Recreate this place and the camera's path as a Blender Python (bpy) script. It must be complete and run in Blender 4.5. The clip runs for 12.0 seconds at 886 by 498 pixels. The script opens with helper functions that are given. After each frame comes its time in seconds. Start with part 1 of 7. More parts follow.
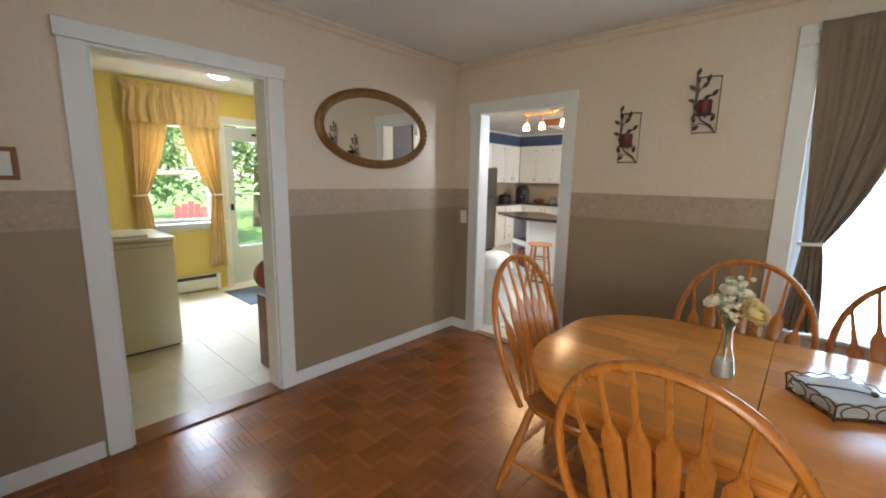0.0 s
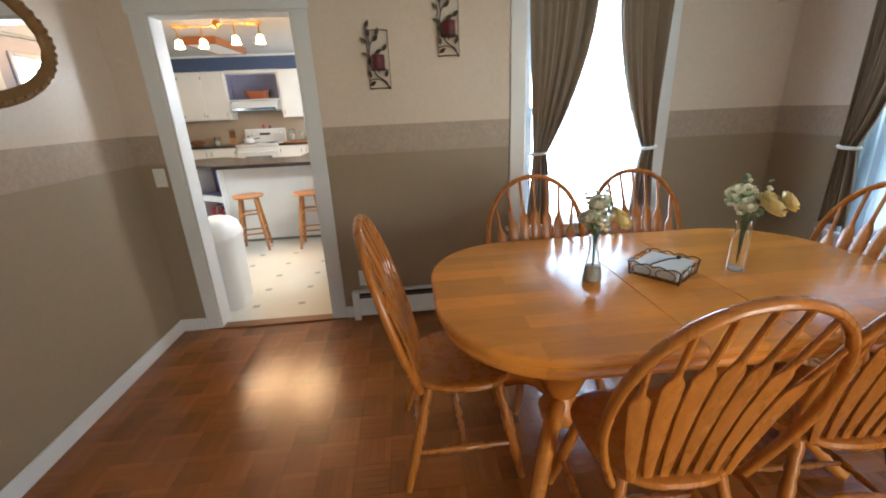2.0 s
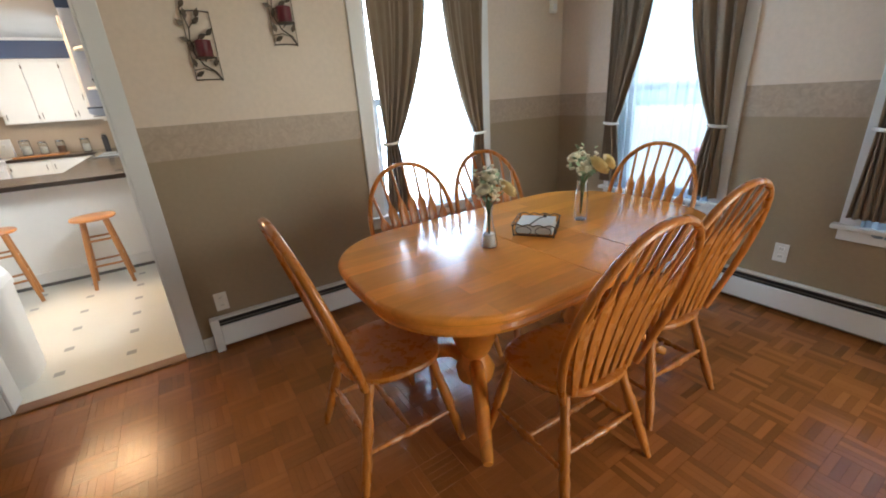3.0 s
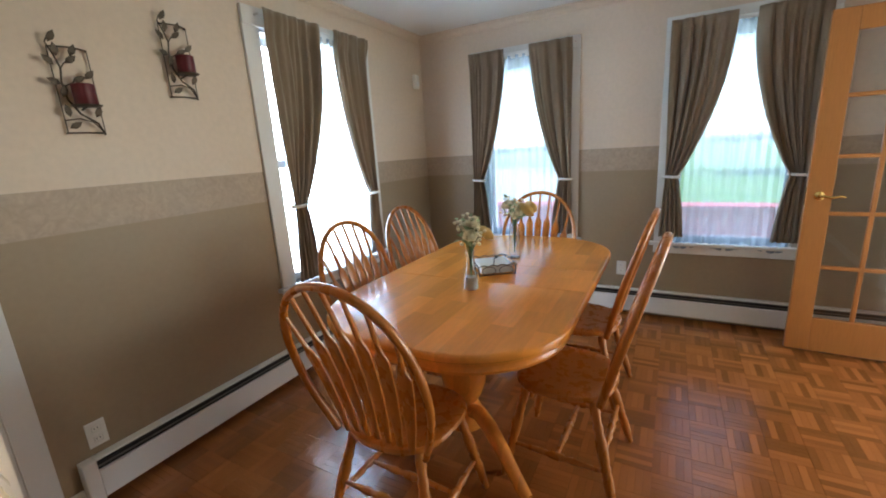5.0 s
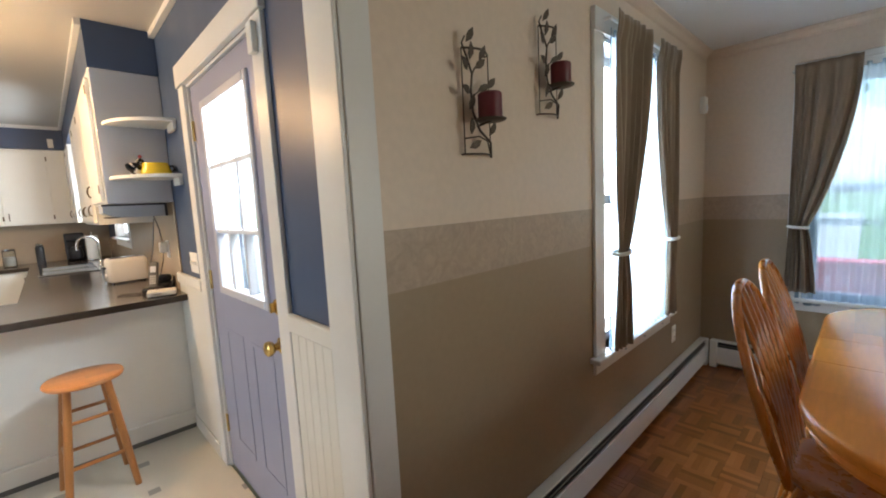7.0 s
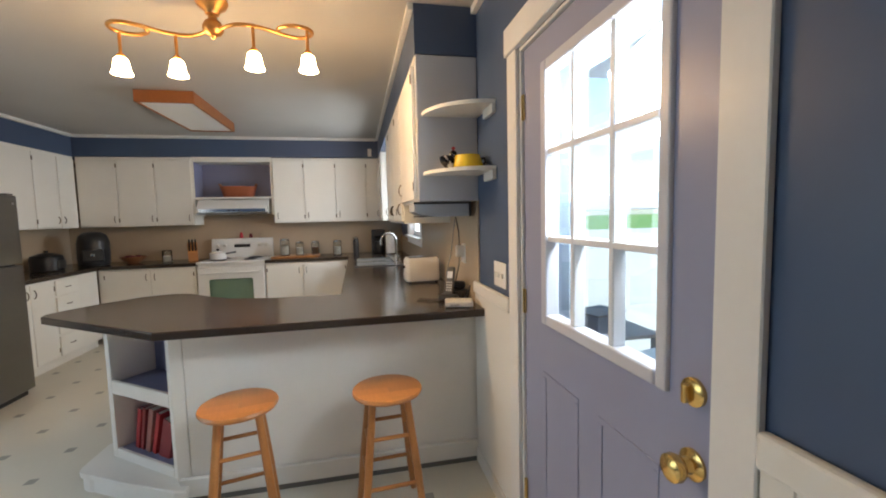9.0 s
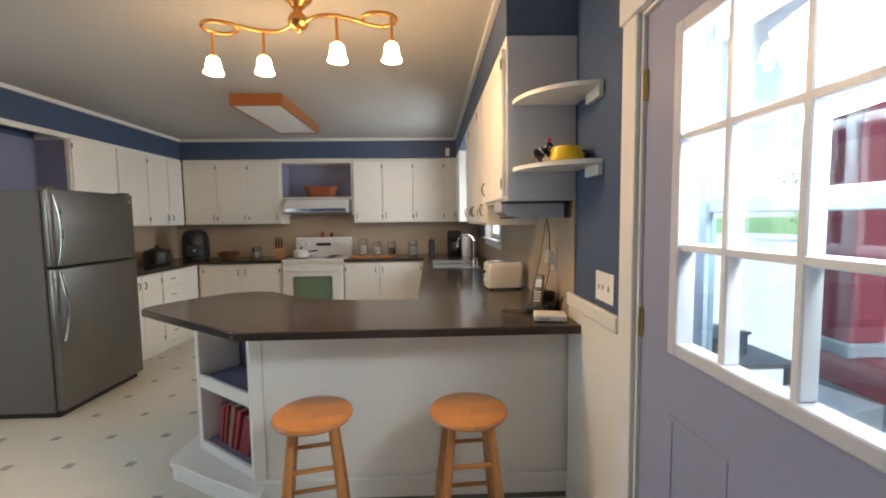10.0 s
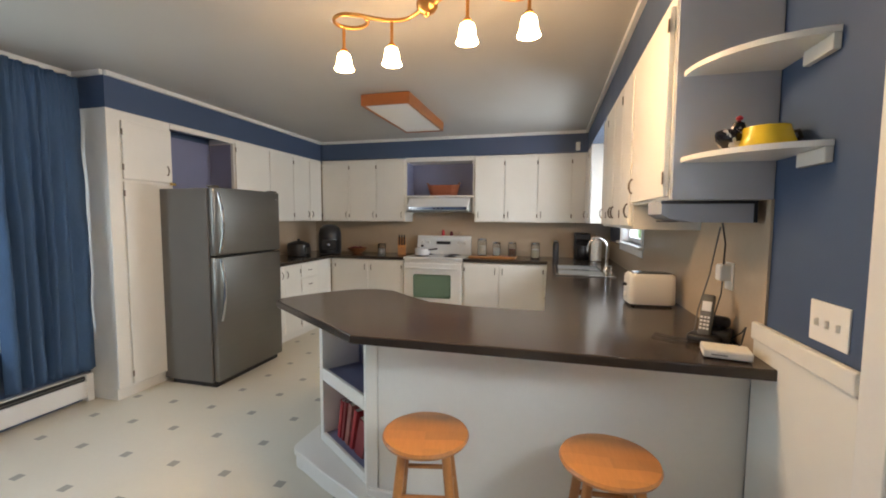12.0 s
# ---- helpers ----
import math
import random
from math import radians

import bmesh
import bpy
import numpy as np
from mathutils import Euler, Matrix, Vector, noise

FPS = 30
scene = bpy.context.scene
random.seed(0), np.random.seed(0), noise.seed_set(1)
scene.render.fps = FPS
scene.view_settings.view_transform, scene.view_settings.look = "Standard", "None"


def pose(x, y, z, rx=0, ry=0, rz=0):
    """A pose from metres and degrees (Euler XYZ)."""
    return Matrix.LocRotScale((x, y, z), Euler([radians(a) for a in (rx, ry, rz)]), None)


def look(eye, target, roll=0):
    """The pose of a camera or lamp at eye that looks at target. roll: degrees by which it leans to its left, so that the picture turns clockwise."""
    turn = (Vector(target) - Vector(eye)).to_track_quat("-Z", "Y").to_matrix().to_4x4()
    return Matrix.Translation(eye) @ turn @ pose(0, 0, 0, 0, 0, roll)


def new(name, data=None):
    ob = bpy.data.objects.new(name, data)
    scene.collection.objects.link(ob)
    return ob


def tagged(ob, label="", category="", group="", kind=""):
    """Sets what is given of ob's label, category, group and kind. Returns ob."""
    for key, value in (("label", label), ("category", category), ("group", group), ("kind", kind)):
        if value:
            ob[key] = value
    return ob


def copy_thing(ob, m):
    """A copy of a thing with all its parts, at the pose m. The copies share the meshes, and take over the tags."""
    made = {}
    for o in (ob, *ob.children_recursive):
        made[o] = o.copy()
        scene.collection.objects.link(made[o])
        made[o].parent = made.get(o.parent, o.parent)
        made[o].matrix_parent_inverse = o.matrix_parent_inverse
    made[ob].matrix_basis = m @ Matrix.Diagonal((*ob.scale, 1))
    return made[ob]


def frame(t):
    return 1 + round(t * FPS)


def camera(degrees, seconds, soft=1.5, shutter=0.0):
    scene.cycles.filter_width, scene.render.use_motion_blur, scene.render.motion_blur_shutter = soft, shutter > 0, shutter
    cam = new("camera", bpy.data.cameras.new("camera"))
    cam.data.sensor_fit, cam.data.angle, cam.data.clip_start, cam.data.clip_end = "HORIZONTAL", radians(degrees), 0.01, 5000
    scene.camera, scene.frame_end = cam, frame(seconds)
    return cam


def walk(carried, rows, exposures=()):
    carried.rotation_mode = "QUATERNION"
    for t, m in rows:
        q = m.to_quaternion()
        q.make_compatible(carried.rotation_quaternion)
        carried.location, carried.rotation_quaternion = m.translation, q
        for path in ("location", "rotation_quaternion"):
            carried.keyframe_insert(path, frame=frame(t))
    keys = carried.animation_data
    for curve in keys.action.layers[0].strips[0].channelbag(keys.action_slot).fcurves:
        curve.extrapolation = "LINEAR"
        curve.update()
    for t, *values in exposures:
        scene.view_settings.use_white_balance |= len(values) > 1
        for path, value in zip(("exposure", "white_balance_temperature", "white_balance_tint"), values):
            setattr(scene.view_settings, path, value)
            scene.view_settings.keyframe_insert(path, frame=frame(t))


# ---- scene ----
cam = camera(94.5, 12.0, soft=1.9)
PATH = [
    (0, (0.005, 0.412, 1.423), (-1.309, 1.882, 1.091), 1.0),
    (0.5, (-0.205, 0.498, 1.423), (-1.311, 2.111, 1.002), 0.1),
    (1, (-0.436, 0.513, 1.432), (-1.195, 2.288, 0.91), -0.8),
    (1.5, (-0.645, 0.572, 1.422), (-0.97, 2.452, 0.823), -1.8),
    (2, (-0.848, 0.632, 1.436), (-0.7, 2.516, 0.783), -2.6),
    (2.5, (-1.055, 0.653, 1.431), (-0.459, 2.436, 0.749), -3.3),
    (3, (-1.225, 0.716, 1.414), (-0.243, 2.309, 0.708), -3.8),
    (3.5, (-1.4, 0.818, 1.431), (-0.115, 2.178, 0.724), -4.1),
    (3.7, (-1.485, 0.868, 1.429), (-0.098, 2.13, 0.734), -4.0),
    (5.3, (-1.849, 1.421, 1.408), (-0.14, 2.373, 0.992), -3.9),
    (5.5, (-1.879, 1.544, 1.411), (-0.174, 2.518, 1.033), -3.9),
    (6, (-1.970, 1.870, 1.425), (-0.311, 2.943, 1.114), -3.5),
    (6.5, (-1.981, 2.185, 1.428), (-0.443, 3.435, 1.167), -3.3),
    (7, (-2.008, 2.487, 1.419), (-0.633, 3.918, 1.188), -2.9),
    (7.5, (-2.07, 2.774, 1.426), (-0.893, 4.368, 1.207), -2.2),
    (7.7, (-2.082, 2.864, 1.42), (-1.000, 4.522, 1.207), -2.1),
    (9.3, (-2.066, 3.443, 1.418), (-1.785, 5.417, 1.269), -1.2),
    (9.5, (-2.077, 3.491, 1.418), (-1.865, 5.475, 1.272), -1.1),
    (10, (-2.106, 3.582, 1.418), (-2.045, 5.576, 1.273), -0.8),
    (10.5, (-2.138, 3.642, 1.413), (-2.213, 5.635, 1.269), -0.5),
    (11, (-2.162, 3.697, 1.411), (-2.376, 5.68, 1.268), -0.2),
    (11.5, (-2.174, 3.754, 1.42), (-2.529, 5.717, 1.275), 0.1),
    (12, (-2.172, 3.824, 1.426), (-2.673, 5.754, 1.279), 0.3),
]
walk(cam, [(t, look(eye, target, roll)) for t, eye, target, roll in PATH], exposures=[(0.0, 2.32), (0.5, 2.33), (1.0, 2.26), (2.0, 2.45), (3.5, 2.5), (5.5, 2.55), (6.5, 2.27), (7.5, 1.98), (9.5, 1.50), (11.0, 1.54), (12.0, 1.66)])

# ---- light ----
world = bpy.data.worlds.new("sky")
scene.world = world
world.use_nodes = True
_wn = world.node_tree
sky = _wn.nodes.new("ShaderNodeTexSky")
sky.sky_type = "NISHITA"
sky.sun_disc = False
sky.sun_elevation, sky.sun_rotation = radians(58), radians(190)
_wn.links.new(sky.outputs["Color"], _wn.nodes["Background"].inputs["Color"])
_wn.nodes["Background"].inputs["Strength"].default_value = 0.15

sun = new("sun", bpy.data.lights.new("sun", "SUN"))
sun.data.energy, sun.data.angle, sun.data.color = 3.5, radians(0.5), (1.0, 0.95, 0.87)
sun.matrix_world = look((-1.5, -8, 13), (0, 0, 0))


def window_light(name, eye, target, w, h, watts, color=(0.86, 0.93, 1.0)):
    """An area lamp at one opening: sky light, or added fill."""
    lamp = new(name, bpy.data.lights.new(name, "AREA"))
    lamp.data.shape, lamp.data.size, lamp.data.size_y = "RECTANGLE", w, h
    lamp.data.energy, lamp.data.color = watts, color
    lamp.matrix_world = look(eye, target)
    return lamp


window_light("sky_light_north", (0.40, 3.60, 1.40), (0.40, 0.0, 1.30), 0.84, 1.55, 20, (0.80, 0.90, 1.0))
window_light("sky_light_east", (2.10, 2.42, 2.52), (-1.5, 2.0, 0.9), 0.7, 0.4, 17)
window_light("sky_light_east", (2.10, 0.94, 2.52), (-1.5, 0.9, 0.9), 0.7, 0.4, 17)
window_light("sky_light_sink", (-1.22, 8.05, 1.65), (-4.0, 8.05, 1.2), 0.8, 0.9, 8)
window_light("sky_light_west", (-5.86, 4.86, 1.4), (-2.6, 5.3, 0.9), 2.1, 1.5, 9.0, (0.78, 0.89, 1.0))
window_light("sky_light_door", (-1.18, 4.43, 1.79), (-5.0, 5.4, 0.4), 0.60, 0.28, 11)
window_light("sky_light_laundry", (-6.35, 1.92, 2.45), (-3.6, 1.92, 0.2), 0.8, 0.6, 58, (0.74, 0.87, 1.0))
# Fill lamps in added, unseen windows; they brighten the dining walls.
window_light("fill_light_added_room", (3.16, -1.75, 1.45), (-2.5, 2.1, 1.3), 1.7, 1.5, 20, (1.0, 0.96, 0.89))
window_light("fill_light_added_room", (1.75, -3.38, 1.45), (-0.9, 3.3, 1.45), 2.0, 1.5, 16, (1.0, 0.96, 0.89))

# ---- materials ----
def mat(name, color, rough=0.5, metal=0.0, vary=0.08, scale=6.0, grain=0.0, grain_scale=60.0, bump=0.0, bump_scale=80.0,
        coat=0.0, stretch=(1, 1, 1), spec=0.5, island=0.0, each=0.0, trans=0.0, ior=1.45):
    """A principled material with mottling, fine grain, relief and piece-to-piece variation."""
    m = bpy.data.materials.new(name)
    m.use_nodes = True
    nt = m.node_tree
    b = nt.nodes["Principled BSDF"]
    b.inputs["Roughness"].default_value = rough
    b.inputs["Metallic"].default_value = metal
    b.inputs["Specular IOR Level"].default_value = spec
    b.inputs["Coat Weight"].default_value = coat
    b.inputs["Coat Roughness"].default_value = 0.2
    b.inputs["Transmission Weight"].default_value = trans
    b.inputs["IOR"].default_value = ior
    tc = nt.nodes.new("ShaderNodeTexCoord")
    mp = nt.nodes.new("ShaderNodeMapping")
    mp.inputs["Scale"].default_value = stretch
    nt.links.new(tc.outputs["Object"], mp.inputs["Vector"])

    def noise_at(s, detail):
        n = nt.nodes.new("ShaderNodeTexNoise")
        n.inputs["Scale"].default_value, n.inputs["Detail"].default_value = s, detail
        nt.links.new(mp.outputs["Vector"], n.inputs["Vector"])
        return n.outputs["Fac"]

    def scaled(src, amount):
        a = nt.nodes.new("ShaderNodeMath")
        a.operation = "MULTIPLY_ADD"
        nt.links.new(src, a.inputs[0])
        a.inputs[1].default_value, a.inputs[2].default_value = 2 * amount, -amount
        return a.outputs[0]

    terms = [scaled(noise_at(scale, 3), vary)]
    if grain:
        terms.append(scaled(noise_at(grain_scale, 4), grain))
    if island:
        g = nt.nodes.new("ShaderNodeNewGeometry")
        terms.append(scaled(g.outputs["Random Per Island"], island))
    if each:
        o = nt.nodes.new("ShaderNodeObjectInfo")
        terms.append(scaled(o.outputs["Random"], each))
    total = terms[0]
    for t in terms[1:]:
        a = nt.nodes.new("ShaderNodeMath")
        nt.links.new(total, a.inputs[0])
        nt.links.new(t, a.inputs[1])
        total = a.outputs[0]
    one = nt.nodes.new("ShaderNodeMath")
    nt.links.new(total, one.inputs[0])
    one.inputs[1].default_value = 1.0
    mul = nt.nodes.new("ShaderNodeVectorMath")
    mul.operation = "SCALE"
    mul.inputs[0].default_value = color
    nt.links.new(one.outputs[0], mul.inputs["Scale"])
    nt.links.new(mul.outputs[0], b.inputs["Base Color"])
    if rough > 0.02:
        r = nt.nodes.new("ShaderNodeMath")
        r.operation = "MULTIPLY_ADD"
        nt.links.new(noise_at(scale * 2.3, 3), r.inputs[0])
        r.inputs[1].default_value, r.inputs[2].default_value = rough * 0.35, rough * 0.82
        nt.links.new(r.outputs[0], b.inputs["Roughness"])
    if bump:
        bp = nt.nodes.new("ShaderNodeBump")
        bp.inputs["Strength"].default_value, bp.inputs["Distance"].default_value = bump, 0.004
        nt.links.new(noise_at(bump_scale, 4), bp.inputs["Height"])
        nt.links.new(bp.outputs["Normal"], b.inputs["Normal"])
    return m


def emitter(name, color, strength):
    m = bpy.data.materials.new(name)
    m.use_nodes = True
    b = m.node_tree.nodes["Principled BSDF"]
    b.inputs["Base Color"].default_value = (0.9, 0.88, 0.82, 1)
    b.inputs["Emission Color"].default_value = (*color, 1)
    b.inputs["Emission Strength"].default_value = strength
    return m


def glass_mat(name, tint=(1, 1, 1), rough=0.0):
    m = bpy.data.materials.new(name)
    m.use_nodes = True
    b = m.node_tree.nodes["Principled BSDF"]
    b.inputs["Base Color"].default_value = (*tint, 1)
    b.inputs["Transmission Weight"].default_value = 1.0
    b.inputs["Roughness"].default_value = rough
    b.inputs["IOR"].default_value = 1.45
    return m


def banded_paint():
    """Dining room paint: taupe below, a stippled border band, cream above."""
    m = mat("dining_paint", (0.64, 0.575, 0.49), rough=0.42, vary=0.03, scale=2.0, grain=0.02, bump=0.05, bump_scale=140)
    nt = m.node_tree
    b = nt.nodes["Principled BSDF"]
    tc = nt.nodes.new("ShaderNodeTexCoord")
    sep = nt.nodes.new("ShaderNodeSeparateXYZ")
    nt.links.new(tc.outputs["Object"], sep.inputs[0])
    div = nt.nodes.new("ShaderNodeMath")
    div.operation = "DIVIDE"
    nt.links.new(sep.outputs["Z"], div.inputs[0])
    div.inputs[1].default_value = 2.5
    ramp = nt.nodes.new("ShaderNodeValToRGB")
    ramp.color_ramp.interpolation = "CONSTANT"
    e = ramp.color_ramp.elements
    e[0].position, e[0].color = 0.0, (0.325, 0.248, 0.162, 1)
    e[1].position, e[1].color = 1.17 / 2.5, (0.42, 0.325, 0.24, 1)
    top = e.new(1.343 / 2.5)
    top.color = (0.68, 0.565, 0.455, 1)
    nt.links.new(div.outputs[0], ramp.inputs[0])
    n = nt.nodes.new("ShaderNodeTexNoise")
    n.inputs["Scale"].default_value, n.inputs["Detail"].default_value = 38, 6
    nt.links.new(tc.outputs["Object"], n.inputs["Vector"])
    sub = nt.nodes.new("ShaderNodeMath")
    sub.operation = "MULTIPLY_ADD"
    nt.links.new(n.outputs["Fac"], sub.inputs[0])
    sub.inputs[1].default_value, sub.inputs[2].default_value = 0.16, 0.92
    mul = nt.nodes.new("ShaderNodeVectorMath")
    mul.operation = "SCALE"
    nt.links.new(ramp.outputs[0], mul.inputs[0])
    nt.links.new(sub.outputs[0], mul.inputs["Scale"])
    # sponged veins in the border band only
    band = nt.nodes.new("ShaderNodeValToRGB")
    band.color_ramp.interpolation = "CONSTANT"
    k = band.color_ramp.elements
    k[0].position, k[0].color = 0.0, (0, 0, 0, 1)
    k[1].position, k[1].color = 1.17 / 2.5, (1, 1, 1, 1)
    k.new(1.343 / 2.5).color = (0, 0, 0, 1)
    nt.links.new(div.outputs[0], band.inputs[0])
    vein = nt.nodes.new("ShaderNodeTexNoise")
    vein.inputs["Scale"].default_value, vein.inputs["Detail"].default_value, vein.inputs["Distortion"].default_value = 24, 7, 1.6
    nt.links.new(tc.outputs["Object"], vein.inputs["Vector"])
    amt = nt.nodes.new("ShaderNodeMath")
    amt.operation = "MULTIPLY_ADD"
    nt.links.new(vein.outputs["Fac"], amt.inputs[0])
    amt.inputs[1].default_value, amt.inputs[2].default_value = 0.55, 0.725
    mix = nt.nodes.new("ShaderNodeMix")
    nt.links.new(band.outputs[0], mix.inputs["Factor"])
    mix.inputs["A"].default_value = 1.0
    nt.links.new(amt.outputs[0], mix.inputs["B"])
    mul2 = nt.nodes.new("ShaderNodeVectorMath")
    mul2.operation = "SCALE"
    nt.links.new(mul.outputs[0], mul2.inputs[0])
    nt.links.new(mix.outputs["Result"], mul2.inputs["Scale"])
    nt.links.new(mul2.outputs[0], b.inputs["Base Color"])
    return m


def kitchen_paint():
    """Kitchen wall paint: slate blue over white wainscot."""
    m = mat("kitchen_paint", (0.060, 0.094, 0.172), rough=0.38, vary=0.05, scale=2.0, bump=0.04, bump_scale=140)
    return m


def vinyl_floor():
    """Cream sheet vinyl printed with small grey squares on a grid."""
    m = mat("kitchen_vinyl", (0.68, 0.645, 0.545), rough=0.32, vary=0.05, scale=3.0, grain=0.03, grain_scale=40, bump=0.03, bump_scale=60)
    nt = m.node_tree
    b = nt.nodes["Principled BSDF"]
    base = b.inputs["Base Color"].links[0].from_socket
    tc = nt.nodes.new("ShaderNodeTexCoord")
    sep = nt.nodes.new("ShaderNodeSeparateXYZ")
    nt.links.new(tc.outputs["Object"], sep.inputs[0])

    def near_grid(axis, step, origin, half):
        a = nt.nodes.new("ShaderNodeMath")
        a.operation = "SUBTRACT"
        nt.links.new(sep.outputs[axis], a.inputs[0])
        a.inputs[1].default_value = origin - step / 2
        w = nt.nodes.new("ShaderNodeMath")
        w.operation = "FLOORED_MODULO"
        nt.links.new(a.outputs[0], w.inputs[0])
        w.inputs[1].default_value = step
        c = nt.nodes.new("ShaderNodeMath")
        c.operation = "COMPARE"
        nt.links.new(w.outputs[0], c.inputs[0])
        c.inputs[1].default_value, c.inputs[2].default_value = step / 2, half
        return c.outputs[0]

    both = nt.nodes.new("ShaderNodeMath")
    both.operation = "MULTIPLY"
    nt.links.new(near_grid("X", 0.356, -4.255, 0.026), both.inputs[0])
    nt.links.new(near_grid("Y", 0.323, 5.64, 0.026), both.inputs[1])
    mix = nt.nodes.new("ShaderNodeMix")
    mix.data_type = "RGBA"
    nt.links.new(both.outputs[0], mix.inputs["Factor"])
    nt.links.new(base, mix.inputs["A"])
    mix.inputs["B"].default_value = (0.33, 0.32, 0.28, 1)
    nt.links.new(mix.outputs["Result"], b.inputs["Base Color"])
    return m


def sheer_mat():
    m = bpy.data.materials.new("sheer_voile")
    m.use_nodes = True
    nt = m.node_tree
    out = nt.nodes["Material Output"]
    tr, tl, mx = nt.nodes.new("ShaderNodeBsdfTransparent"), nt.nodes.new("ShaderNodeBsdfTranslucent"), nt.nodes.new("ShaderNodeMixShader")
    tl.inputs["Color"].default_value = (0.46, 0.57, 0.68, 1)
    tr.inputs["Color"].default_value = (0.62, 0.76, 0.86, 1)
    mx.inputs[0].default_value = 0.66
    nt.links.new(tr.outputs[0], mx.inputs[1])
    nt.links.new(tl.outputs[0], mx.inputs[2])
    nt.links.new(mx.outputs[0], out.inputs["Surface"])
    return m


def cloth_mat(name, color, through_light=0.15, stripe=0.0):
    m = mat(name, color, rough=0.8, vary=0.10, scale=9, grain=0.10, grain_scale=180, bump=0.25, bump_scale=260, spec=0.15, stretch=(1, 1, 0.15))
    nt = m.node_tree
    b, out = nt.nodes["Principled BSDF"], nt.nodes["Material Output"]
    tl, mx = nt.nodes.new("ShaderNodeBsdfTranslucent"), nt.nodes.new("ShaderNodeMixShader")
    nt.links.new(b.inputs["Base Color"].links[0].from_socket, tl.inputs["Color"])
    mx.inputs[0].default_value = through_light
    nt.links.new(b.outputs[0], mx.inputs[1])
    nt.links.new(tl.outputs[0], mx.inputs[2])
    nt.links.new(mx.outputs[0], out.inputs["Surface"])
    return m


M_DINING = banded_paint()
M_CEIL = mat("ceiling_paint", (0.76, 0.75, 0.73), rough=0.7, vary=0.03, scale=1.5, bump=0.06, bump_scale=160)
# White paint taken down to grey: the ceiling's dimness is in the colour.
M_KCEIL_DIM = mat("kitchen_ceiling_dimmed", (0.47, 0.458, 0.43), rough=0.45, vary=0.03, scale=1.5, bump=0.08, bump_scale=120)
M_LCEIL = mat("laundry_ceiling_paint", (0.78, 0.77, 0.74), rough=0.7, vary=0.03, scale=1.5, bump=0.06, bump_scale=140)
M_TRIM = mat("white_trim_paint", (0.74, 0.74, 0.72), rough=0.35, vary=0.03, scale=5, grain=0.02, bump=0.04, bump_scale=50)
M_BLUE = kitchen_paint()
M_WAINS = mat("wainscot_paint", (0.74, 0.73, 0.68), rough=0.35, vary=0.03, scale=5)
M_YELLOW = mat("yellow_paint", (0.72, 0.56, 0.16), rough=0.5, vary=0.03, scale=2, bump=0.04, bump_scale=140)
M_VINYL = vinyl_floor()
M_LFLOOR = mat("laundry_vinyl", (0.66, 0.63, 0.55), rough=0.45, vary=0.06, scale=2.5, grain=0.03, grain_scale=30, each=0.03)
M_PARQUET = mat("parquet_oak", (0.30, 0.104, 0.026), rough=0.22, vary=0.12, scale=7, grain=0.12, grain_scale=90, island=0.36, each=0.18, coat=0.0, bump=0.10, bump_scale=70)
M_JOINT = mat("parquet_joint", (0.20, 0.072, 0.024), rough=0.6)
M_OAK = mat("oak_table", (0.84, 0.315, 0.052), rough=0.24, vary=0.15, scale=3, grain=0.14, grain_scale=26, coat=0.2, stretch=(0.35, 2.2, 2.2), bump=0.03, bump_scale=40)


def staves(m, length, width, low, high):
    """Tone differences between the glued staves of a solid top."""
    nt = m.node_tree
    b = nt.nodes["Principled BSDF"]
    base = b.inputs["Base Color"].links[0].from_socket
    tc, br, mul = nt.nodes.new("ShaderNodeTexCoord"), nt.nodes.new("ShaderNodeTexBrick"), nt.nodes.new("ShaderNodeVectorMath")
    mul.operation = "MULTIPLY"
    br.inputs["Color1"].default_value, br.inputs["Color2"].default_value = (low, low, low, 1), (high, high * 0.97, high * 0.92, 1)
    br.inputs["Scale"].default_value, br.inputs["Mortar Size"].default_value = 1.0, 0.0
    br.inputs["Brick Width"].default_value, br.inputs["Row Height"].default_value = length, width
    br.offset = 0.37
    nt.links.new(tc.outputs["Object"], br.inputs["Vector"])
    nt.links.new(base, mul.inputs[0])
    nt.links.new(br.outputs["Color"], mul.inputs[1])
    nt.links.new(mul.outputs[0], b.inputs["Base Color"])


staves(M_OAK, 0.46, 0.085, 0.82, 1.12)
M_CHAIR = mat("oak_chair", (0.45, 0.150, 0.023), rough=0.28, vary=0.12, scale=6, grain=0.12, grain_scale=40, coat=0.4, stretch=(2.2, 2.2, 0.4), bump=0.04, bump_scale=60, each=0.10)
M_STOOL = mat("pine_stool", (0.45, 0.195, 0.062), rough=0.33, vary=0.10, scale=5, grain=0.14, grain_scale=30, stretch=(3, 0.5, 3), coat=0.2, each=0.06)
staves(M_STOOL, 0.6, 0.062, 0.80, 1.12)
M_DOORWOOD = mat("fir_door", (0.52, 0.22, 0.065), rough=0.33, vary=0.10, scale=4, grain=0.12, grain_scale=40, stretch=(3, 3, 0.3), coat=0.2)
M_THRESH = mat("threshold_wood", (0.24, 0.10, 0.04), rough=0.35, vary=0.12, scale=8, grain=0.12)
M_CURTAIN = cloth_mat("taupe_curtain", (0.27, 0.205, 0.145), 0.16)
M_CURTAIN.node_tree.nodes["Principled BSDF"].inputs["Sheen Weight"].default_value = 0.35
M_BLUECURT = cloth_mat("denim_curtain", (0.065, 0.12, 0.22), 0.12)
M_GOLDCURT = cloth_mat("gold_curtain", (0.74, 0.54, 0.25), 0.20)
M_SHEER = sheer_mat()
M_GLASS = glass_mat("window_glass")
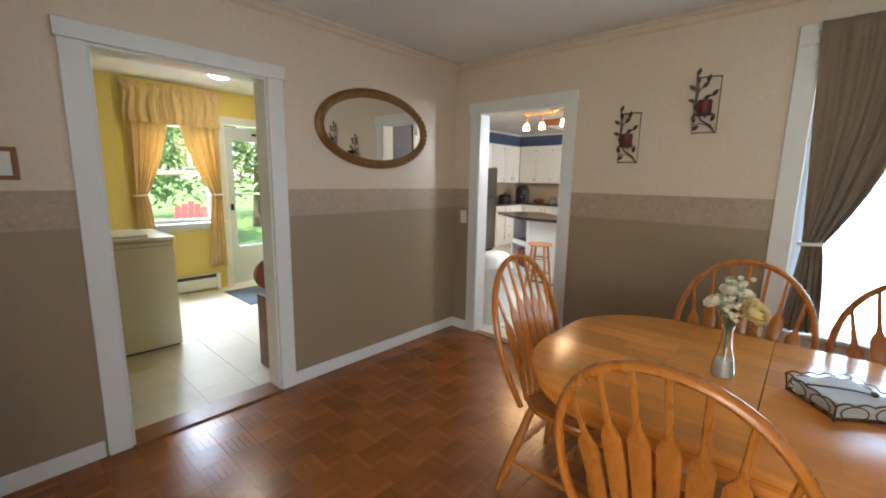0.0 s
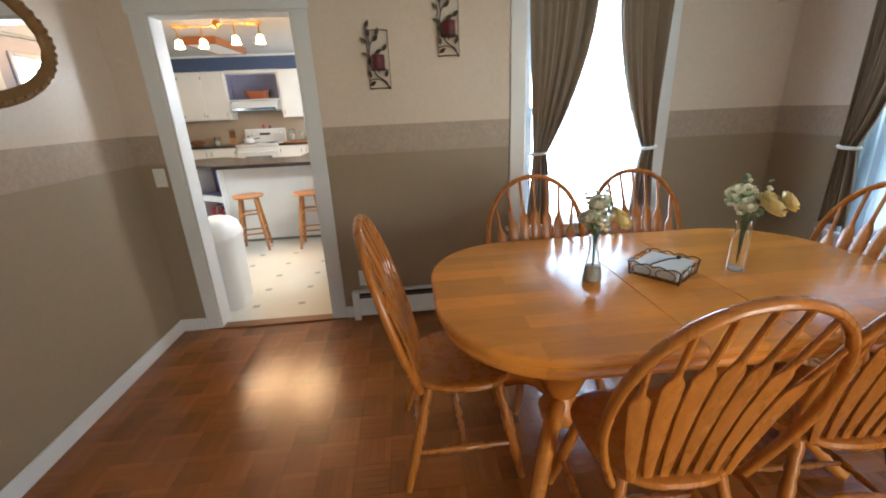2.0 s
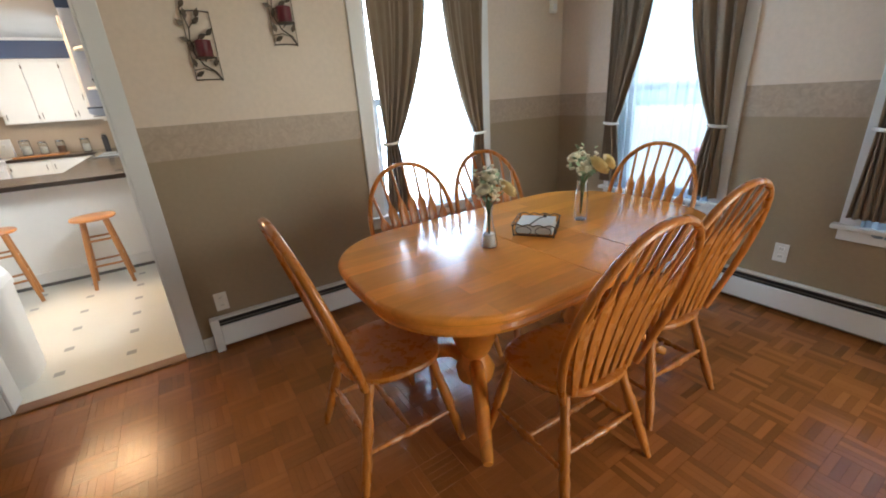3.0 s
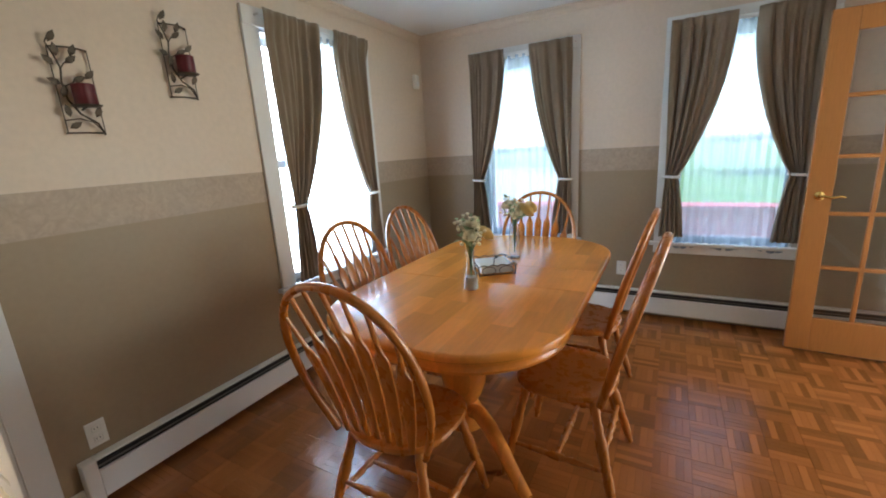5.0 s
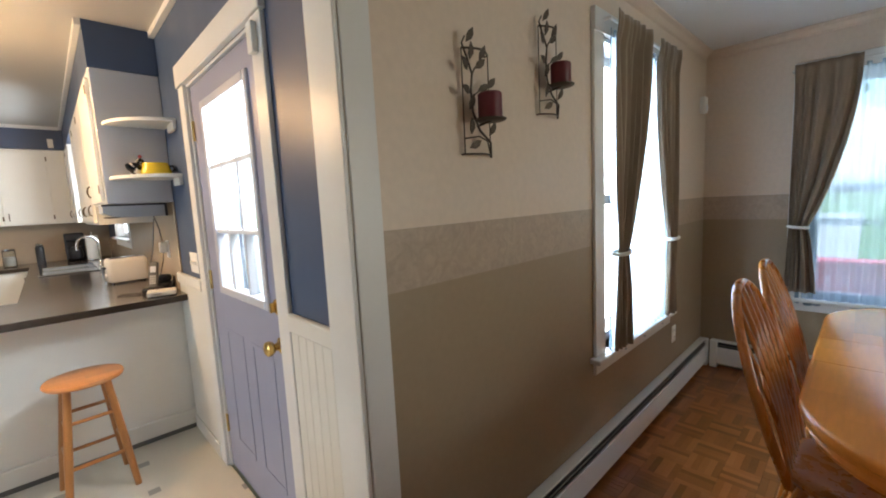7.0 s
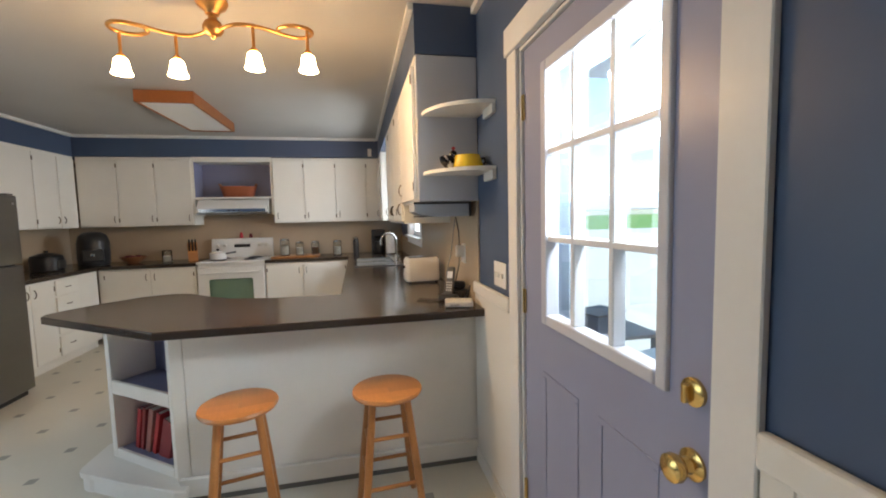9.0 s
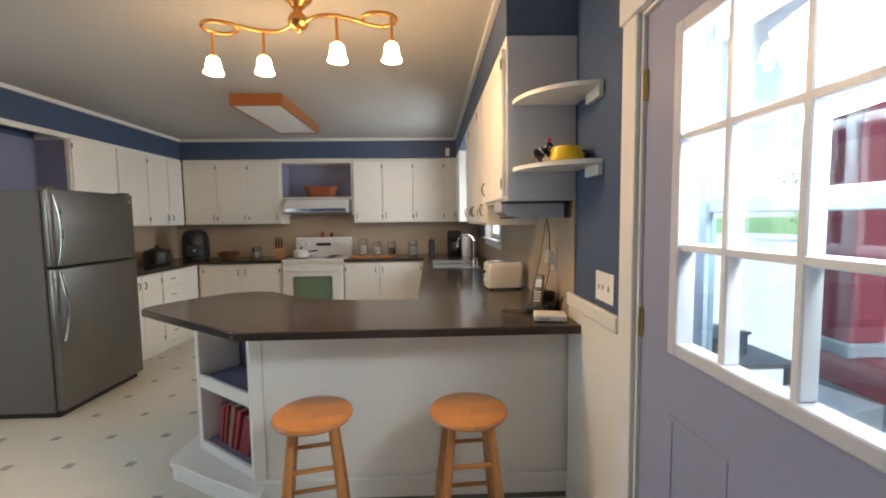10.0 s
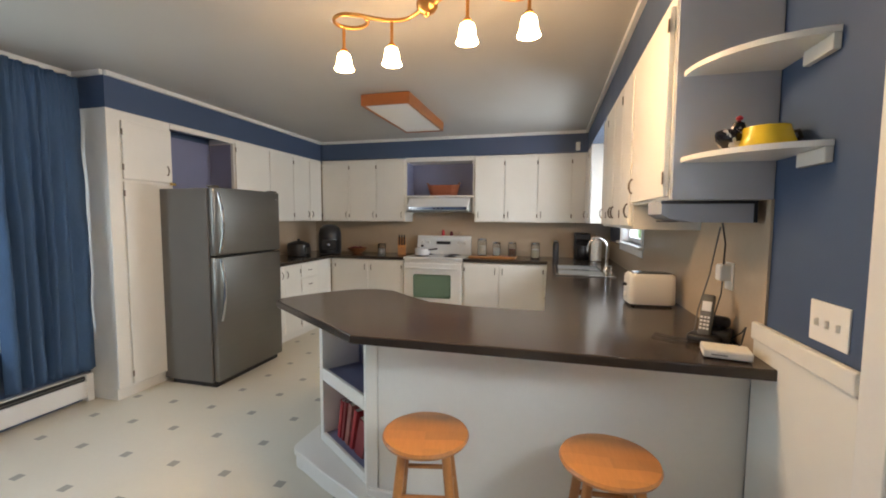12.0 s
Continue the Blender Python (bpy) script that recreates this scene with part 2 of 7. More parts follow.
M_SASH = mat("sash_paint", (0.78, 0.80, 0.82), rough=0.35, vary=0.03)
M_LITE = mat("lite_frame_paint", (0.56, 0.58, 0.64), rough=0.35, vary=0.03)
M_BDOOR = mat("lavender_door_paint", (0.285, 0.31, 0.44), rough=0.33, vary=0.04, scale=3, bump=0.05, bump_scale=60)
M_CAB = mat("cabinet_paint", (0.80, 0.785, 0.73), rough=0.33, vary=0.035, scale=5, grain=0.02, bump=0.05, bump_scale=40, each=0.03)
M_LAV = mat("lavender_niche_paint", (0.22, 0.235, 0.36), rough=0.45, vary=0.04)
M_TOP = mat("dark_laminate", (0.046, 0.034, 0.026), rough=0.17, vary=0.15, scale=14, grain=0.14, grain_scale=320)
M_SPLASH = mat("backsplash_laminate", (0.50, 0.40, 0.29), rough=0.16, vary=0.05, scale=4, grain=0.04)
M_STEEL = mat("stainless_steel", (0.215, 0.21, 0.195), rough=0.33, metal=0.9, vary=0.04, grain=0.04, grain_scale=120, stretch=(0.1, 0.1, 4))
M_STEELSIDE = mat("fridge_side_grey", (0.145, 0.14, 0.128), rough=0.45, vary=0.04, bump=0.08, bump_scale=240)
M_CHROME = mat("chrome", (0.72, 0.72, 0.72), rough=0.12, metal=1.0, vary=0.02)
M_BRASS = mat("brass", (0.72, 0.50, 0.18), rough=0.2, metal=1.0, vary=0.05)
M_BRONZE = mat("antique_bronze", (0.17, 0.135, 0.10), rough=0.4, metal=0.8, vary=0.1)
M_ENAMEL = mat("white_enamel", (0.80, 0.80, 0.78), rough=0.18, vary=0.02)
M_BLACK = mat("black_plastic", (0.018, 0.018, 0.02), rough=0.35, vary=0.1)
M_PLASTIC = mat("white_plastic", (0.80, 0.79, 0.75), rough=0.35, vary=0.03)
M_IRON = mat("dark_iron", (0.085, 0.064, 0.046), rough=0.5, metal=0.5, vary=0.15)
M_WAX = mat("burgundy_wax", (0.12, 0.012, 0.018), rough=0.45, vary=0.1)
M_MIRROR = mat("mirror_silver", (0.86, 0.87, 0.86), rough=0.01, metal=1.0, vary=0.0)
M_GILT = mat("gilt_frame", (0.23, 0.12, 0.038), rough=0.42, metal=0.35, vary=0.25, scale=22, bump=0.6, bump_scale=60)
M_RED = mat("red_paint", (0.50, 0.035, 0.045), rough=0.45, vary=0.08)
M_COPPER = mat("aged_copper_gold", (0.55, 0.27, 0.08), rough=0.3, metal=0.9, vary=0.12)
M_BULB = emitter("lit_lamp_glass", (1.0, 0.64, 0.32), 18.0)

# ---- geometry helpers ----
def box(bm, x0, x1, y0, y1, z0, z1):
    """Adds an axis-aligned box to a mesh."""
    v = [bm.verts.new((x, y, z)) for x in (x0, x1) for y in (y0, y1) for z in (z0, z1)]
    for f in ((0, 1, 3, 2), (4, 6, 7, 5), (0, 4, 5, 1), (2, 3, 7, 6), (0, 2, 6, 4), (1, 5, 7, 3)):
        bm.faces.new([v[i] for i in f])
    return bm


def boxes(*dims):
    bm = bmesh.new()
    for d in dims:
        box(bm, *d)
    return bm


def rbox(x0, x1, y0, y1, z0, z1, r=0.004, seg=2):
    """One box with rounded edges."""
    bm = boxes((x0, x1, y0, y1, z0, z1))
    bmesh.ops.bevel(bm, geom=bm.edges[:], offset=r, segments=seg, profile=0.5, affect="EDGES")
    return bm


def rboxes(*dims, r=0.004, seg=1):
    bm = boxes(*dims)
    bmesh.ops.bevel(bm, geom=bm.edges[:], offset=r, segments=seg, profile=0.5, affect="EDGES")
    return bm


def lathe(profile, n=20, bm=None, centre=(0, 0)):
    """A turned solid from (radius, height) pairs, closed at both ends."""
    bm = bm or bmesh.new()
    rings = []
    for r, z in profile:
        rings.append([bm.verts.new((centre[0] + r * math.cos(2 * math.pi * i / n), centre[1] + r * math.sin(2 * math.pi * i / n), z)) for i in range(n)])
    for a, b in zip(rings, rings[1:]):
        for i in range(n):
            bm.faces.new((a[i], a[(i + 1) % n], b[(i + 1) % n], b[i]))
    bm.faces.new(rings[0][::-1])
    bm.faces.new(rings[-1])
    return bm


def tube(points, radius, n=8, bm=None, flat=1.0):
    """A round bar along points; radius may be one number or one per point; flat squeezes it across."""
    bm = bm or bmesh.new()
    pts = [Vector(p) for p in points]
    rad = radius if isinstance(radius, (list, tuple)) else [radius] * len(pts)
    rings, up = [], None
    for i, p in enumerate(pts):
        d = (pts[min(i + 1, len(pts) - 1)] - pts[max(i - 1, 0)]).normalized()
        if up is None:
            up = Vector((0, 0, 1)) if abs(d.z) < 0.9 else Vector((1, 0, 0))
        side = d.cross(up).normalized()
        up = side.cross(d).normalized()
        rings.append([bm.verts.new(p + rad[i] * (math.cos(2 * math.pi * k / n) * side + flat * math.sin(2 * math.pi * k / n) * up)) for k in range(n)])
    for a, b in zip(rings, rings[1:]):
        for k in range(n):
            bm.faces.new((a[k], a[(k + 1) % n], b[(k + 1) % n], b[k]))
    bm.faces.new(rings[0][::-1])
    bm.faces.new(rings[-1])
    return bm


def prism(outline, z0, z1, bm=None):
    """An upright solid over a plan outline given counter-clockwise."""
    bm = bm or bmesh.new()
    lo = [bm.verts.new((x, y, z0)) for x, y in outline]
    hi = [bm.verts.new((x, y, z1)) for x, y in outline]
    n = len(lo)
    for i in range(n):
        bm.faces.new((lo[i], lo[(i + 1) % n], hi[(i + 1) % n], hi[i]))
    bm.faces.new(lo[::-1])
    bm.faces.new(hi)
    return bm


def stack(outlines, bm=None):
    """A solid skinned over plan outlines of equal count: [(points, z), ...]."""
    bm = bm or bmesh.new()
    rings = [[bm.verts.new((x, y, z)) for x, y in pts] for pts, z in outlines]
    n = len(rings[0])
    for a, b in zip(rings, rings[1:]):
        for i in range(n):
            bm.faces.new((a[i], a[(i + 1) % n], b[(i + 1) % n], b[i]))
    bm.faces.new(rings[0][::-1])
    bm.faces.new(rings[-1])
    return bm


def moved(bm, m):
    bmesh.ops.transform(bm, matrix=m, verts=bm.verts[:])
    return bm


def mesh_of(name, bm, material, smooth=False):
    me = bpy.data.meshes.new(name)
    bmesh.ops.recalc_face_normals(bm, faces=bm.faces[:])
    if smooth:
        for f in bm.faces:
            f.smooth = True
    bm.to_mesh(me)
    bm.free()
    me.materials.append(material)
    if smooth:
        me.set_sharp_from_angle(angle=radians(38))
    return me


def part(name, bm, material, parent, label="", smooth=False):
    ob = new(name, mesh_of(name, bm, material, smooth))
    if parent is not None:
        ob.parent = parent
    return tagged(ob, label=label)


def thing(name, label, category, group="", at=None, kind=""):
    ob = new(name)
    ob.empty_display_size = 0.1
    if at is not None:
        ob.matrix_basis = at
    return tagged(ob, label, category, group, kind)


def single(name, bm, material, label, category, group="", at=None, smooth=False, kind=""):
    ob = part(name, bm, material, None, smooth=smooth)
    if at is not None:
        ob.matrix_basis = at
    return tagged(ob, label, category, group, kind)


def structure(name, bm, material, label, category, smooth=False):
    return tagged(part(name, bm, material, None, smooth=smooth), label, category, kind="structure")


def pierced(axis, at0, at1, lo, hi, z0, z1, holes):
    """A wall slab with rectangular holes. axis 'x': it runs along x. holes: (lo, hi, z0, z1)."""
    bm = bmesh.new()
    cuts = sorted({lo, hi, *[h[0] for h in holes], *[h[1] for h in holes]})
    for a, b in zip(cuts, cuts[1:]):
        spans, z = [], z0
        for h in sorted((h for h in holes if h[0] < (a + b) / 2 < h[1]), key=lambda h: h[2]):
            if h[2] > z:
                spans.append((z, h[2]))
            z = h[3]
        if z < z1:
            spans.append((z, z1))
        for s, e in spans:
            if axis == "x":
                box(bm, a, b, at0, at1, s, e)
            else:
                box(bm, at0, at1, a, b, s, e)
    return bm


def rounded_rect(cx, cy, hx, hy, r, n=10):
    """Counter-clockwise outline of a rectangle with round corners."""
    pts = []
    for sx, sy, a0 in ((1, -1, -90), (1, 1, 0), (-1, 1, 90), (-1, -1, 180)):
        for i in range(n + 1):
            a = radians(a0 + 90 * i / n)
            pts.append((cx + sx * (hx - r) + r * math.cos(a), cy + sy * (hy - r) + r * math.sin(a)))
    return pts

# ---- large structure ----
W, E, S, N, CEIL = -2.525, 1.74, -0.30, 3.39, 2.43
KW, KE, KS, KN, KCEIL = -5.66, -1.415, 3.53, 9.44, 2.50
LW = -5.55
DOOR_L = (0.795, 1.622, 0.0, 2.01)      # laundry doorway, along y
DOOR_K = (-2.258, -1.452, 0.0, 2.01)  # kitchen doorway, along x
WIN_1 = (-0.055, 0.83, 0.62, 2.15)     # north window, along x
WIN_2 = (2.03, 2.78, 0.62, 2.12)      # east windows, along y
WIN_3 = (0.52, 1.27, 0.62, 2.12)
WIN_SINK = (7.55, 8.55, 1.20, 2.10)
# Unseen south part is added so more light reaches the peninsula front.
WIN_WEST = (3.85, 6.02, 0.62, 2.14)
WIN_L = (1.62, 2.35, 0.86, 2.05)
DOOR_LX = (2.49, 3.31, 0.0, 2.08)     # laundry outer door, along y
DOOR_B = (3.985, 4.925, 0.0, 2.07)    # kitchen outer door, along y

structure("floor_dining_base", boxes((W - 0.07, E, S, N + 0.07, -0.12, -0.008)), M_JOINT, "dark bed under the dining room parquet", "floor")
structure("floor_kitchen", boxes((KW, KE, N + 0.07, KN, -0.12, 0.0)), M_VINYL, "cream vinyl floor printed with small grey squares", "floor")
structure("floor_laundry_base", boxes((LW, W - 0.07, S, N + 0.07, -0.12, -0.004)), M_JOINT, "bed under the laundry floor tiles", "floor")
structure("ceiling_dining", boxes((W - 0.07, E, S, N + 0.07, CEIL, CEIL + 0.12)), M_CEIL, "plain off-white plaster ceiling", "ceiling")
structure("ceiling_kitchen", boxes((KW, KE, N + 0.07, KN, KCEIL, KCEIL + 0.12)), M_KCEIL_DIM, "white semi-gloss kitchen ceiling, darkened to grey for its dim light", "ceiling")
structure("ceiling_laundry", boxes((LW, W - 0.07, S, N + 0.07, 2.45, 2.57)), M_LCEIL, "white laundry room ceiling", "ceiling")

structure("wall_north", pierced("x", N, N + 0.07, W, E + 0.15, 0, CEIL, [DOOR_K, WIN_1]), M_DINING, "dining wall, taupe below a border band, cream above", "wall")
structure("wall_north_outer", pierced("x", N + 0.07, N + 0.14, KE, E + 0.15, 0, CEIL, [WIN_1]), M_TRIM, "white outer face of the dining wall", "wall")
structure("wall_kitchen_south", pierced("x", N + 0.07, N + 0.14, KW, KE, 0, KCEIL, [DOOR_K]), M_BLUE, "slate blue kitchen wall beside the doorway", "wall")
structure("wall_laundry_north", boxes((LW, W - 0.14, N, N + 0.07, 0, 2.45)), M_YELLOW, "yellow laundry room wall", "wall")
structure("wall_west", pierced("y", W - 0.07, W, S, N, 0, CEIL, [DOOR_L]), M_DINING, "dining wall with mirror, taupe below, cream above", "wall")
structure("wall_laundry_east", pierced("y", W - 0.14, W - 0.07, S, N, 0, 2.45, [DOOR_L]), M_YELLOW, "yellow laundry wall with the doorway", "wall")
structure("wall_east", pierced("y", E, E + 0.15, S, N, -0.1, CEIL, [WIN_2, WIN_3]), M_DINING, "dining wall with two windows, taupe and cream", "wall")
DOOR_S = (-0.20, 1.40, 0.0, 2.05)   # wide opening to the added room, lets its fill light in
structure("wall_south", pierced("x", S - 0.14, S, W, E, 0, CEIL, [DOOR_S]), M_DINING, "plain dining wall, taupe below, cream above", "wall")
structure("wall_laundry_south", boxes((LW, W - 0.07, S - 0.14, S, 0, 2.45)), M_YELLOW, "plain yellow laundry wall", "wall")
structure("wall_laundry_west", pierced("y", LW - 0.15, LW, S, N, 0, 2.45, [WIN_L, DOOR_LX]), M_YELLOW, "yellow laundry wall with window and glazed door", "wall")
structure("wall_kitchen_east", pierced("y", KE, KE + 0.15, KS, KN, 0, KCEIL, [DOOR_B, WIN_SINK]), M_BLUE, "slate blue kitchen wall with glazed door", "wall")
structure("wall_kitchen_north", boxes((KW, KE, KN, KN + 0.15, 0, KCEIL)), M_SPLASH, "kitchen wall behind the range, tan backsplash", "wall")
structure("wall_kitchen_west", pierced("y", KW - 0.15, KW, KS, KN, 0, KCEIL, [WIN_WEST]), M_BLUE, "slate blue kitchen wall with curtained window", "wall")

# plain unseen room added beyond the dining room to hold two fill lamps
structure("floor_next_room", boxes((-2.3, 3.2, -3.5, S, -0.12, 0.0)), M_LFLOOR, "plain pale floor of the added unseen room", "floor")
structure("ceiling_next_room", boxes((-2.3, 3.2, -3.5, S - 0.14, CEIL, CEIL + 0.1)), M_CEIL, "plain ceiling of the added unseen room", "ceiling")
structure("wall_next_room_south", pierced("x", -3.5, -3.4, -2.3, 3.2, 0, CEIL, [(0.7, 2.8, 0.5, 2.2)]), M_CEIL, "plain wall of the added unseen room, opened for a fill lamp", "wall")
structure("wall_next_room_west", boxes((-2.4, -2.3, -3.5, S - 0.14, 0, CEIL)), M_CEIL, "plain wall of the added unseen room", "wall")
structure("wall_next_room_east", pierced("y", 3.2, 3.3, -3.5, S - 0.14, 0, CEIL, [(-2.62, -0.88, 0.6, 2.2)]), M_CEIL, "plain wall of the added unseen room", "wall")
structure("wall_next_room_north", boxes((E, 3.2, S - 0.14, S, 0, CEIL)), M_CEIL, "plain wall of the added unseen room", "wall")

# soffits over the wall cabinets
UN, UE, UW = 9.12, -1.745, -5.36   # front planes of the wall cabinets
structure("soffit_north", boxes((UW, UE, UN, KN, 2.245, KCEIL)), M_BLUE, "slate blue soffit over the wall cabinets", "soffit")
structure("soffit_east", boxes((UE, KE, 5.50, KN, 2.252, KCEIL)), M_BLUE, "slate blue soffit over the wall cabinets", "soffit")
structure("soffit_west", boxes((KW, UW, 6.18, KN, 2.238, KCEIL)), M_BLUE, "slate blue soffit over pantry and cabinets", "soffit")
bm = boxes((UW + 0.03, UE - 0.03, UN - 0.03, UN - 0.002, KCEIL - 0.035, KCEIL - 0.001), (UE - 0.03, UE - 0.002, 5.50, UN - 0.03, KCEIL - 0.035, KCEIL - 0.001),
           (UW + 0.002, UW + 0.03, 6.18, UN - 0.03, KCEIL - 0.035, KCEIL - 0.001), (KE - 0.03, KE - 0.002, KS + 0.03, 5.497, KCEIL - 0.035, KCEIL - 0.001),
           (KW + 0.002, KW + 0.03, KS + 0.03, 6.15, KCEIL - 0.035, KCEIL - 0.001), (KW + 0.002, UW, 6.15, 6.178, KCEIL - 0.035, KCEIL - 0.001))
structure("crown_kitchen", bm, M_TRIM, "narrow white crown moulding round the kitchen ceiling", "trim")


def crown(name, a, b, inward):
    """A small cove moulding along the ceiling from a to b; inward is the way into the room."""
    bm = bmesh.new()
    prof = [(0.001, -0.001), (0.05, -0.001), (0.05, -0.010), (0.030, -0.022), (0.014, -0.045), (0.001, -0.055)]
    ends = []
    for p in (a, b):
        ends.append([bm.verts.new((p[0] + inward[0] * d, p[1] + inward[1] * d, CEIL + z)) for d, z in prof])
    for i in range(len(prof)):
        j = (i + 1) % len(prof)
        bm.faces.new((ends[0][i], ends[0][j], ends[1][j], ends[1][i]))
    bm.faces.new(ends[0])
    bm.faces.new(ends[1][::-1])
    structure(name, bm, M_DINING, "slim painted crown moulding at the ceiling", "trim")


crown("crown_west", (W, S), (W, N), (1, 0))
crown("crown_north", (W + 0.05, N), (E - 0.05, N), (0, -1))
crown("crown_east", (E, S), (E, N), (-1, 0))


def baseboard(name, x0, x1, y0, y1):
    structure(name, rbox(x0, x1, y0, y1, 0.0, 0.09, 0.005), M_TRIM, "white painted baseboard", "baseboard")


baseboard("baseboard_west", W, W + 0.014, 1.724, N)
baseboard("baseboard_west_2", W, W + 0.014, S, 0.685)
baseboard("baseboard_north", W + 0.014, -2.35, N - 0.014, N)
baseboard("baseboard_north_2", -1.36, -1.30, N - 0.014, N)
baseboard("baseboard_south", W + 0.014, -0.30, S, S + 0.014)


def casing(name, axis, face, out, lo, hi, top, wide=0.10, thick=0.018, cap=0.08, deep=0.14, liner=True):
    """Door trim on one wall face: two legs, a head and the lining of the opening."""
    t = thing(name, "white painted door casing", "door frame", kind="structure")
    a, b = sorted((face, face + out * thick))
    a2, b2 = sorted((face, face + out * (thick + 0.008)))

    def put(n, u0, u1, z0, z1, p, q):
        d = (u0, u1, p, q, z0, z1) if axis == "x" else (p, q, u0, u1, z0, z1)
        part(n, rbox(*d, 0.003, 1), M_TRIM, t)

    put("casing_leg", lo - wide, lo, 0, top, a, b)
    put("casing_leg", hi, hi + wide, 0, top, a, b)
    put("casing_head", lo - wide - 0.012, hi + wide + 0.012, top, top + cap, a2, b2)
    if liner:
        p, q = sorted((face + out * 0.002, face - out * (deep + 0.002)))
        put("jamb", lo, lo + 0.014, 0, top - 0.014, p, q)
        put("jamb", hi - 0.014, hi, 0, top - 0.014, p, q)
        put("jamb_head", lo, hi, top - 0.014, top, p, q)
    return t


casing("door_casing_1", "y", W, 1, DOOR_L[0], DOOR_L[1], 2.01)
casing("door_casing_2", "x", N, -1, DOOR_K[0], DOOR_K[1], 2.01, wide=0.09, thick=0.007)
casing("door_casing_6", "x", S, 1, DOOR_S[0], DOOR_S[1], 2.05)
casing("door_casing_3", "x", N + 0.14, 1, DOOR_K[0], DOOR_K[1], 2.01, wide=0.035, liner=False)
casing("door_casing_4", "y", KE, -1, DOOR_B[0], DOOR_B[1], 2.07, wide=0.095, cap=0.11)
casing("door_casing_5", "y", LW, 1, DOOR_LX[0], DOOR_LX[1], 2.08, wide=0.07, cap=0.07)
for nm, d in (("threshold_1", (W - 0.14, W + 0.03, DOOR_L[0] + 0.014, DOOR_L[1] - 0.014, 0.0, 0.012)),
              ("threshold_2", (DOOR_K[0] + 0.014, DOOR_K[1] - 0.014, N - 0.03, N + 0.06, 0.0, 0.012))):
    structure(nm, rbox(*d, 0.004, 1), M_THRESH, "brown wooden threshold strip", "threshold")

# wainscot and rail of the kitchen's outer wall
for nm, y0, y1 in (("wainscot_1", 3.545, 3.888), ("wainscot_2", 5.022, 5.56)):
    t = thing(nm, "white beadboard wainscot with a chair rail", "wainscot", kind="structure")
    part("backing", boxes((KE - 0.008, KE - 0.001, y0, y1, 0, 1.01)), M_WAINS, t)
    n = int((y1 - y0) / 0.05) if nm == "wainscot_1" else 1
    for i in range(n):
        w = (y1 - y0) / n
        part("board", rbox(KE - 0.014, KE - 0.008, y0 + i * w + 0.0006, y0 + (i + 1) * w - 0.0006, 0.09, 0.99, 0.0018, 1), M_WAINS, t)
    part("base_board", rbox(KE - 0.022, KE - 0.008, y0, y1, 0, 0.09, 0.004, 1), M_WAINS, t)
    part("chair_rail", rbox(KE - 0.026, KE - 0.001, y0, y1, 0.99, 1.055, 0.008, 2), M_WAINS, t)


def window(name, axis, face, out, span, label, casing_w=0.10, sill=True, glass=True, deep=0.15):
    """A double-hung window: casing, stool, apron, two sashes with panes. out points into the room."""
    lo, hi, z0, z1 = span
    t = thing(name, label, "window", kind="structure")

    def d(u0, u1, v0, v1, za, zb):
        p, q = sorted((face + out * v0, face + out * v1))
        return (u0, u1, p, q, za, zb) if axis == "x" else (p, q, u0, u1, za, zb)

    part("casing", rbox(*d(lo - casing_w, lo, 0, 0.018, z0, z1), 0.003, 1), M_TRIM, t)
    part("casing", rbox(*d(hi, hi + casing_w, 0, 0.018, z0, z1), 0.003, 1), M_TRIM, t)
    part("casing_head", rbox(*d(lo - casing_w, hi + casing_w, 0, 0.024, z1, z1 + casing_w), 0.003, 1), M_TRIM, t)
    part("window_sill", rbox(*d(lo - casing_w - 0.03, hi + casing_w + 0.03, -deep + 0.02, 0.05, z0 - 0.025, z0), 0.006, 2), M_TRIM, t)
    part("apron", rbox(*d(lo - casing_w, hi + casing_w, 0, 0.016, z0 - 0.09, z0 - 0.025), 0.003, 1), M_TRIM, t)
    for u in (lo, hi - 0.02):
        part("jamb", boxes(d(u, u + 0.02, -deep, 0.0, z0, z1 - 0.02)), M_SASH, t)
    part("jamb_head", boxes(d(lo, hi, -deep, 0.0, z1 - 0.02, z1)), M_SASH, t)
    mid = (z0 + z1) / 2
    for nm, za, zb, v in (("lower_sash", z0, mid + 0.02, -0.06), ("upper_sash", mid - 0.02, z1 - 0.02, -0.10)):
        fr = boxes(d(lo + 0.02, lo + 0.065, v - 0.035, v, za, zb), d(hi - 0.065, hi - 0.02, v - 0.035, v, za, zb),
                   d(lo + 0.065, hi - 0.065, v - 0.035, v, za, za + 0.045), d(lo + 0.065, hi - 0.065, v - 0.035, v, zb - 0.045, zb))
        s = part(nm, fr, M_SASH, t)
        pane = part("pane", boxes(d(lo + 0.06, hi - 0.06, v - 0.02, v - 0.016, za + 0.04, zb - 0.04)), M_GLASS, s)
        pane.visible_shadow = False
    return t


window("window_1", "x", N, -1, WIN_1, "white double-hung dining window with sheer curtain", deep=0.14)
window("window_2", "y", E, -1, WIN_2, "white double-hung dining window with sheer curtain", casing_w=0.09)
window("window_3", "y", E, -1, WIN_3, "white double-hung dining window with sheer curtain", casing_w=0.09)
window("window_4", "y", KE, -1, WIN_SINK, "white kitchen window over the sink", casing_w=0.06)
window("window_5", "y", KW, 1, WIN_WEST, "kitchen window behind a blue curtain, unseen south part added for light", casing_w=0.08)
window("window_6", "y", LW, 1, WIN_L, "white laundry window behind gold curtains", casing_w=0.08)

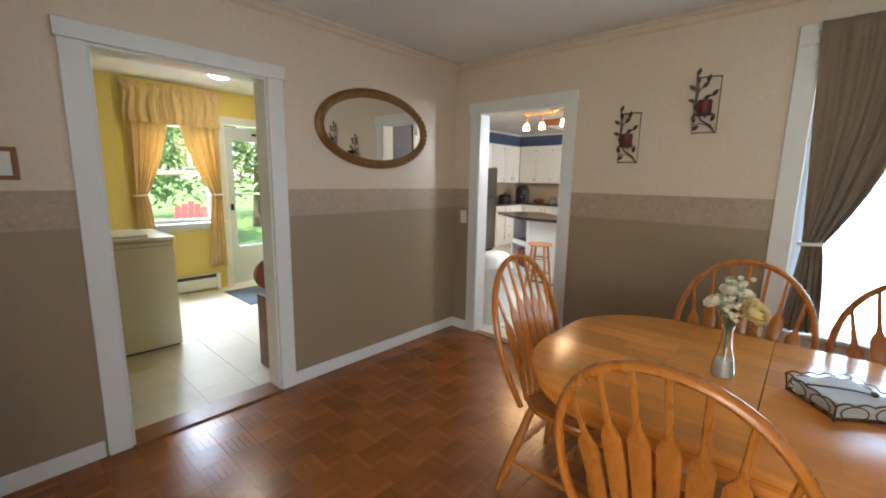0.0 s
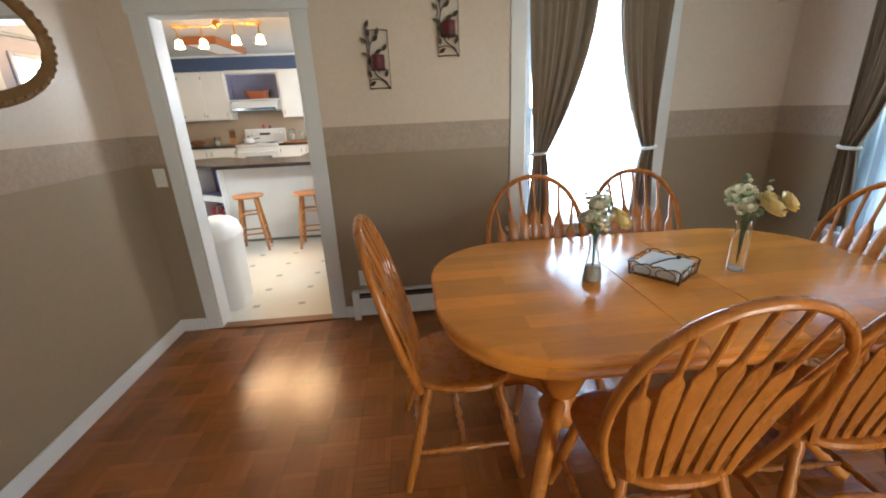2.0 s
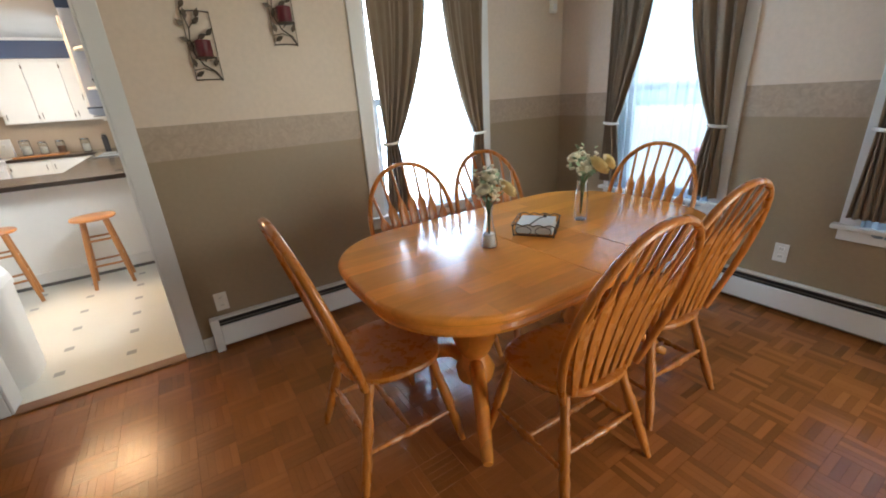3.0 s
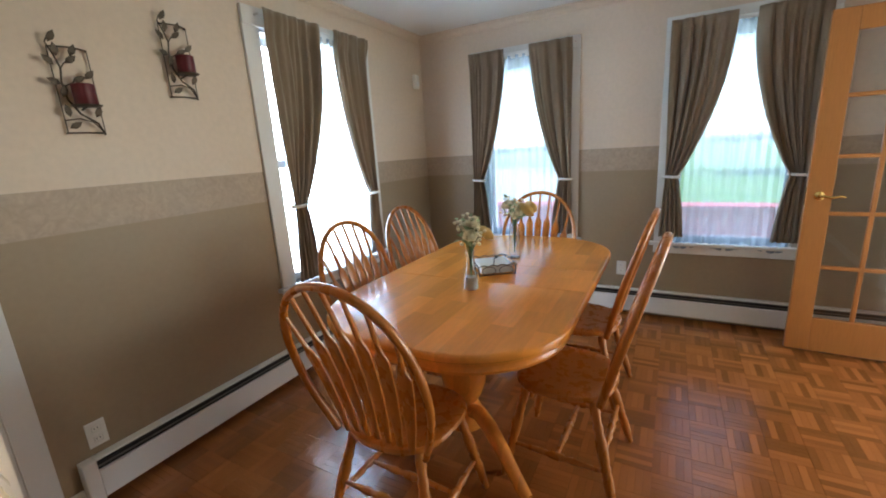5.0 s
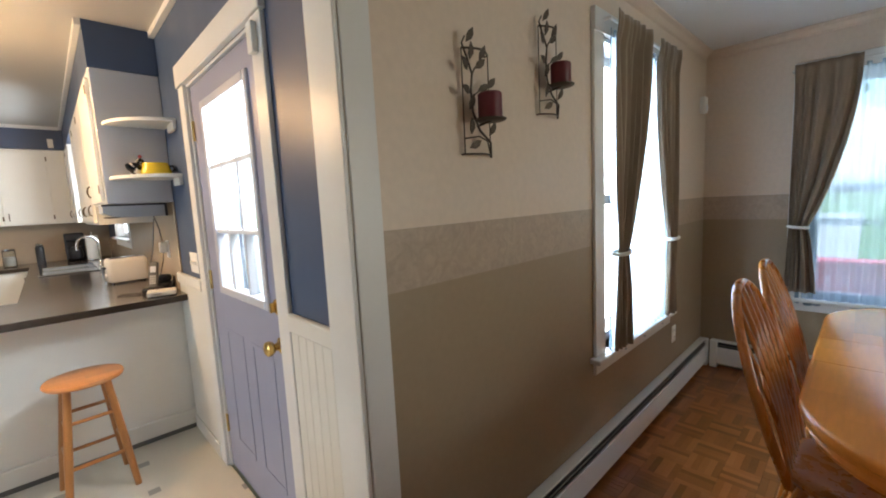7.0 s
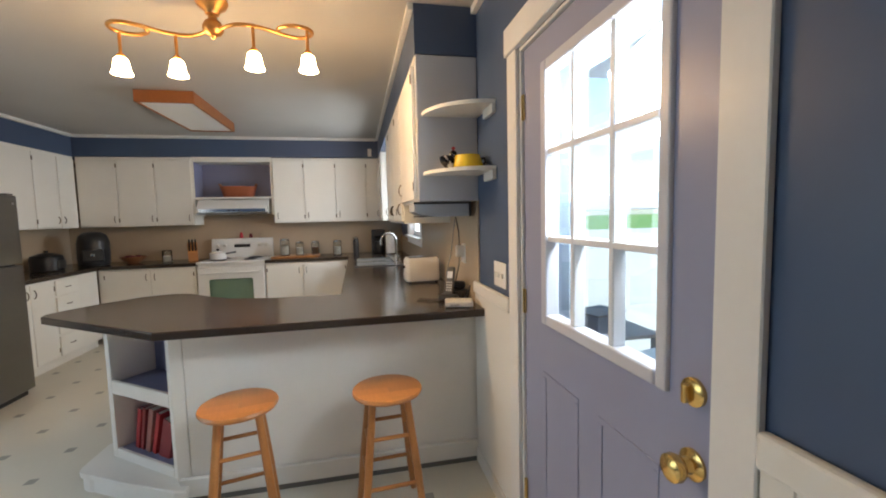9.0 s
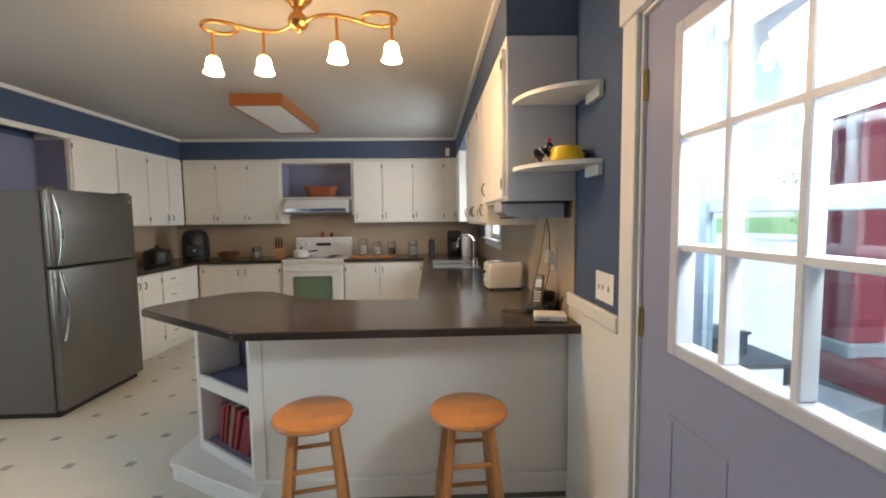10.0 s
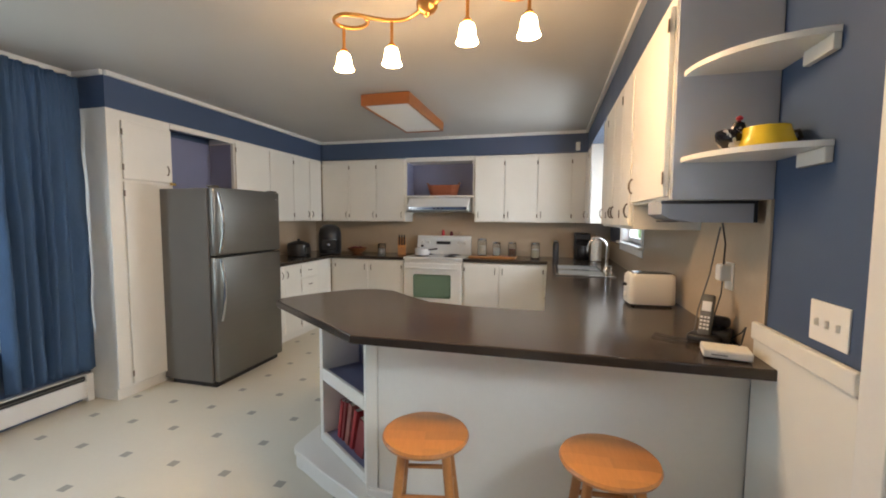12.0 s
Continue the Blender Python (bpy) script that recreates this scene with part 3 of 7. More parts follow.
# ---- dining room ----
def dining_table():
    t = thing("dining_table", "honey oak pedestal dining table with rounded corners and a leaf", "table", at=pose(0.135, 2.077, 0))
    hx, hy, r = 0.915, 0.53, 0.40

    for nm, x0, x1 in (("tabletop", -hx, -0.1765), ("table_leaf", -0.1735, 0.1435), ("tabletop", 0.1465, hx)):
        rows = []
        for inset, z in ((0.016, 0.722), (0.006, 0.727), (0.006, 0.738), (0.000, 0.744), (0.0, 0.758), (0.004, 0.766), (0.012, 0.770)):
            if nm == "table_leaf":
                ring = [(x1, -hy + inset), (x1, hy - inset), (x0, hy - inset), (x0, -hy + inset)]
            else:
                ring = [(x, y) for x, y in rounded_rect(0, 0, hx - inset, hy - inset, r, 12) if (x < x1 if x0 < -0.5 else x > x0)]
                if x0 < -0.5:
                    ring = [(x1, hy - inset)] + ring + [(x1, -hy + inset)]
                else:
                    half = [p for p in ring if p[1] < 0], [p for p in ring if p[1] >= 0]
                    ring = [(x0, -hy + inset)] + half[0] + half[1] + [(x0, hy - inset)]
            rows.append((ring, z))
        part(nm, stack(rows), M_OAK, t, "inset oak leaf" if nm == "table_leaf" else "", smooth=True)
    part("edge_moulding", stack([(rounded_rect(0, 0, hx - 0.030, hy - 0.030, r - 0.02, 10), 0.684), (rounded_rect(0, 0, hx - 0.020, hy - 0.020, r - 0.015, 10), 0.690), (rounded_rect(0, 0, hx - 0.017, hy - 0.017, r - 0.015, 10), 0.702), (rounded_rect(0, 0, hx - 0.024, hy - 0.024, r - 0.02, 10), 0.714), (rounded_rect(0, 0, hx - 0.026, hy - 0.026, r - 0.02, 10), 0.7218)]), M_OAK, t, smooth=True)
    part("apron", stack([(rounded_rect(0, 0, hx - 0.075, hy - 0.075, r - 0.06, 10), 0.655), (rounded_rect(0, 0, hx - 0.07, hy - 0.07, r - 0.06, 10), 0.6838)]), M_OAK, t, smooth=True)
    col = [(0.05, 0.10), (0.085, 0.11), (0.095, 0.16), (0.075, 0.20), (0.06, 0.24), (0.08, 0.27), (0.105, 0.34), (0.11, 0.40), (0.09, 0.47), (0.065, 0.51), (0.085, 0.54), (0.085, 0.565), (0.07, 0.60), (0.12, 0.63), (0.12, 0.655)]
    for sx in (-1, 1):
        part("pedestal", moved(lathe(col, 22), pose(sx * 0.38, 0, 0)), M_OAK, t, smooth=True)
        for sy in (-1, 1):
            reach = [(0.04, 0.20), (0.12, 0.225), (0.20, 0.20), (0.29, 0.14), (0.37, 0.075), (0.43, 0.034), (0.455, 0.027)]
            ux, uy = sx * 0.52, sy * 0.854
            part("foot", tube([(sx * 0.38 + ux * d, uy * d, z) for d, z in reach], [0.034, 0.036, 0.035, 0.032, 0.028, 0.026, 0.020], 10), M_OAK, t, smooth=True)
    return t


dining_table()


def arrow_spindle(base, top, wide, n=11):
    """One flat arrow-shaped back slat from the seat to the bow."""
    bm = bmesh.new()
    base, top = Vector(base), Vector(top)
    prof = [(0.0, 0.0125), (0.07, 0.0135), (0.22, wide * 0.78), (0.42, wide * 0.94), (0.58, wide), (0.645, wide), (0.675, wide * 0.80), (0.71, 0.0105), (0.75, 0.0075), (1.0, 0.0065)]
    d = (top - base).normalized()
    side = Vector((1, 0, 0))
    side = (side - d * side.dot(d)).normalized()
    nrm = side.cross(d)
    rings = []
    for s, w in prof:
        p = base.lerp(top, s) + nrm * (-0.018 * math.sin(math.pi * s))
        th = 0.0065 if w > 0.0125 else min(w, 0.0075)
        rings.append([bm.verts.new(p + side * a * w + nrm * b * th) for a, b in ((1, 0.45), (0.55, 1), (-0.55, 1), (-1, 0.45), (-1, -0.45), (-0.55, -1), (0.55, -1), (1, -0.45))])
    for a, b in zip(rings, rings[1:]):
        for i in range(8):
            bm.faces.new((a[i], a[(i + 1) % 8], b[(i + 1) % 8], b[i]))
    bm.faces.new(rings[0][::-1])
    bm.faces.new(rings[-1])
    return bm


def dining_chair():
    """Bow-back arrow Windsor chair; it faces +y, its base at the origin."""
    t = thing("dining_chair", "honey oak bow-back chair with arrow slats at the dining table", "chair", "chairs round the dining table")
    # saddle seat
    outline = []
    for i in range(36):
        a = 2 * math.pi * i / 36
        c, s = math.cos(a), math.sin(a)
        w = 0.215 + 0.022 * s
        outline.append((w * math.copysign(abs(c) ** 0.72, c), 0.005 + 0.205 * math.copysign(abs(s) ** 0.78, s)))
    bm = bmesh.new()
    rings = []
    for k, z in ((0.86, 0.415), (0.97, 0.423), (1.0, 0.436), (0.985, 0.448), (0.93, 0.453), (0.72, 0.446), (0.4, 0.438)):
        rings.append([bm.verts.new((x * k, y * k, z)) for x, y in outline])
    for a, b in zip(rings, rings[1:]):
        for i in range(36):
            bm.faces.new((a[i], a[(i + 1) % 36], b[(i + 1) % 36], b[i]))
    bm.faces.new(rings[0][::-1])
    bm.faces.new(rings[-1])
    part("seat", bm, M_CHAIR, t, smooth=True)

    lean = 0.155 / 0.61

    def back(x, z):
        """A point of the leaning back plane, z above the seat."""
        return (x, -0.165 - lean * z - 0.02 * (z / 0.6) ** 2, 0.445 + z)

    def bow_x(z):
        h = 0.632
        k = z / h
        if k < 0.45:
            return 0.190 + 0.073 * math.sin(k / 0.45 * math.pi / 2)
        q = (k - 0.45) / 0.55
        return 0.263 * max(0.0, 1 - q ** 2.3) ** 0.48

    zs = [0.632 * (1 - (1 - i / 22) ** 1.9) for i in range(23)]
    left = [back(-bow_x(z), z - 0.015) for z in zs]
    right = [back(bow_x(z), z - 0.015) for z in zs[:-1]][::-1]
    part("bow", tube(left + right, 0.0155, 10, flat=0.82), M_CHAIR, t, smooth=True)
    for i in range(7):
        u = (i - 3) / 3
        xb = 0.138 * u
        xt = 0.216 * u
        lo, hi = 0.0, 0.632
        for _ in range(30):
            m = (lo + hi) / 2
            lo, hi = (m, hi) if bow_x(m) > abs(xt) else (lo, m)
        part("spindle", arrow_spindle(back(xb, -0.005), back(xt, lo - 0.012), 0.0255), M_CHAIR, t, smooth=True)
    # turned legs
    turn = [(0.0, 0.013), (0.05, 0.014), (0.12, 0.017), (0.28, 0.021), (0.36, 0.017), (0.39, 0.0205), (0.42, 0.017), (0.46, 0.0215), (0.62, 0.0225), (0.70, 0.017), (0.74, 0.0205), (0.78, 0.0165), (0.90, 0.020), (1.0, 0.0155)]
    feet = {}
    for sx in (-1, 1):
        for foot, topp, key in (((0.225 * sx, 0.225, 0.0), (0.145 * sx, 0.14, 0.428), "f"), ((0.235 * sx, -0.235, 0.0), (0.14 * sx, -0.125, 0.428), "b")):
            f, h = Vector(foot), Vector(topp)
            part("leg", tube([f.lerp(h, s) for s, _ in turn], [r for _, r in turn], 12), M_CHAIR, t, smooth=True)
            feet[(sx, key)] = (f, h)
    bead = [(0.0, 0.008), (0.2, 0.010), (0.34, 0.015), (0.40, 0.010), (0.44, 0.0155), (0.5, 0.0165), (0.56, 0.0155), (0.60, 0.010), (0.66, 0.015), (0.8, 0.010), (1.0, 0.008)]

    def rail(a, b):
        part("stretcher", tube([a.lerp(b, s) for s, _ in bead], [r for _, r in bead], 10), M_CHAIR, t, smooth=True)

    mids = []
    for sx in (-1, 1):
        a = feet[(sx, "f")][0].lerp(feet[(sx, "f")][1], 0.36)
        b = feet[(sx, "b")][0].lerp(feet[(sx, "b")][1], 0.36)
        rail(a, b)
        mids.append(a.lerp(b, 0.5))
    rail(*mids)
    a, b = (feet[(sx, "b")][0].lerp(feet[(sx, "b")][1], 0.50) for sx in (-1, 1))
    rail(a, b)
    return t


chair = dining_chair()
chair.matrix_basis = pose(-0.695, 2.105, 0, 0, 0, -90)
for x, y, rz in ((-0.15, 1.605, -2), (0.455, 1.66, -3), (0.87, 2.10, 92), (-0.175, 2.46, 180), (0.40, 2.47, 181)):
    copy_thing(chair, pose(x, y, 0, 0, 0, rz))


def tied_curtain(name, label, axis, plane, out, edge, inner, tie_z, top, bottom, material, tie_w=0.085, flare=0.15, seed=0, pull=0.01):
    """One drape that hangs from edge to inner at the top, gathered to the edge by a tie-back. out points into the room."""
    t = thing(name, label, "curtain", "dining room curtains")
    bm = bmesh.new()
    rnd = random.Random(seed)
    nu, nv = 56, 44
    sgn = 1 if inner > edge else -1
    full = abs(inner - edge)
    ph = [rnd.uniform(0, 6.28) for _ in range(4)]
    grid = []
    for j in range(nv + 1):
        z = top + (bottom - top) * j / nv
        if z > tie_z:
            k = (z - tie_z) / (top - tie_z)
            w = tie_w + (full - tie_w) * (math.sin(k * math.pi / 2) ** 0.85)
            off = pull * (1 - k)
        else:
            k = (tie_z - z) / (tie_z - bottom)
            w = tie_w + flare * k ** 0.7 * 0.55
            off = pull * (1 - 0.5 * k) - 0.012 * k
        row = []
        for i in range(nu + 1):
            u = i / nu
            gather = min(1.0, full / max(w, 0.05)) / 3.2
            header = min(1.0, max(0.0, (z - (top - 0.13)) / 0.08))
            amp = (0.014 + 0.016 * min(gather, 1.0)) * (1 - 0.55 * header)
            s = j / nv
            warp = u + 0.06 * math.sin(5.1 * u + ph[1]) + 0.05 * math.sin(2.3 * s + ph[3]) * u
            fold = (0.75 + 0.4 * math.sin(4.3 * u + ph[3])) * math.sin(2 * math.pi * 4.2 * warp + ph[0] + 1.1 * math.sin(2.2 * s + ph[1])) + 0.32 * math.sin(2 * math.pi * 9.3 * warp + ph[2] + 3.0 * s) + 0.22 * math.sin(7 * s + 11 * u + ph[2])
            c = edge + sgn * (off + w * u) + 0.004 * math.sin(9 * u + 5 * j / nv + ph[3])
            v = plane + out * (0.014 + 0.032 * header + amp * (1.15 + fold))
            row.append(bm.verts.new((c, v, z) if axis == "x" else (v, c, z)))
        grid.append(row)
    for a, b in zip(grid, grid[1:]):
        for i in range(nu):
            bm.faces.new((a[i], a[i + 1], b[i + 1], b[i]))
    cloth = part("drape", bm, material, t, smooth=True)
    m = cloth.modifiers.new("thickness", "SOLIDIFY")
    m.thickness = 0.003
    ring = []
    for i in range(25):
        a = 2 * math.pi * i / 24
        c = edge + sgn * (pull + tie_w / 2) + (tie_w / 2 + 0.012) * math.cos(a)
        v = plane + out * (0.034 + 0.042 * math.sin(a))
        ring.append((c, v, tie_z + 0.004 * math.cos(a)) if axis == "x" else (v, c, tie_z + 0.004 * math.cos(a)))
    part("tie_back", tube(ring, 0.008, 8, flat=1.3), M_PLASTIC, t, "white fabric tie-back")
    return t


def sheer(axis, plane, out, lo, hi, top, bottom, seed):
    bm = bmesh.new()
    rnd = random.Random(seed)
    nu, nv = 90, 10
    ph = rnd.uniform(0, 6)
    grid = []
    for j in range(nv + 1):
        z = top + (bottom - top) * j / nv
        row = []
        for i in range(nu + 1):
            u = i / nu
            c = lo + (hi - lo) * u
            v = plane + out * (0.0 + 0.010 * math.sin(2 * math.pi * 13 * u + ph + 0.8 * math.sin(6 * u + j / nv)) + 0.004 * math.sin(40 * u + j))
            zz = z + (0.012 * math.sin(17 * u + ph) if j == nv else 0)
            row.append(bm.verts.new((c, v, zz) if axis == "x" else (v, c, zz)))
        grid.append(row)
    for a, b in zip(grid, grid[1:]):
        for i in range(nu):
            bm.faces.new((a[i], a[i + 1], b[i + 1], b[i]))
    return single("sheer_curtain", bm, M_SHEER, "thin white sheer curtain hanging across a window", "curtain", "sheer curtains", smooth=True)


def curtain_rod(axis, plane, out, lo, hi, z):
    t = thing("curtain_rod", "white metal curtain rod on wall brackets", "curtain rod", "curtain rods")
    v = plane + out * 0.055

    def p(c, vv, zz):
        return (c, vv, zz) if axis == "x" else (vv, c, zz)

    part("rod", tube([p(lo, plane + out * 0.002, z), p(lo, v, z), p((lo + hi) / 2, v, z), p(hi, v, z), p(hi, plane + out * 0.002, z)], 0.007, 8), M_TRIM, t, smooth=True)


TAUPE = "taupe satin drape tied back beside a dining window"
for axis, plane, out, lo, hi, a, b, top, bot, seed in (
        ("x", N, -1, -0.065, 0.855, 0.36, 0.50, 2.235, 0.635, 3),
        ("y", E, -1, 1.985, 2.865, 2.33, 2.54, 2.19, 0.66, 7),
        ("y", E, -1, 0.485, 1.325, 0.85, 0.955, 2.172, 0.66, 11)):
    curtain_rod(axis, plane, out, lo - 0.01, hi + 0.01, top - 0.03)
    tied_curtain("curtain", TAUPE, axis, plane + out * 0.028, out, lo, a, 1.122, top, bot, M_CURTAIN, seed=seed, pull=0.05 if axis == "x" else 0.012)
    tied_curtain("curtain", TAUPE, axis, plane + out * 0.028, out, hi, b, 1.122, top, bot + 0.01, M_CURTAIN, seed=seed + 1, pull=0.035 if axis == "x" else 0.012)
    sheer(axis, plane + out * 0.022, out, lo + 0.05, hi - 0.05, top - 0.05, 0.585, seed)


def baseboard_heater(name, axis, plane, out, lo, hi, label="white metal baseboard heater along the wall"):
    """Hydronic baseboard: back plate, sloped hood, damper slot, front panel, end caps."""
    t = thing(name, label, "heater", "baseboard heaters")

    def d(u0, u1, v0, v1, z0, z1):
        p, q = sorted((plane + out * v0, plane + out * v1))
        return (u0, u1, p, q, z0, z1) if axis == "x" else (p, q, u0, u1, z0, z1)

    part("back_plate", boxes(d(lo, hi, 0.002, 0.008, 0.02, 0.215)), M_ENAMEL, t)
    part("hood", rbox(*d(lo, hi, 0.002, 0.048, 0.205, 0.215), 0.003, 1), M_ENAMEL, t)
    part("slot", boxes(d(lo, hi, 0.009, 0.046, 0.165, 0.198)), M_BLACK, t, "dark louvre slot")
    part("damper", boxes(d(lo, hi, 0.046, 0.052, 0.178, 0.184)), M_STEELSIDE, t)
    part("front_panel", rbox(*d(lo, hi, 0.052, 0.062, 0.035, 0.165), 0.003, 1), M_ENAMEL, t)
    part("fin_tube", boxes(d(lo, hi, 0.012, 0.046, 0.04, 0.10)), M_STEELSIDE, t)
    for u in (lo - 0.05, hi):
        part("end_cap", rbox(*d(u, u + 0.05, 0.002, 0.066, 0.0, 0.218), 0.006, 2), M_ENAMEL, t)
    return t


baseboard_heater("baseboard_heater", "x", N, -1, -1.25, E - 0.07)
baseboard_heater("baseboard_heater", "y", E, -1, -0.2, N - 0.13)
baseboard_heater("baseboard_heater", "y", KW, 1, 4.2, 6.11)
baseboard_heater("baseboard_heater", "y", LW, 1, 0.3, 2.27)


def mirror():
    t = thing("mirror", "oval wall mirror in a carved gilt wood frame", "mirror", at=pose(W, 2.462, 1.788))
    hy, hz = 0.525, 0.288
    bm = bmesh.new()
    prof = [(0.0, 0.002), (0.0, 0.018), (0.012, 0.032), (0.030, 0.036), (0.045, 0.026), (0.058, 0.022), (0.066, 0.012), (0.066, 0.002)]
    n = 96
    rings = []
    for i in range(n):
        a = 2 * math.pi * i / n
        w = 1 + (0.10 * math.sin(24 * a))
        rings.append([bm.verts.new((x * (w if 0 < k < 7 else 1), (hy - d) * math.cos(a), (hz - d) * math.sin(a))) for k, (d, x) in enumerate(prof)])
    for i in range(n):
        a, b = rings[i], rings[(i + 1) % n]
        for k in range(len(prof)):
            bm.faces.new((a[k], a[(k + 1) % len(prof)], b[(k + 1) % len(prof)], b[k]))
    part("frame", bm, M_GILT, t, smooth=True)
    bm = bmesh.new()
    f = [bm.verts.new((0.010, (hy - 0.062) * math.cos(2 * math.pi * i / 64), (hz - 0.062) * math.sin(2 * math.pi * i / 64))) for i in range(64)]
    g = [bm.verts.new((0.004, v.co.y, v.co.z)) for v in f]
    bm.faces.new(f)
    bm.faces.new(g[::-1])
    for i in range(64):
        bm.faces.new((g[i], g[(i + 1) % 64], f[(i + 1) % 64], f[i]))
    part("mirror_glass", bm, M_MIRROR, t, "silvered mirror glass")
    for k in range(0, 48):
        a = 2 * math.pi * k / 48
        part("carving", moved(lathe([(0.003, 0.0), (0.011, 0.003), (0.011, 0.009), (0.004, 0.013)], 7), pose(0.030, (hy - 0.022) * math.cos(a), (hz - 0.022) * math.sin(a), 0, 90, 0)), M_GILT, t, smooth=True)
    return t


mirror()


def sconce(x, z):
    """Iron leaf wall sconce with a burgundy pillar candle."""
    t = thing("wall_sconce", "dark iron leaf sconce holding a burgundy pillar candle", "sconce", "wall sconces", at=pose(x, N, z))
    w, h, v = 0.063, 0.16, -0.014

    def bowed(z):
        return [(w * (2 * q - 1), v - 0.026 * math.sin(math.pi * q), z) for q in [n / 10 for n in range(11)]]

    for z in (-h, h):
        part("cross_bar", tube(bowed(z), 0.0034, 6), M_IRON, t, smooth=True)
    for s in (-1, 1):
        part("side_rod", tube([(s * w, v, -h), (s * w, v, h)], 0.0021, 6), M_IRON, t)
        part("wall_hook", tube([(s * w, 0, s * h), (s * w, v, s * h)], 0.003, 6), M_IRON, t)
    d = v - 0.024
    branch = [(0.06, v - 0.004, -0.166), (0.035, d, -0.122), (-0.015, d, -0.088), (-0.046, d, -0.035), (-0.052, d, 0.03), (-0.044, d, 0.08), (-0.052, v - 0.012, 0.13), (-0.066, v - 0.006, 0.172), (-0.058, v - 0.012, 0.192)]
    part("stem", tube(branch, [0.0042, 0.004, 0.004, 0.0038, 0.0036, 0.0034, 0.0032, 0.003, 0.0026], 7), M_IRON, t, smooth=True)
    for twig in ([(-0.062, v, -0.112), (-0.02, d, -0.106), (0.02, d, -0.118), (0.055, v - 0.004, -0.152)], [(-0.05, d, 0.01), (-0.01, d, 0.035), (0.03, d, 0.055), (0.05, d, 0.07)], [(-0.047, d, 0.075), (-0.03, d, 0.10), (-0.005, d, 0.12)]):
        part("twig", tube(twig, 0.0027, 6), M_IRON, t, smooth=True)
    for lx, lz, ang in ((-0.052, 0.192, 25), (-0.050, 0.146, -8), (-0.008, 0.115, 48), (-0.078, 0.105, -48), (0.042, 0.064, 42), (0.004, 0.044, 62), (-0.075, 0.03, -70), (-0.052, -0.005, 10), (0.044, -0.078, 22), (-0.056, -0.078, -14), (-0.042, -0.132, 58), (0.004, 0.150, 20)):
        bm = bmesh.new()
        pts = [(0, 0, -0.024), (0.0115, -0.004, -0.007), (0.0105, -0.005, 0.008), (0, -0.002, 0.026), (-0.0105, -0.005, 0.008), (-0.0115, -0.004, -0.007)]
        f = [bm.verts.new(p) for p in pts]
        g = [bm.verts.new((p[0], p[1] + 0.0025, p[2])) for p in pts]
        bm.faces.new(f)
        bm.faces.new(g[::-1])
        for k in range(6):
            bm.faces.new((g[k], g[(k + 1) % 6], f[(k + 1) % 6], f[k]))
        part("leaf", moved(bm, pose(lx, d - 0.002, lz, 12, ang, 0)), M_IRON, t)
    part("candle_plate", moved(lathe([(0.045, 0), (0.05, 0.003), (0.05, 0.006), (0.044, 0.006)], 20), pose(0.0, v - 0.055, -0.062)), M_IRON, t, smooth=True)
    part("plate_arm", tube([(0, v, -0.07), (0, v - 0.055, -0.061)], 0.004, 6), M_IRON, t)
    part("candle", moved(lathe([(0.036, 0), (0.038, 0.003), (0.038, 0.075), (0.034, 0.079), (0.012, 0.074)], 24), pose(0.0, v - 0.055, -0.056)), M_WAX, t, "burgundy pillar candle", smooth=True)
    return t


sconce(-0.972, 1.723)
sconce(-0.541, 1.892)


def wall_plate(name, label, category, m, slots, tone=M_PLASTIC, w=0.072, h=0.116):
    """A cover plate in its local xz plane that faces -y."""
    t = thing(name, label, category, "wall plates", at=m)
    part("plate", rbox(-w / 2, w / 2, -0.006, 0.0, -h / 2, h / 2, 0.0025, 2), tone, t)
    for kind, x, z in slots:
        if kind == "rocker":
            part("toggle", rbox(x - 0.005, x + 0.005, -0.016, -0.005, z - 0.012, z + 0.010, 0.002, 1), tone, t)
        else:
            part("socket", rbox(x - 0.016, x + 0.016, -0.0085, -0.005, z - 0.014, z + 0.014, 0.004, 2), tone, t)
            for dx in (-0.006, 0.006):
                part("slot", boxes((x + dx - 0.001, x + dx + 0.001, -0.0092, -0.0083, z - 0.002, z + 0.006)), M_BLACK, t)


OUT = [("outlet", 0, 0.024), ("outlet", 0, -0.024)]
wall_plate("light_switch", "white light switch plate beside the doorway", "switch", pose(-2.405, N, 1.09), [("rocker", 0, 0)])
wall_plate("wall_outlet", "white wall outlet above the baseboard heater", "outlet", pose(-1.207, N, 0.305), OUT)
wall_plate("wall_outlet", "white wall outlet above the baseboard heater", "outlet", pose(E, 1.585, 0.378, 0, 0, -90), OUT)
wall_plate("wall_outlet", "white wall outlet under the window", "outlet", pose(1.05, N, 0.42), OUT)
wall_plate("light_switch", "cream triple switch plate on the blue wall", "switch", pose(KE, 5.17, 1.14, 0, 0, -90), [("rocker", -0.045, 0), ("rocker", 0, 0), ("rocker", 0.045, 0)], w=0.165, h=0.118)


t = thing("alarm_sensor", "small white alarm sensor high on the wall by the corner", "sensor", at=pose(1.60, N, 2.03))
part("body", rbox(-0.032, 0.032, -0.042, 0.0, -0.06, 0.06, 0.012, 3), M_PLASTIC, t, smooth=True)
part("lens", rbox(-0.021, 0.021, -0.046, -0.04, -0.04, 0.0, 0.003, 2), M_SASH, t)

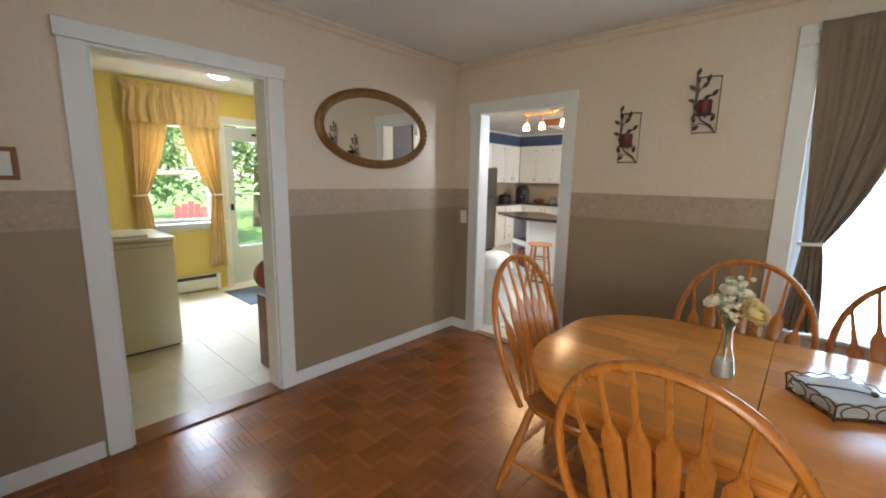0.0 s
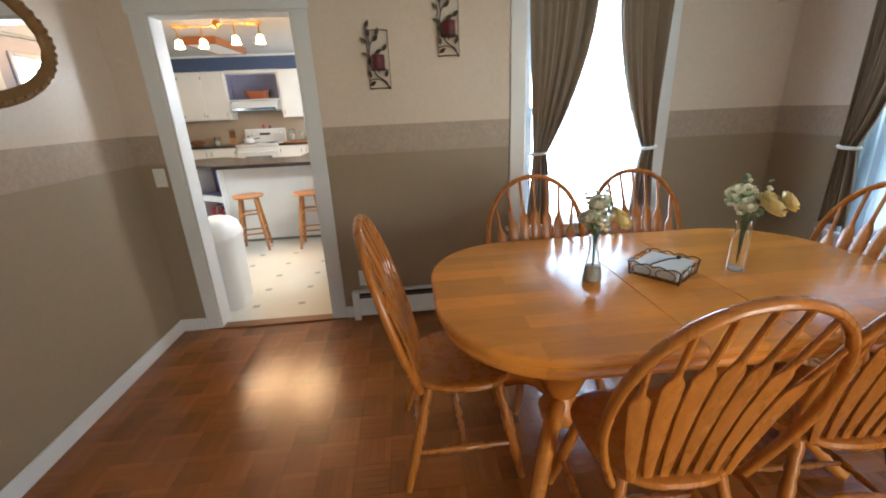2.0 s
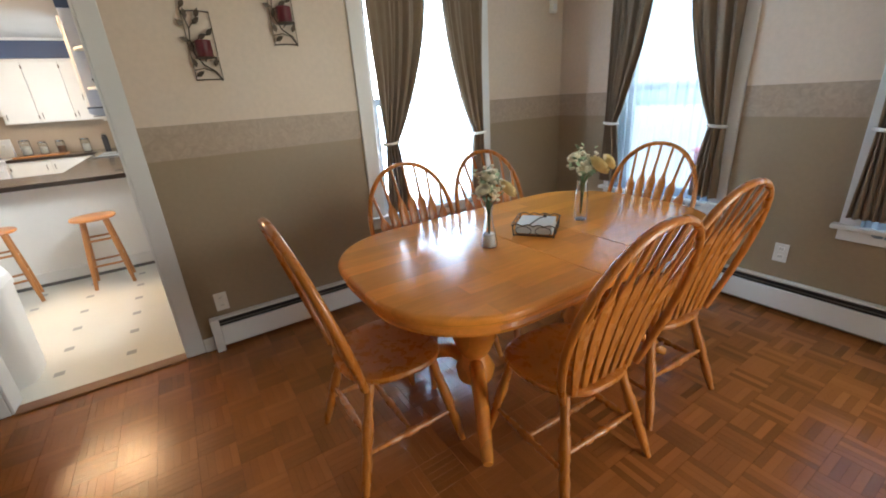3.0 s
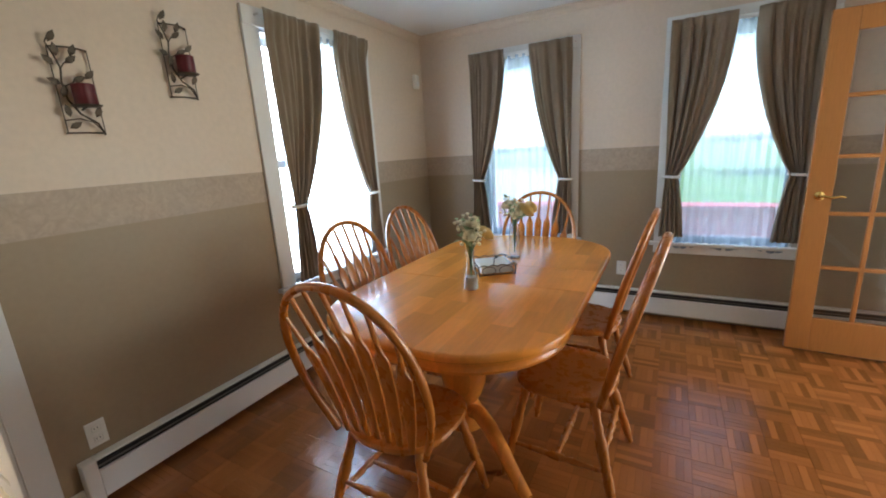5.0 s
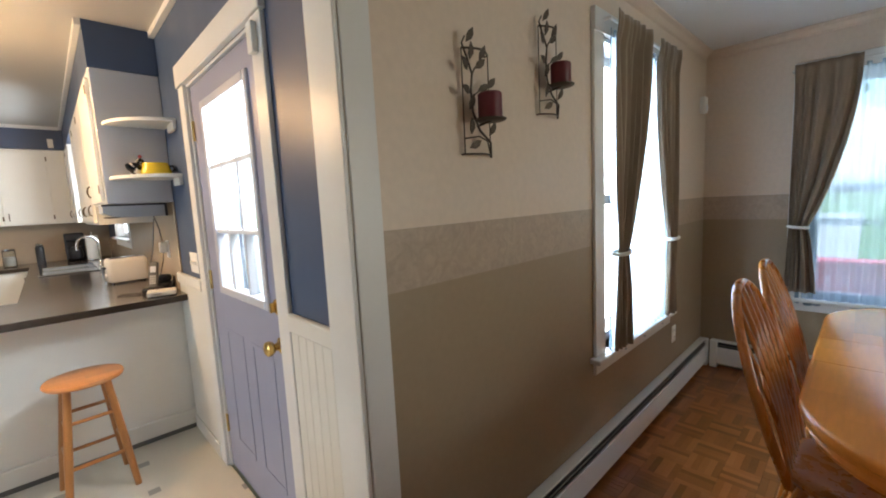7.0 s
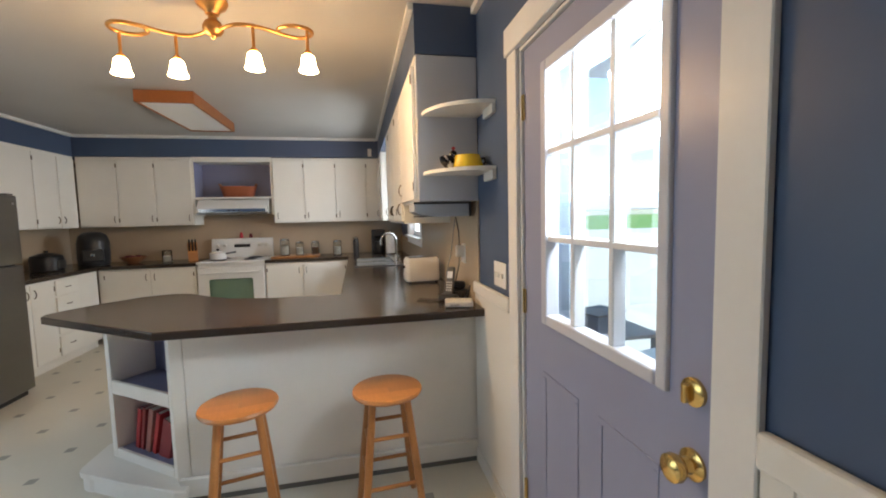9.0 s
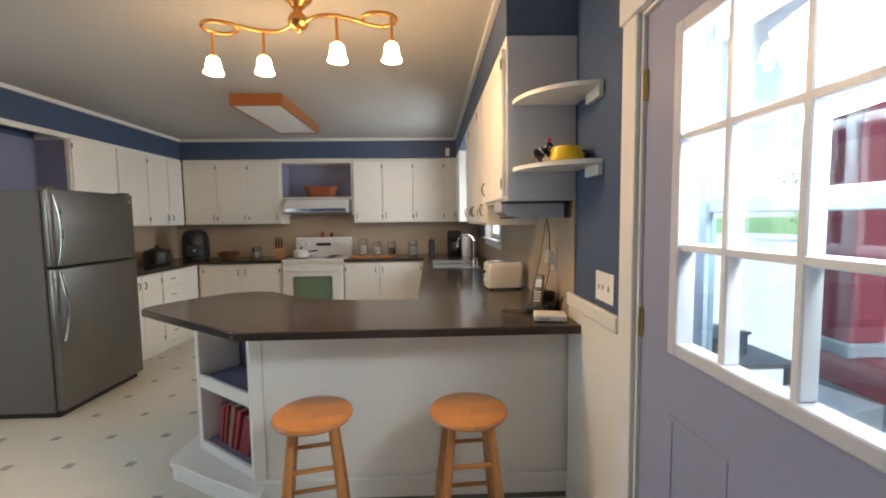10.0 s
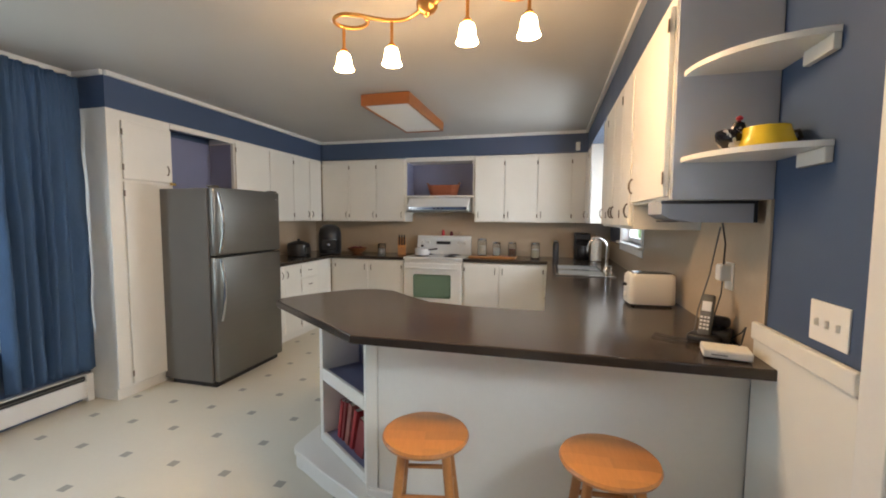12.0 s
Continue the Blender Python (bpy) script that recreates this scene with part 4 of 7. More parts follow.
t = thing("picture_frame", "small brown wooden picture frame with pale mat", "picture", at=pose(W, 0.44, 1.46, 0, 0, 90))
for d in ((-0.085, 0.085, -0.018, 0, 0.05, 0.068), (-0.085, 0.085, -0.018, 0, -0.068, -0.05), (-0.085, -0.065, -0.018, 0, -0.05, 0.05), (0.065, 0.085, -0.018, 0, -0.05, 0.05)):
    part("frame_bar", rbox(*d, 0.003, 1), M_THRESH, t)
part("mat_board", boxes((-0.065, 0.065, -0.008, -0.002, -0.05, 0.05)), M_PLASTIC, t)


def french_door():
    """Open glazed interior door, hinged on the far wall and standing along the window wall."""
    t = thing("french_door", "open fir French door with clear panes and brass lever", "door", at=pose(1.425, 0.545, 0.012, 0, 0, -92))
    w, h, th = 0.80, 2.02, 0.036
    rails = [(0.0, 0.12, 0.0, h), (w - 0.12, w, 0.0, h)]
    for x0, x1, z0, z1 in rails:
        part("stile", rbox(x0, x1, 0, th, z0, z1, 0.003, 1), M_DOORWOOD, t)
    part("bottom_rail", rbox(0.12, w - 0.12, 0.001, th - 0.001, 0, 0.22, 0.003, 1), M_DOORWOOD, t)
    part("top_rail", rbox(0.12, w - 0.12, 0.001, th - 0.001, h - 0.12, h, 0.003, 1), M_DOORWOOD, t)
    z0, z1 = 0.22, h - 0.12
    for i in range(1, 5):
        z = z0 + (z1 - z0) * i / 5
        part("muntin", rbox(0.12, w - 0.12, 0.006, th - 0.006, z - 0.012, z + 0.012, 0.003, 1), M_DOORWOOD, t)
    for i in range(1, 3):
        x = 0.12 + (w - 0.24) * i / 3
        part("muntin", rbox(x - 0.012, x + 0.012, 0.007, th - 0.007, z0, z1, 0.003, 1), M_DOORWOOD, t)
    for i in range(3):
        for j in range(5):
            x, z = 0.12 + (w - 0.24) * i / 3, z0 + (z1 - z0) * j / 5
            g = part("pane", boxes((x + 0.012, x + (w - 0.24) / 3 - 0.012, th / 2 - 0.002, th / 2 + 0.002, z + 0.012, z + (z1 - z0) / 5 - 0.012)), M_GLASS, t)
            g.visible_shadow = False
    part("lever_rose", moved(lathe([(0.026, 0), (0.026, 0.006), (0.018, 0.012)], 20), pose(0.06, 0.0, 1.0, 90, 0, 0)), M_BRASS, t, smooth=True)
    part("lever", tube([(0.06, 0, 1.0), (0.06, -0.04, 1.0), (0.075, -0.048, 1.002), (0.11, -0.048, 0.994), (0.15, -0.046, 1.002), (0.17, -0.044, 0.996)], [0.008, 0.008, 0.009, 0.008, 0.0065, 0.005], 10), M_BRASS, t, "polished brass lever", smooth=True)
    part("latch_plate", boxes((-0.002, 0.0, 0.008, 0.028, 0.94, 1.05)), M_BRASS, t)


french_door()

# ---- kitchen ----
def pull(parent, x, z, upright=True, y=-0.024):
    """A small antique bow pull."""
    a = 0.036
    pts = [(0, 0.004, -a), (0, -0.006, -a * 0.85), (0, -0.013, -a * 0.3), (0, -0.013, a * 0.3), (0, -0.006, a * 0.85), (0, 0.004, a)]
    m = pose(x, y, z) if upright else pose(x, y, z, 0, 90, 0)
    part("handle", moved(tube(pts, [0.006, 0.004, 0.005, 0.005, 0.004, 0.006], 7), m), M_BRONZE, parent, "antique bronze pull", smooth=True)


def hinge(parent, x, z, y=-0.022):
    part("hinge", rbox(x - 0.007, x + 0.007, y - 0.004, y, z - 0.024, z + 0.024, 0.0015, 1), M_BRONZE, parent)


def cabinet(name, label, m, width, z0, z1, depth, doors, upper=True, toe=False, drawers=()):
    """A painted cabinet unit; local x along its front, the front faces -y. doors: (x0, x1, z0, z1, hinge side)."""
    t = thing(name, label, "cabinet", "kitchen cabinets", at=m)
    part("body", rboxes((0.001, width - 0.001, 0.0, depth, z0 + (0.09 if toe else 0), z1), r=0.002), M_CAB, t)
    if toe:
        part("toe_kick", boxes((0.002, width - 0.002, 0.05, depth, z0, z0 + 0.0895)), M_CAB, t)
    for x0, x1, a, b, side in doors:
        d = part("door", rbox(x0 + 0.004, x1 - 0.004, -0.02, -0.001, a, b, 0.005, 2), M_CAB, t)
        hx = x0 + 0.002 if side == "l" else x1 - 0.002
        px = x1 - 0.045 if side == "l" else x0 + 0.045
        hinge(d, hx, a + 0.07)
        hinge(d, hx, b - 0.07)
        pull(d, px, a + 0.085 if upper else b - 0.085)
    for x0, x1, a, b in drawers:
        d = part("drawer_front", rbox(x0 + 0.004, x1 - 0.004, -0.02, -0.001, a, b, 0.005, 2), M_CAB, t)
        pull(d, (x0 + x1) / 2, (a + b) / 2, False)
    return t


UP = "white painted wall cabinet with bronze pulls and hinges"
LOW = "white painted base cabinet with bronze pulls"
UZ0, UZ1 = 1.385, 2.236
dz0, dz1 = 1.395, 2.20
# wall cabinets behind the range
cabinet("wall_cabinet", UP, pose(-5.337, UN, 0), 1.258, UZ0, UZ1, KN - UN - 0.002,
        [(0.006, 0.427, dz0, dz1, "l"), (0.427, 0.837, dz0, dz1, "l"), (0.837, 1.252, dz0, dz1, "l")])
cabinet("wall_cabinet", UP, pose(-3.128, UN, 0), 1.38, UZ0, UZ1, KN - UN - 0.002,
        [(0.008, 0.392, dz0, dz1, "r"), (0.392, 0.799, dz0, dz1, "r"), (0.799, 1.21, dz0, dz1, "r")])
# open niche over the range
t = thing("open_shelf_niche", "white open cabinet niche painted lavender inside", "shelf", "kitchen cabinets", at=pose(-4.077, UN, 0))
part("niche_back", boxes((0.02, 0.926, 0.29, KN - UN - 0.003, 1.735, 2.182)), M_LAV, t, "lavender painted inside")
for d in ((0, 0.02, 0, 0.315, 1.50, 2.243), (0.926, 0.946, 0, 0.315, 1.50, 2.243)):
    part("side_panel", boxes(d), M_CAB, t)
for d in ((0.0202, 0.023, 0.006, 0.29, 1.735, 2.181), (0.923, 0.9258, 0.006, 0.29, 1.735, 2.181)):
    part("niche_lining", boxes(d), M_LAV, t)
part("face_frame", rbox(0.02, 0.926, 0.0, 0.318, 2.182, 2.243, 0.002, 1), M_CAB, t)
part("shelf", rbox(0.02, 0.926, -0.012, 0.318, 1.712, 1.735, 0.003, 1), M_CAB, t)
# range hood
t = thing("range_hood", "white enamel range hood under the open niche", "range hood", at=pose(-4.015, UN, 0))
bm = bmesh.new()
pts = [(-0.02, 1.70), (-0.12, 1.585), (-0.12, 1.535), (0.315, 1.535), (0.315, 1.70)]
a = [bm.verts.new((0.0, y, z)) for y, z in pts]
b = [bm.verts.new((0.83, y, z)) for y, z in pts]
bm.faces.new(a)
bm.faces.new(b[::-1])
for i in range(5):
    bm.faces.new((a[i], a[(i + 1) % 5], b[(i + 1) % 5], b[i]))
part("canopy", bm, M_ENAMEL, t)
part("control_strip", rbox(0.02, 0.81, -0.128, -0.119, 1.538, 1.582, 0.002, 1), M_CHROME, t, "bright steel control strip")
for dx in (0.36, 0.42, 0.48):
    part("switch", rbox(dx, dx + 0.03, -0.133, -0.127, 1.552, 1.566, 0.001, 1), M_BLACK, t)
part("hood_lip", rbox(-0.002, 0.832, -0.124, 0.31, 1.515, 1.5348, 0.002, 1), M_STEEL, t)

# wall cabinets on the fridge wall
cabinet("wall_cabinet", UP, pose(UW, 7.44, 0, 0, 0, 90), 1.68, UZ0, UZ1, UW - KW - 0.002,
        [(0.01, 0.545, dz0, dz1, "l"), (0.55, 1.0, dz0, dz1, "r"), (1.0, 1.365, dz0, dz1, "l"), (1.37, 1.66, dz0, dz1, "r")])
# pantry
t = thing("pantry_cabinet", "tall white painted pantry cabinet with two doors", "cabinet", "kitchen cabinets", at=pose(UW, 6.18, 0, 0, 0, 90))
part("body", rboxes((0.0, 0.53, 0.0, UW - KW - 0.002, 0.09, 2.236), r=0.003), M_CAB, t)
part("toe_kick", boxes((0.003, 0.527, 0.03, UW - KW - 0.002, 0.0, 0.0895)), M_CAB, t)
for a, b, hz in ((0.10, 1.70, 1.0), (1.72, 2.165, 1.82)):
    d = part("door", rbox(0.10, 0.52, -0.02, -0.001, a, b, 0.005, 2), M_CAB, t)
    hinge(d, 0.095, a + 0.09)
    hinge(d, 0.095, b - 0.09)
    pull(d, 0.475, hz)
part("catch", rbox(0.49, 0.54, -0.034, -0.019, 1.70, 1.722, 0.002, 1), M_BRASS, t, "yellow brass catch")
# lavender alcove over the refrigerator
t = thing("fridge_alcove", "lavender painted alcove above the refrigerator", "alcove", "kitchen cabinets", at=pose(UW, 6.712, 0, 0, 0, 90))
part("alcove_back", boxes((0.0, 0.726, 0.28, UW - KW - 0.001, 0.0, 2.18)), M_LAV, t)
part("face_frame", boxes((0.0, 0.726, 0.0, 0.03, 2.19, 2.236)), M_CAB, t)
part("side_lining", boxes((0.722, 0.726, 0.03, 0.28, 1.0, 2.18)), M_LAV, t)


def fridge():
    """Top-freezer refrigerator; the doors face +x."""
    t = thing("refrigerator", "stainless steel top-freezer refrigerator with grey sides", "refrigerator", at=pose(-4.80, 6.57, 0, 0, 0, 90))
    w, h = 0.835, 1.675
    part("body", rbox(0.0, w, 0.065, 0.565, 0.04, h - 0.01, 0.008, 2), M_STEELSIDE, t, "grey textured cabinet")
    part("kick_plate", boxes((0.02, w - 0.02, 0.05, 0.5, 0.0, 0.055)), M_BLACK, t)
    part("gasket", boxes((0.012, w - 0.012, 0.052, 0.066, 0.06, h - 0.02)), M_BLACK, t)
    for nm, z0, z1, ha, hb in (("freezer_door", 1.112, h, 1.13, 1.63), ("fridge_door", 0.055, 1.100, 0.57, 1.085)):
        d = part(nm, rbox(0.0, w, 0.0, 0.052, z0, z1, 0.012, 3), M_STEEL, t, "brushed steel door", smooth=True)
        pp = []
        for i in range(17):
            s = i / 16
            pp.append((0.045, -0.004 - 0.040 * math.sin(math.pi * s) ** 0.8, ha + (hb - ha) * s))
        part("handle", tube(pp, 0.015, 10, flat=0.7), M_CHROME, d, "curved steel bar handle", smooth=True)
    for x in (0.02, w - 0.08):
        part("hinge_cover", rbox(x, x + 0.06, 0.01, 0.09, h, h + 0.014, 0.004, 1), M_STEELSIDE, t)
    part("badge", boxes((w - 0.06, w - 0.035, -0.0015, 0.0, 1.60, 1.615)), M_CHROME, t)


fridge()

# base cabinets
BN, BW_, BE_, TOP = 8.82, -5.04, -2.16, 0.93
cabinet("base_cabinet", LOW, pose(BW_, 7.44, 0, 0, 0, 90), 1.36, 0, TOP - 0.04, BW_ - KW - 0.002,
        [(0.03, 0.33, 0.11, 0.87, "l"), (0.33, 0.63, 0.11, 0.87, "r")], False, True,
        drawers=[(0.66, 1.0, 0.72, 0.87), (0.66, 1.0, 0.54, 0.70), (0.66, 1.0, 0.33, 0.52), (0.66, 1.0, 0.11, 0.31)])
cabinet("base_cabinet", LOW, pose(BW_, BN, 0), 1.035, 0, TOP - 0.04, KN - BN - 0.002,
        [(0.07, 0.55, 0.11, 0.87, "l"), (0.55, 1.02, 0.11, 0.87, "r")], False, True)
cabinet("base_cabinet", LOW, pose(-3.212, BN, 0), 1.05, 0, TOP - 0.04, KN - BN - 0.002,
        [(0.02, 0.45, 0.11, 0.87, "l"), (0.45, 0.98, 0.11, 0.87, "r")], False, True)
cabinet("base_cabinet", LOW, pose(BE_, 8.818, 0, 0, 0, -90), 2.80, 0, TOP - 0.04, KE - BE_ - 0.002,
        [(0.06, 0.5, 0.11, 0.70, "l"), (0.5, 0.95, 0.11, 0.70, "r"), (1.0, 1.45, 0.11, 0.70, "l"), (1.45, 1.9, 0.11, 0.70, "r")], False, True,
        drawers=[(0.06, 0.5, 0.73, 0.87), (0.5, 0.95, 0.73, 0.87), (1.0, 1.45, 0.73, 0.87), (1.45, 1.9, 0.73, 0.87), (2.0, 2.6, 0.73, 0.87), (2.0, 2.6, 0.5, 0.71), (2.0, 2.6, 0.11, 0.48)])


def worktop(outline, name, label):
    t = single(name, stack([([(x, y) for x, y in outline], TOP - 0.04), ([(x, y) for x, y in outline], TOP)]), M_TOP, label, "countertop")
    m = t.modifiers.new("edge", "BEVEL")
    m.width, m.segments, m.limit_method = 0.006, 2, "ANGLE"
    return t


def arc(cx, cy, r, a0, a1, n):
    return [(cx + r * math.cos(radians(a0 + (a1 - a0) * i / n)), cy + r * math.sin(radians(a0 + (a1 - a0) * i / n))) for i in range(n + 1)]


# peninsula top runs round into the sink run
PEN = [(KE - 0.004, 5.385), (KE - 0.004, KN - 0.004), (-3.21, KN - 0.004), (-3.21, BN - 0.03), (BE_ - 0.03, BN - 0.03), (BE_ - 0.03, 6.09), (-2.60, 6.10), (-2.86, 6.16), (-3.05, 6.31), (-3.20, 6.45), (-3.33, 6.48), (-3.48, 6.43), (-3.64, 6.25), (-3.745, 6.07), (-3.775, 5.99), (-3.755, 5.93), (-2.985, 5.385)]
worktop(PEN, "countertop", "dark speckled laminate worktop of the peninsula and sink run")
worktop([(BW_ + 0.03, BN - 0.03), (-3.992, BN - 0.03), (-3.992, KN - 0.004), (KW + 0.004, KN - 0.004), (KW + 0.004, 7.43), (BW_ + 0.03, 7.43)], "countertop", "dark speckled laminate worktop beside the range")

# peninsula base with bookcase end
t = thing("peninsula_base", "white painted peninsula base with baseboard", "cabinet", "kitchen cabinets")
part("front_panel", boxes((-2.94, KE - 0.009, 5.575, 5.595, 0.0, TOP - 0.041)), M_CAB, t)
part("core", boxes((-2.94, BE_ - 0.02, 5.595, 6.00, 0.0, TOP - 0.041)), M_CAB, t)
part("baseboard", rbox(-2.99, KE - 0.009, 5.548, 5.574, 0.03, 0.13, 0.006, 2), M_CAB, t)
part("toe_strip", boxes((-2.99, KE - 0.009, 5.556, 5.574, 0.0, 0.03)), M_STEELSIDE, t, "grey toe strip")
part("corner_post", rbox(-3.005, -2.942, 5.57, 5.632, 0.10, TOP - 0.041, 0.003, 1), M_CAB, t)

A, B = Vector((-3.005, 5.60)), Vector((-3.46, 5.93))
ang = math.degrees(math.atan2(B.y - A.y, B.x - A.x))
t = thing("bookcase_end", "white angled bookcase with lavender inside under the peninsula top", "bookcase", at=pose(A.x, A.y, 0, 0, 0, ang + 180))
L = (B - A).length


def rounded_plinth():
    """Low base under the bookcase: a long front, a rounded free corner and a small top edge."""
    c = [(-3.50 - 0.09 * math.sin(radians(a)), 5.86 - 0.09 * math.cos(radians(a)) * (1 - 0.15 * math.sin(radians(a)))) for a in range(0, 91, 15)]
    pts = [(-2.945, 5.50), (-2.945, 6.05), (-3.40, 6.20), (-3.58, 6.10)] + c[::-1] + [(-3.30, 5.655), (-3.00, 5.51)]
    mid = (-3.2, 5.85)
    bm = stack([([(x + (mid[0] - x) * 0.035, y + (mid[1] - y) * 0.05) for x, y in pts], 0.0), ([(x + (mid[0] - x) * 0.035, y + (mid[1] - y) * 0.05) for x, y in pts], 0.068), (pts, 0.074), (pts, 0.095), ([(x + (mid[0] - x) * 0.01, y + (mid[1] - y) * 0.02) for x, y in pts], 0.10)])
    return moved(bm, pose(A.x, A.y, 0, 0, 0, ang + 180).inverted())


# local x runs back along -L..0, the front faces -y
part("plinth", rounded_plinth(), M_CAB, t, smooth=False)
part("back_panel", boxes((-L, -0.02, 0.24, 0.255, 0.10, TOP - 0.041)), M_LAV, t, "lavender painted back")
part("side_post", rbox(-L - 0.02, -L + 0.02, 0.0, 0.26, 0.10, TOP - 0.041, 0.003, 1), M_CAB, t)
part("side_post", rbox(-0.045, 0.0, 0.0, 0.10, 0.10, TOP - 0.041, 0.003, 1), M_CAB, t)
part("shelf", rbox(-L + 0.02, -0.045, 0.02, 0.24, 0.50, 0.535, 0.002, 1), M_LAV, t)
part("shelf_edge", rbox(-L + 0.02, -0.045, 0.0, 0.02, 0.475, 0.55, 0.003, 1), M_CAB, t)
part("bottom_edge", rbox(-L + 0.02, -0.045, 0.0, 0.02, 0.10, 0.155, 0.003, 1), M_CAB, t)
part("bottom_shelf", boxes((-L + 0.02, -0.045, 0.02, 0.24, 0.10, 0.15)), M_LAV, t)
BOOK_M = pose(A.x, A.y, 0, 0, 0, ang + 180)
book_mats = [mat("red_book_cloth", (0.36, 0.03, 0.035), rough=0.5, vary=0.08), mat("dark_red_book_cloth", (0.22, 0.025, 0.03), rough=0.5, vary=0.08), mat("checked_book_cover", (0.30, 0.12, 0.10), rough=0.5, vary=0.4, scale=30)]
M_PAGES = mat("book_pages", (0.70, 0.66, 0.55), rough=0.8, vary=0.1, grain=0.2, grain_scale=300, stretch=(8, 1, 1))


def book(x, z, thick, deep, high, tilt, material):
    t = thing("book", "red hardback cookbook standing on the bookcase shelf", "book", "books in the bookcase", at=BOOK_M @ pose(x, 0.05, z, 0, tilt, 0))
    part("cover", rboxes((0, 0.003, 0, deep, 0, high), (thick - 0.003, thick, 0, deep, 0, high), (0.003, thick - 0.003, 0, 0.004, 0, high), r=0.001), material, t)
    part("pages", boxes((0.0032, thick - 0.0032, 0.006, deep - 0.004, 0.004, high - 0.004)), M_PAGES, t)


for i, (x, th, dp, hg, tl) in enumerate(((-0.46, 0.03, 0.17, 0.24, 12), (-0.415, 0.028, 0.17, 0.25, 12), (-0.37, 0.04, 0.18, 0.26, 14), (-0.31, 0.03, 0.17, 0.25, 16), (-0.255, 0.09, 0.17, 0.23, 18))):
    book(x, 0.157, th, dp, hg, tl, book_mats[i % 3])
for i, (x, th, hg) in enumerate(((-0.125, 0.025, 0.26), (-0.096, 0.03, 0.24))):
    book(x, 0.536, th, 0.17, hg, 0, book_mats[i % 2])


def stove():
    t = thing("kitchen_range", "white electric range with green-tinted oven window", "stove", at=pose(-3.988, BN - 0.02, 0))
    w = 0.77
    part("body", rboxes((0.0, w, 0.03, 0.63, 0.03, 0.905), r=0.004), M_ENAMEL, t)
    part("cooktop", rbox(-0.003, w + 0.003, -0.01, 0.635, 0.905, 0.935, 0.006, 2), M_ENAMEL, t)
    d = part("oven_door", rbox(0.005, w - 0.005, -0.012, 0.028, 0.24, 0.86, 0.008, 2), M_ENAMEL, t)
    # The green is lightened to imitate a reflection in the glass.
    part("oven_window", rbox(0.14, w - 0.14, -0.015, -0.011, 0.42, 0.72, 0.02, 3), mat("oven_glass", (0.15, 0.23, 0.16), rough=0.08, vary=0.1), d, "greenish dark oven glass, lightened as if reflecting")
    part("handle", tube([(0.05, -0.012, 0.80), (0.05, -0.05, 0.80), (w / 2, -0.055, 0.80), (w - 0.05, -0.05, 0.80), (w - 0.05, -0.012, 0.80)], 0.012, 8), M_ENAMEL, d, smooth=True)
    part("drawer", rbox(0.005, w - 0.005, -0.01, 0.028, 0.04, 0.225, 0.008, 2), M_ENAMEL, t)
    bm = bmesh.new()
    pts = [(0.54, 0.935), (0.59, 1.175), (0.61, 1.19), (0.634, 1.19), (0.634, 0.935)]
    a = [bm.verts.new((0.0, y, z)) for y, z in pts]
    b = [bm.verts.new((w, y, z)) for y, z in pts]
    bm.faces.new(a)
    bm.faces.new(b[::-1])
    for i in range(5):
        bm.faces.new((a[i], a[(i + 1) % 5], b[(i + 1) % 5], b[i]))
    bp = part("control_panel", bm, M_ENAMEL, t)
    for kx in (0.08, 0.17, 0.60, 0.69):
        part("knob", moved(lathe([(0.024, 0), (0.022, 0.014), (0.018, 0.022)], 16), pose(kx, 0.568, 1.10, 102, 0, 0)), M_PLASTIC, bp, smooth=True)
    part("display", moved(boxes((-0.10, 0.10, -0.003, 0.0, -0.02, 0.02)), pose(0.385, 0.566, 1.09, -12, 0, 0)), M_BLACK, bp, "dark clock display")
    for bx, by, r in ((0.20, 0.16, 0.09), (0.57, 0.16, 0.075), (0.20, 0.42, 0.075), (0.57, 0.42, 0.09)):
        coil = [(bx + (0.015 + (r - 0.015) * i / 60) * math.cos(i * 0.42), by + (0.015 + (r - 0.015) * i / 60) * math.sin(i * 0.42), 0.942) for i in range(61)]
        part("burner", tube(coil, 0.0045, 6), M_BLACK, t)


stove()

# wall cabinets over the sink run
E_UP = "white painted wall cabinet over the sink run"
near_cab = cabinet("wall_cabinet", E_UP, pose(UE, 6.178, 0, 0, 0, -90), 0.664, 1.50, 2.25, KE - UE - 0.002, [(0.005, 0.655, 1.512, 2.20, "r")])
cabinet("wall_cabinet", E_UP, pose(UE, 7.42, 0, 0, 0, -90), 1.24, 1.375, 2.25, KE - UE - 0.002,
        [(0.02, 0.31, 1.39, 2.20, "r"), (0.31, 0.60, 1.39, 2.20, "l"), (0.62, 0.92, 1.39, 2.20, "r"), (0.92, 1.22, 1.39, 2.20, "l")])
cabinet("wall_cabinet", E_UP, pose(UE, 9.11, 0, 0, 0, -90), 0.48, UZ0, 2.25, KE - UE - 0.002, [(0.03, 0.45, 1.40, 2.20, "r")])
part("end_panel", rbox(0.6645, 0.676, 0.004, KE - UE - 0.003, 1.50, 2.25, 0.002, 1), mat("pale_blue_panel", (0.50, 0.52, 0.56), rough=0.4, vary=0.04), near_cab, "pale blue-grey end panel, darker than the cabinet")
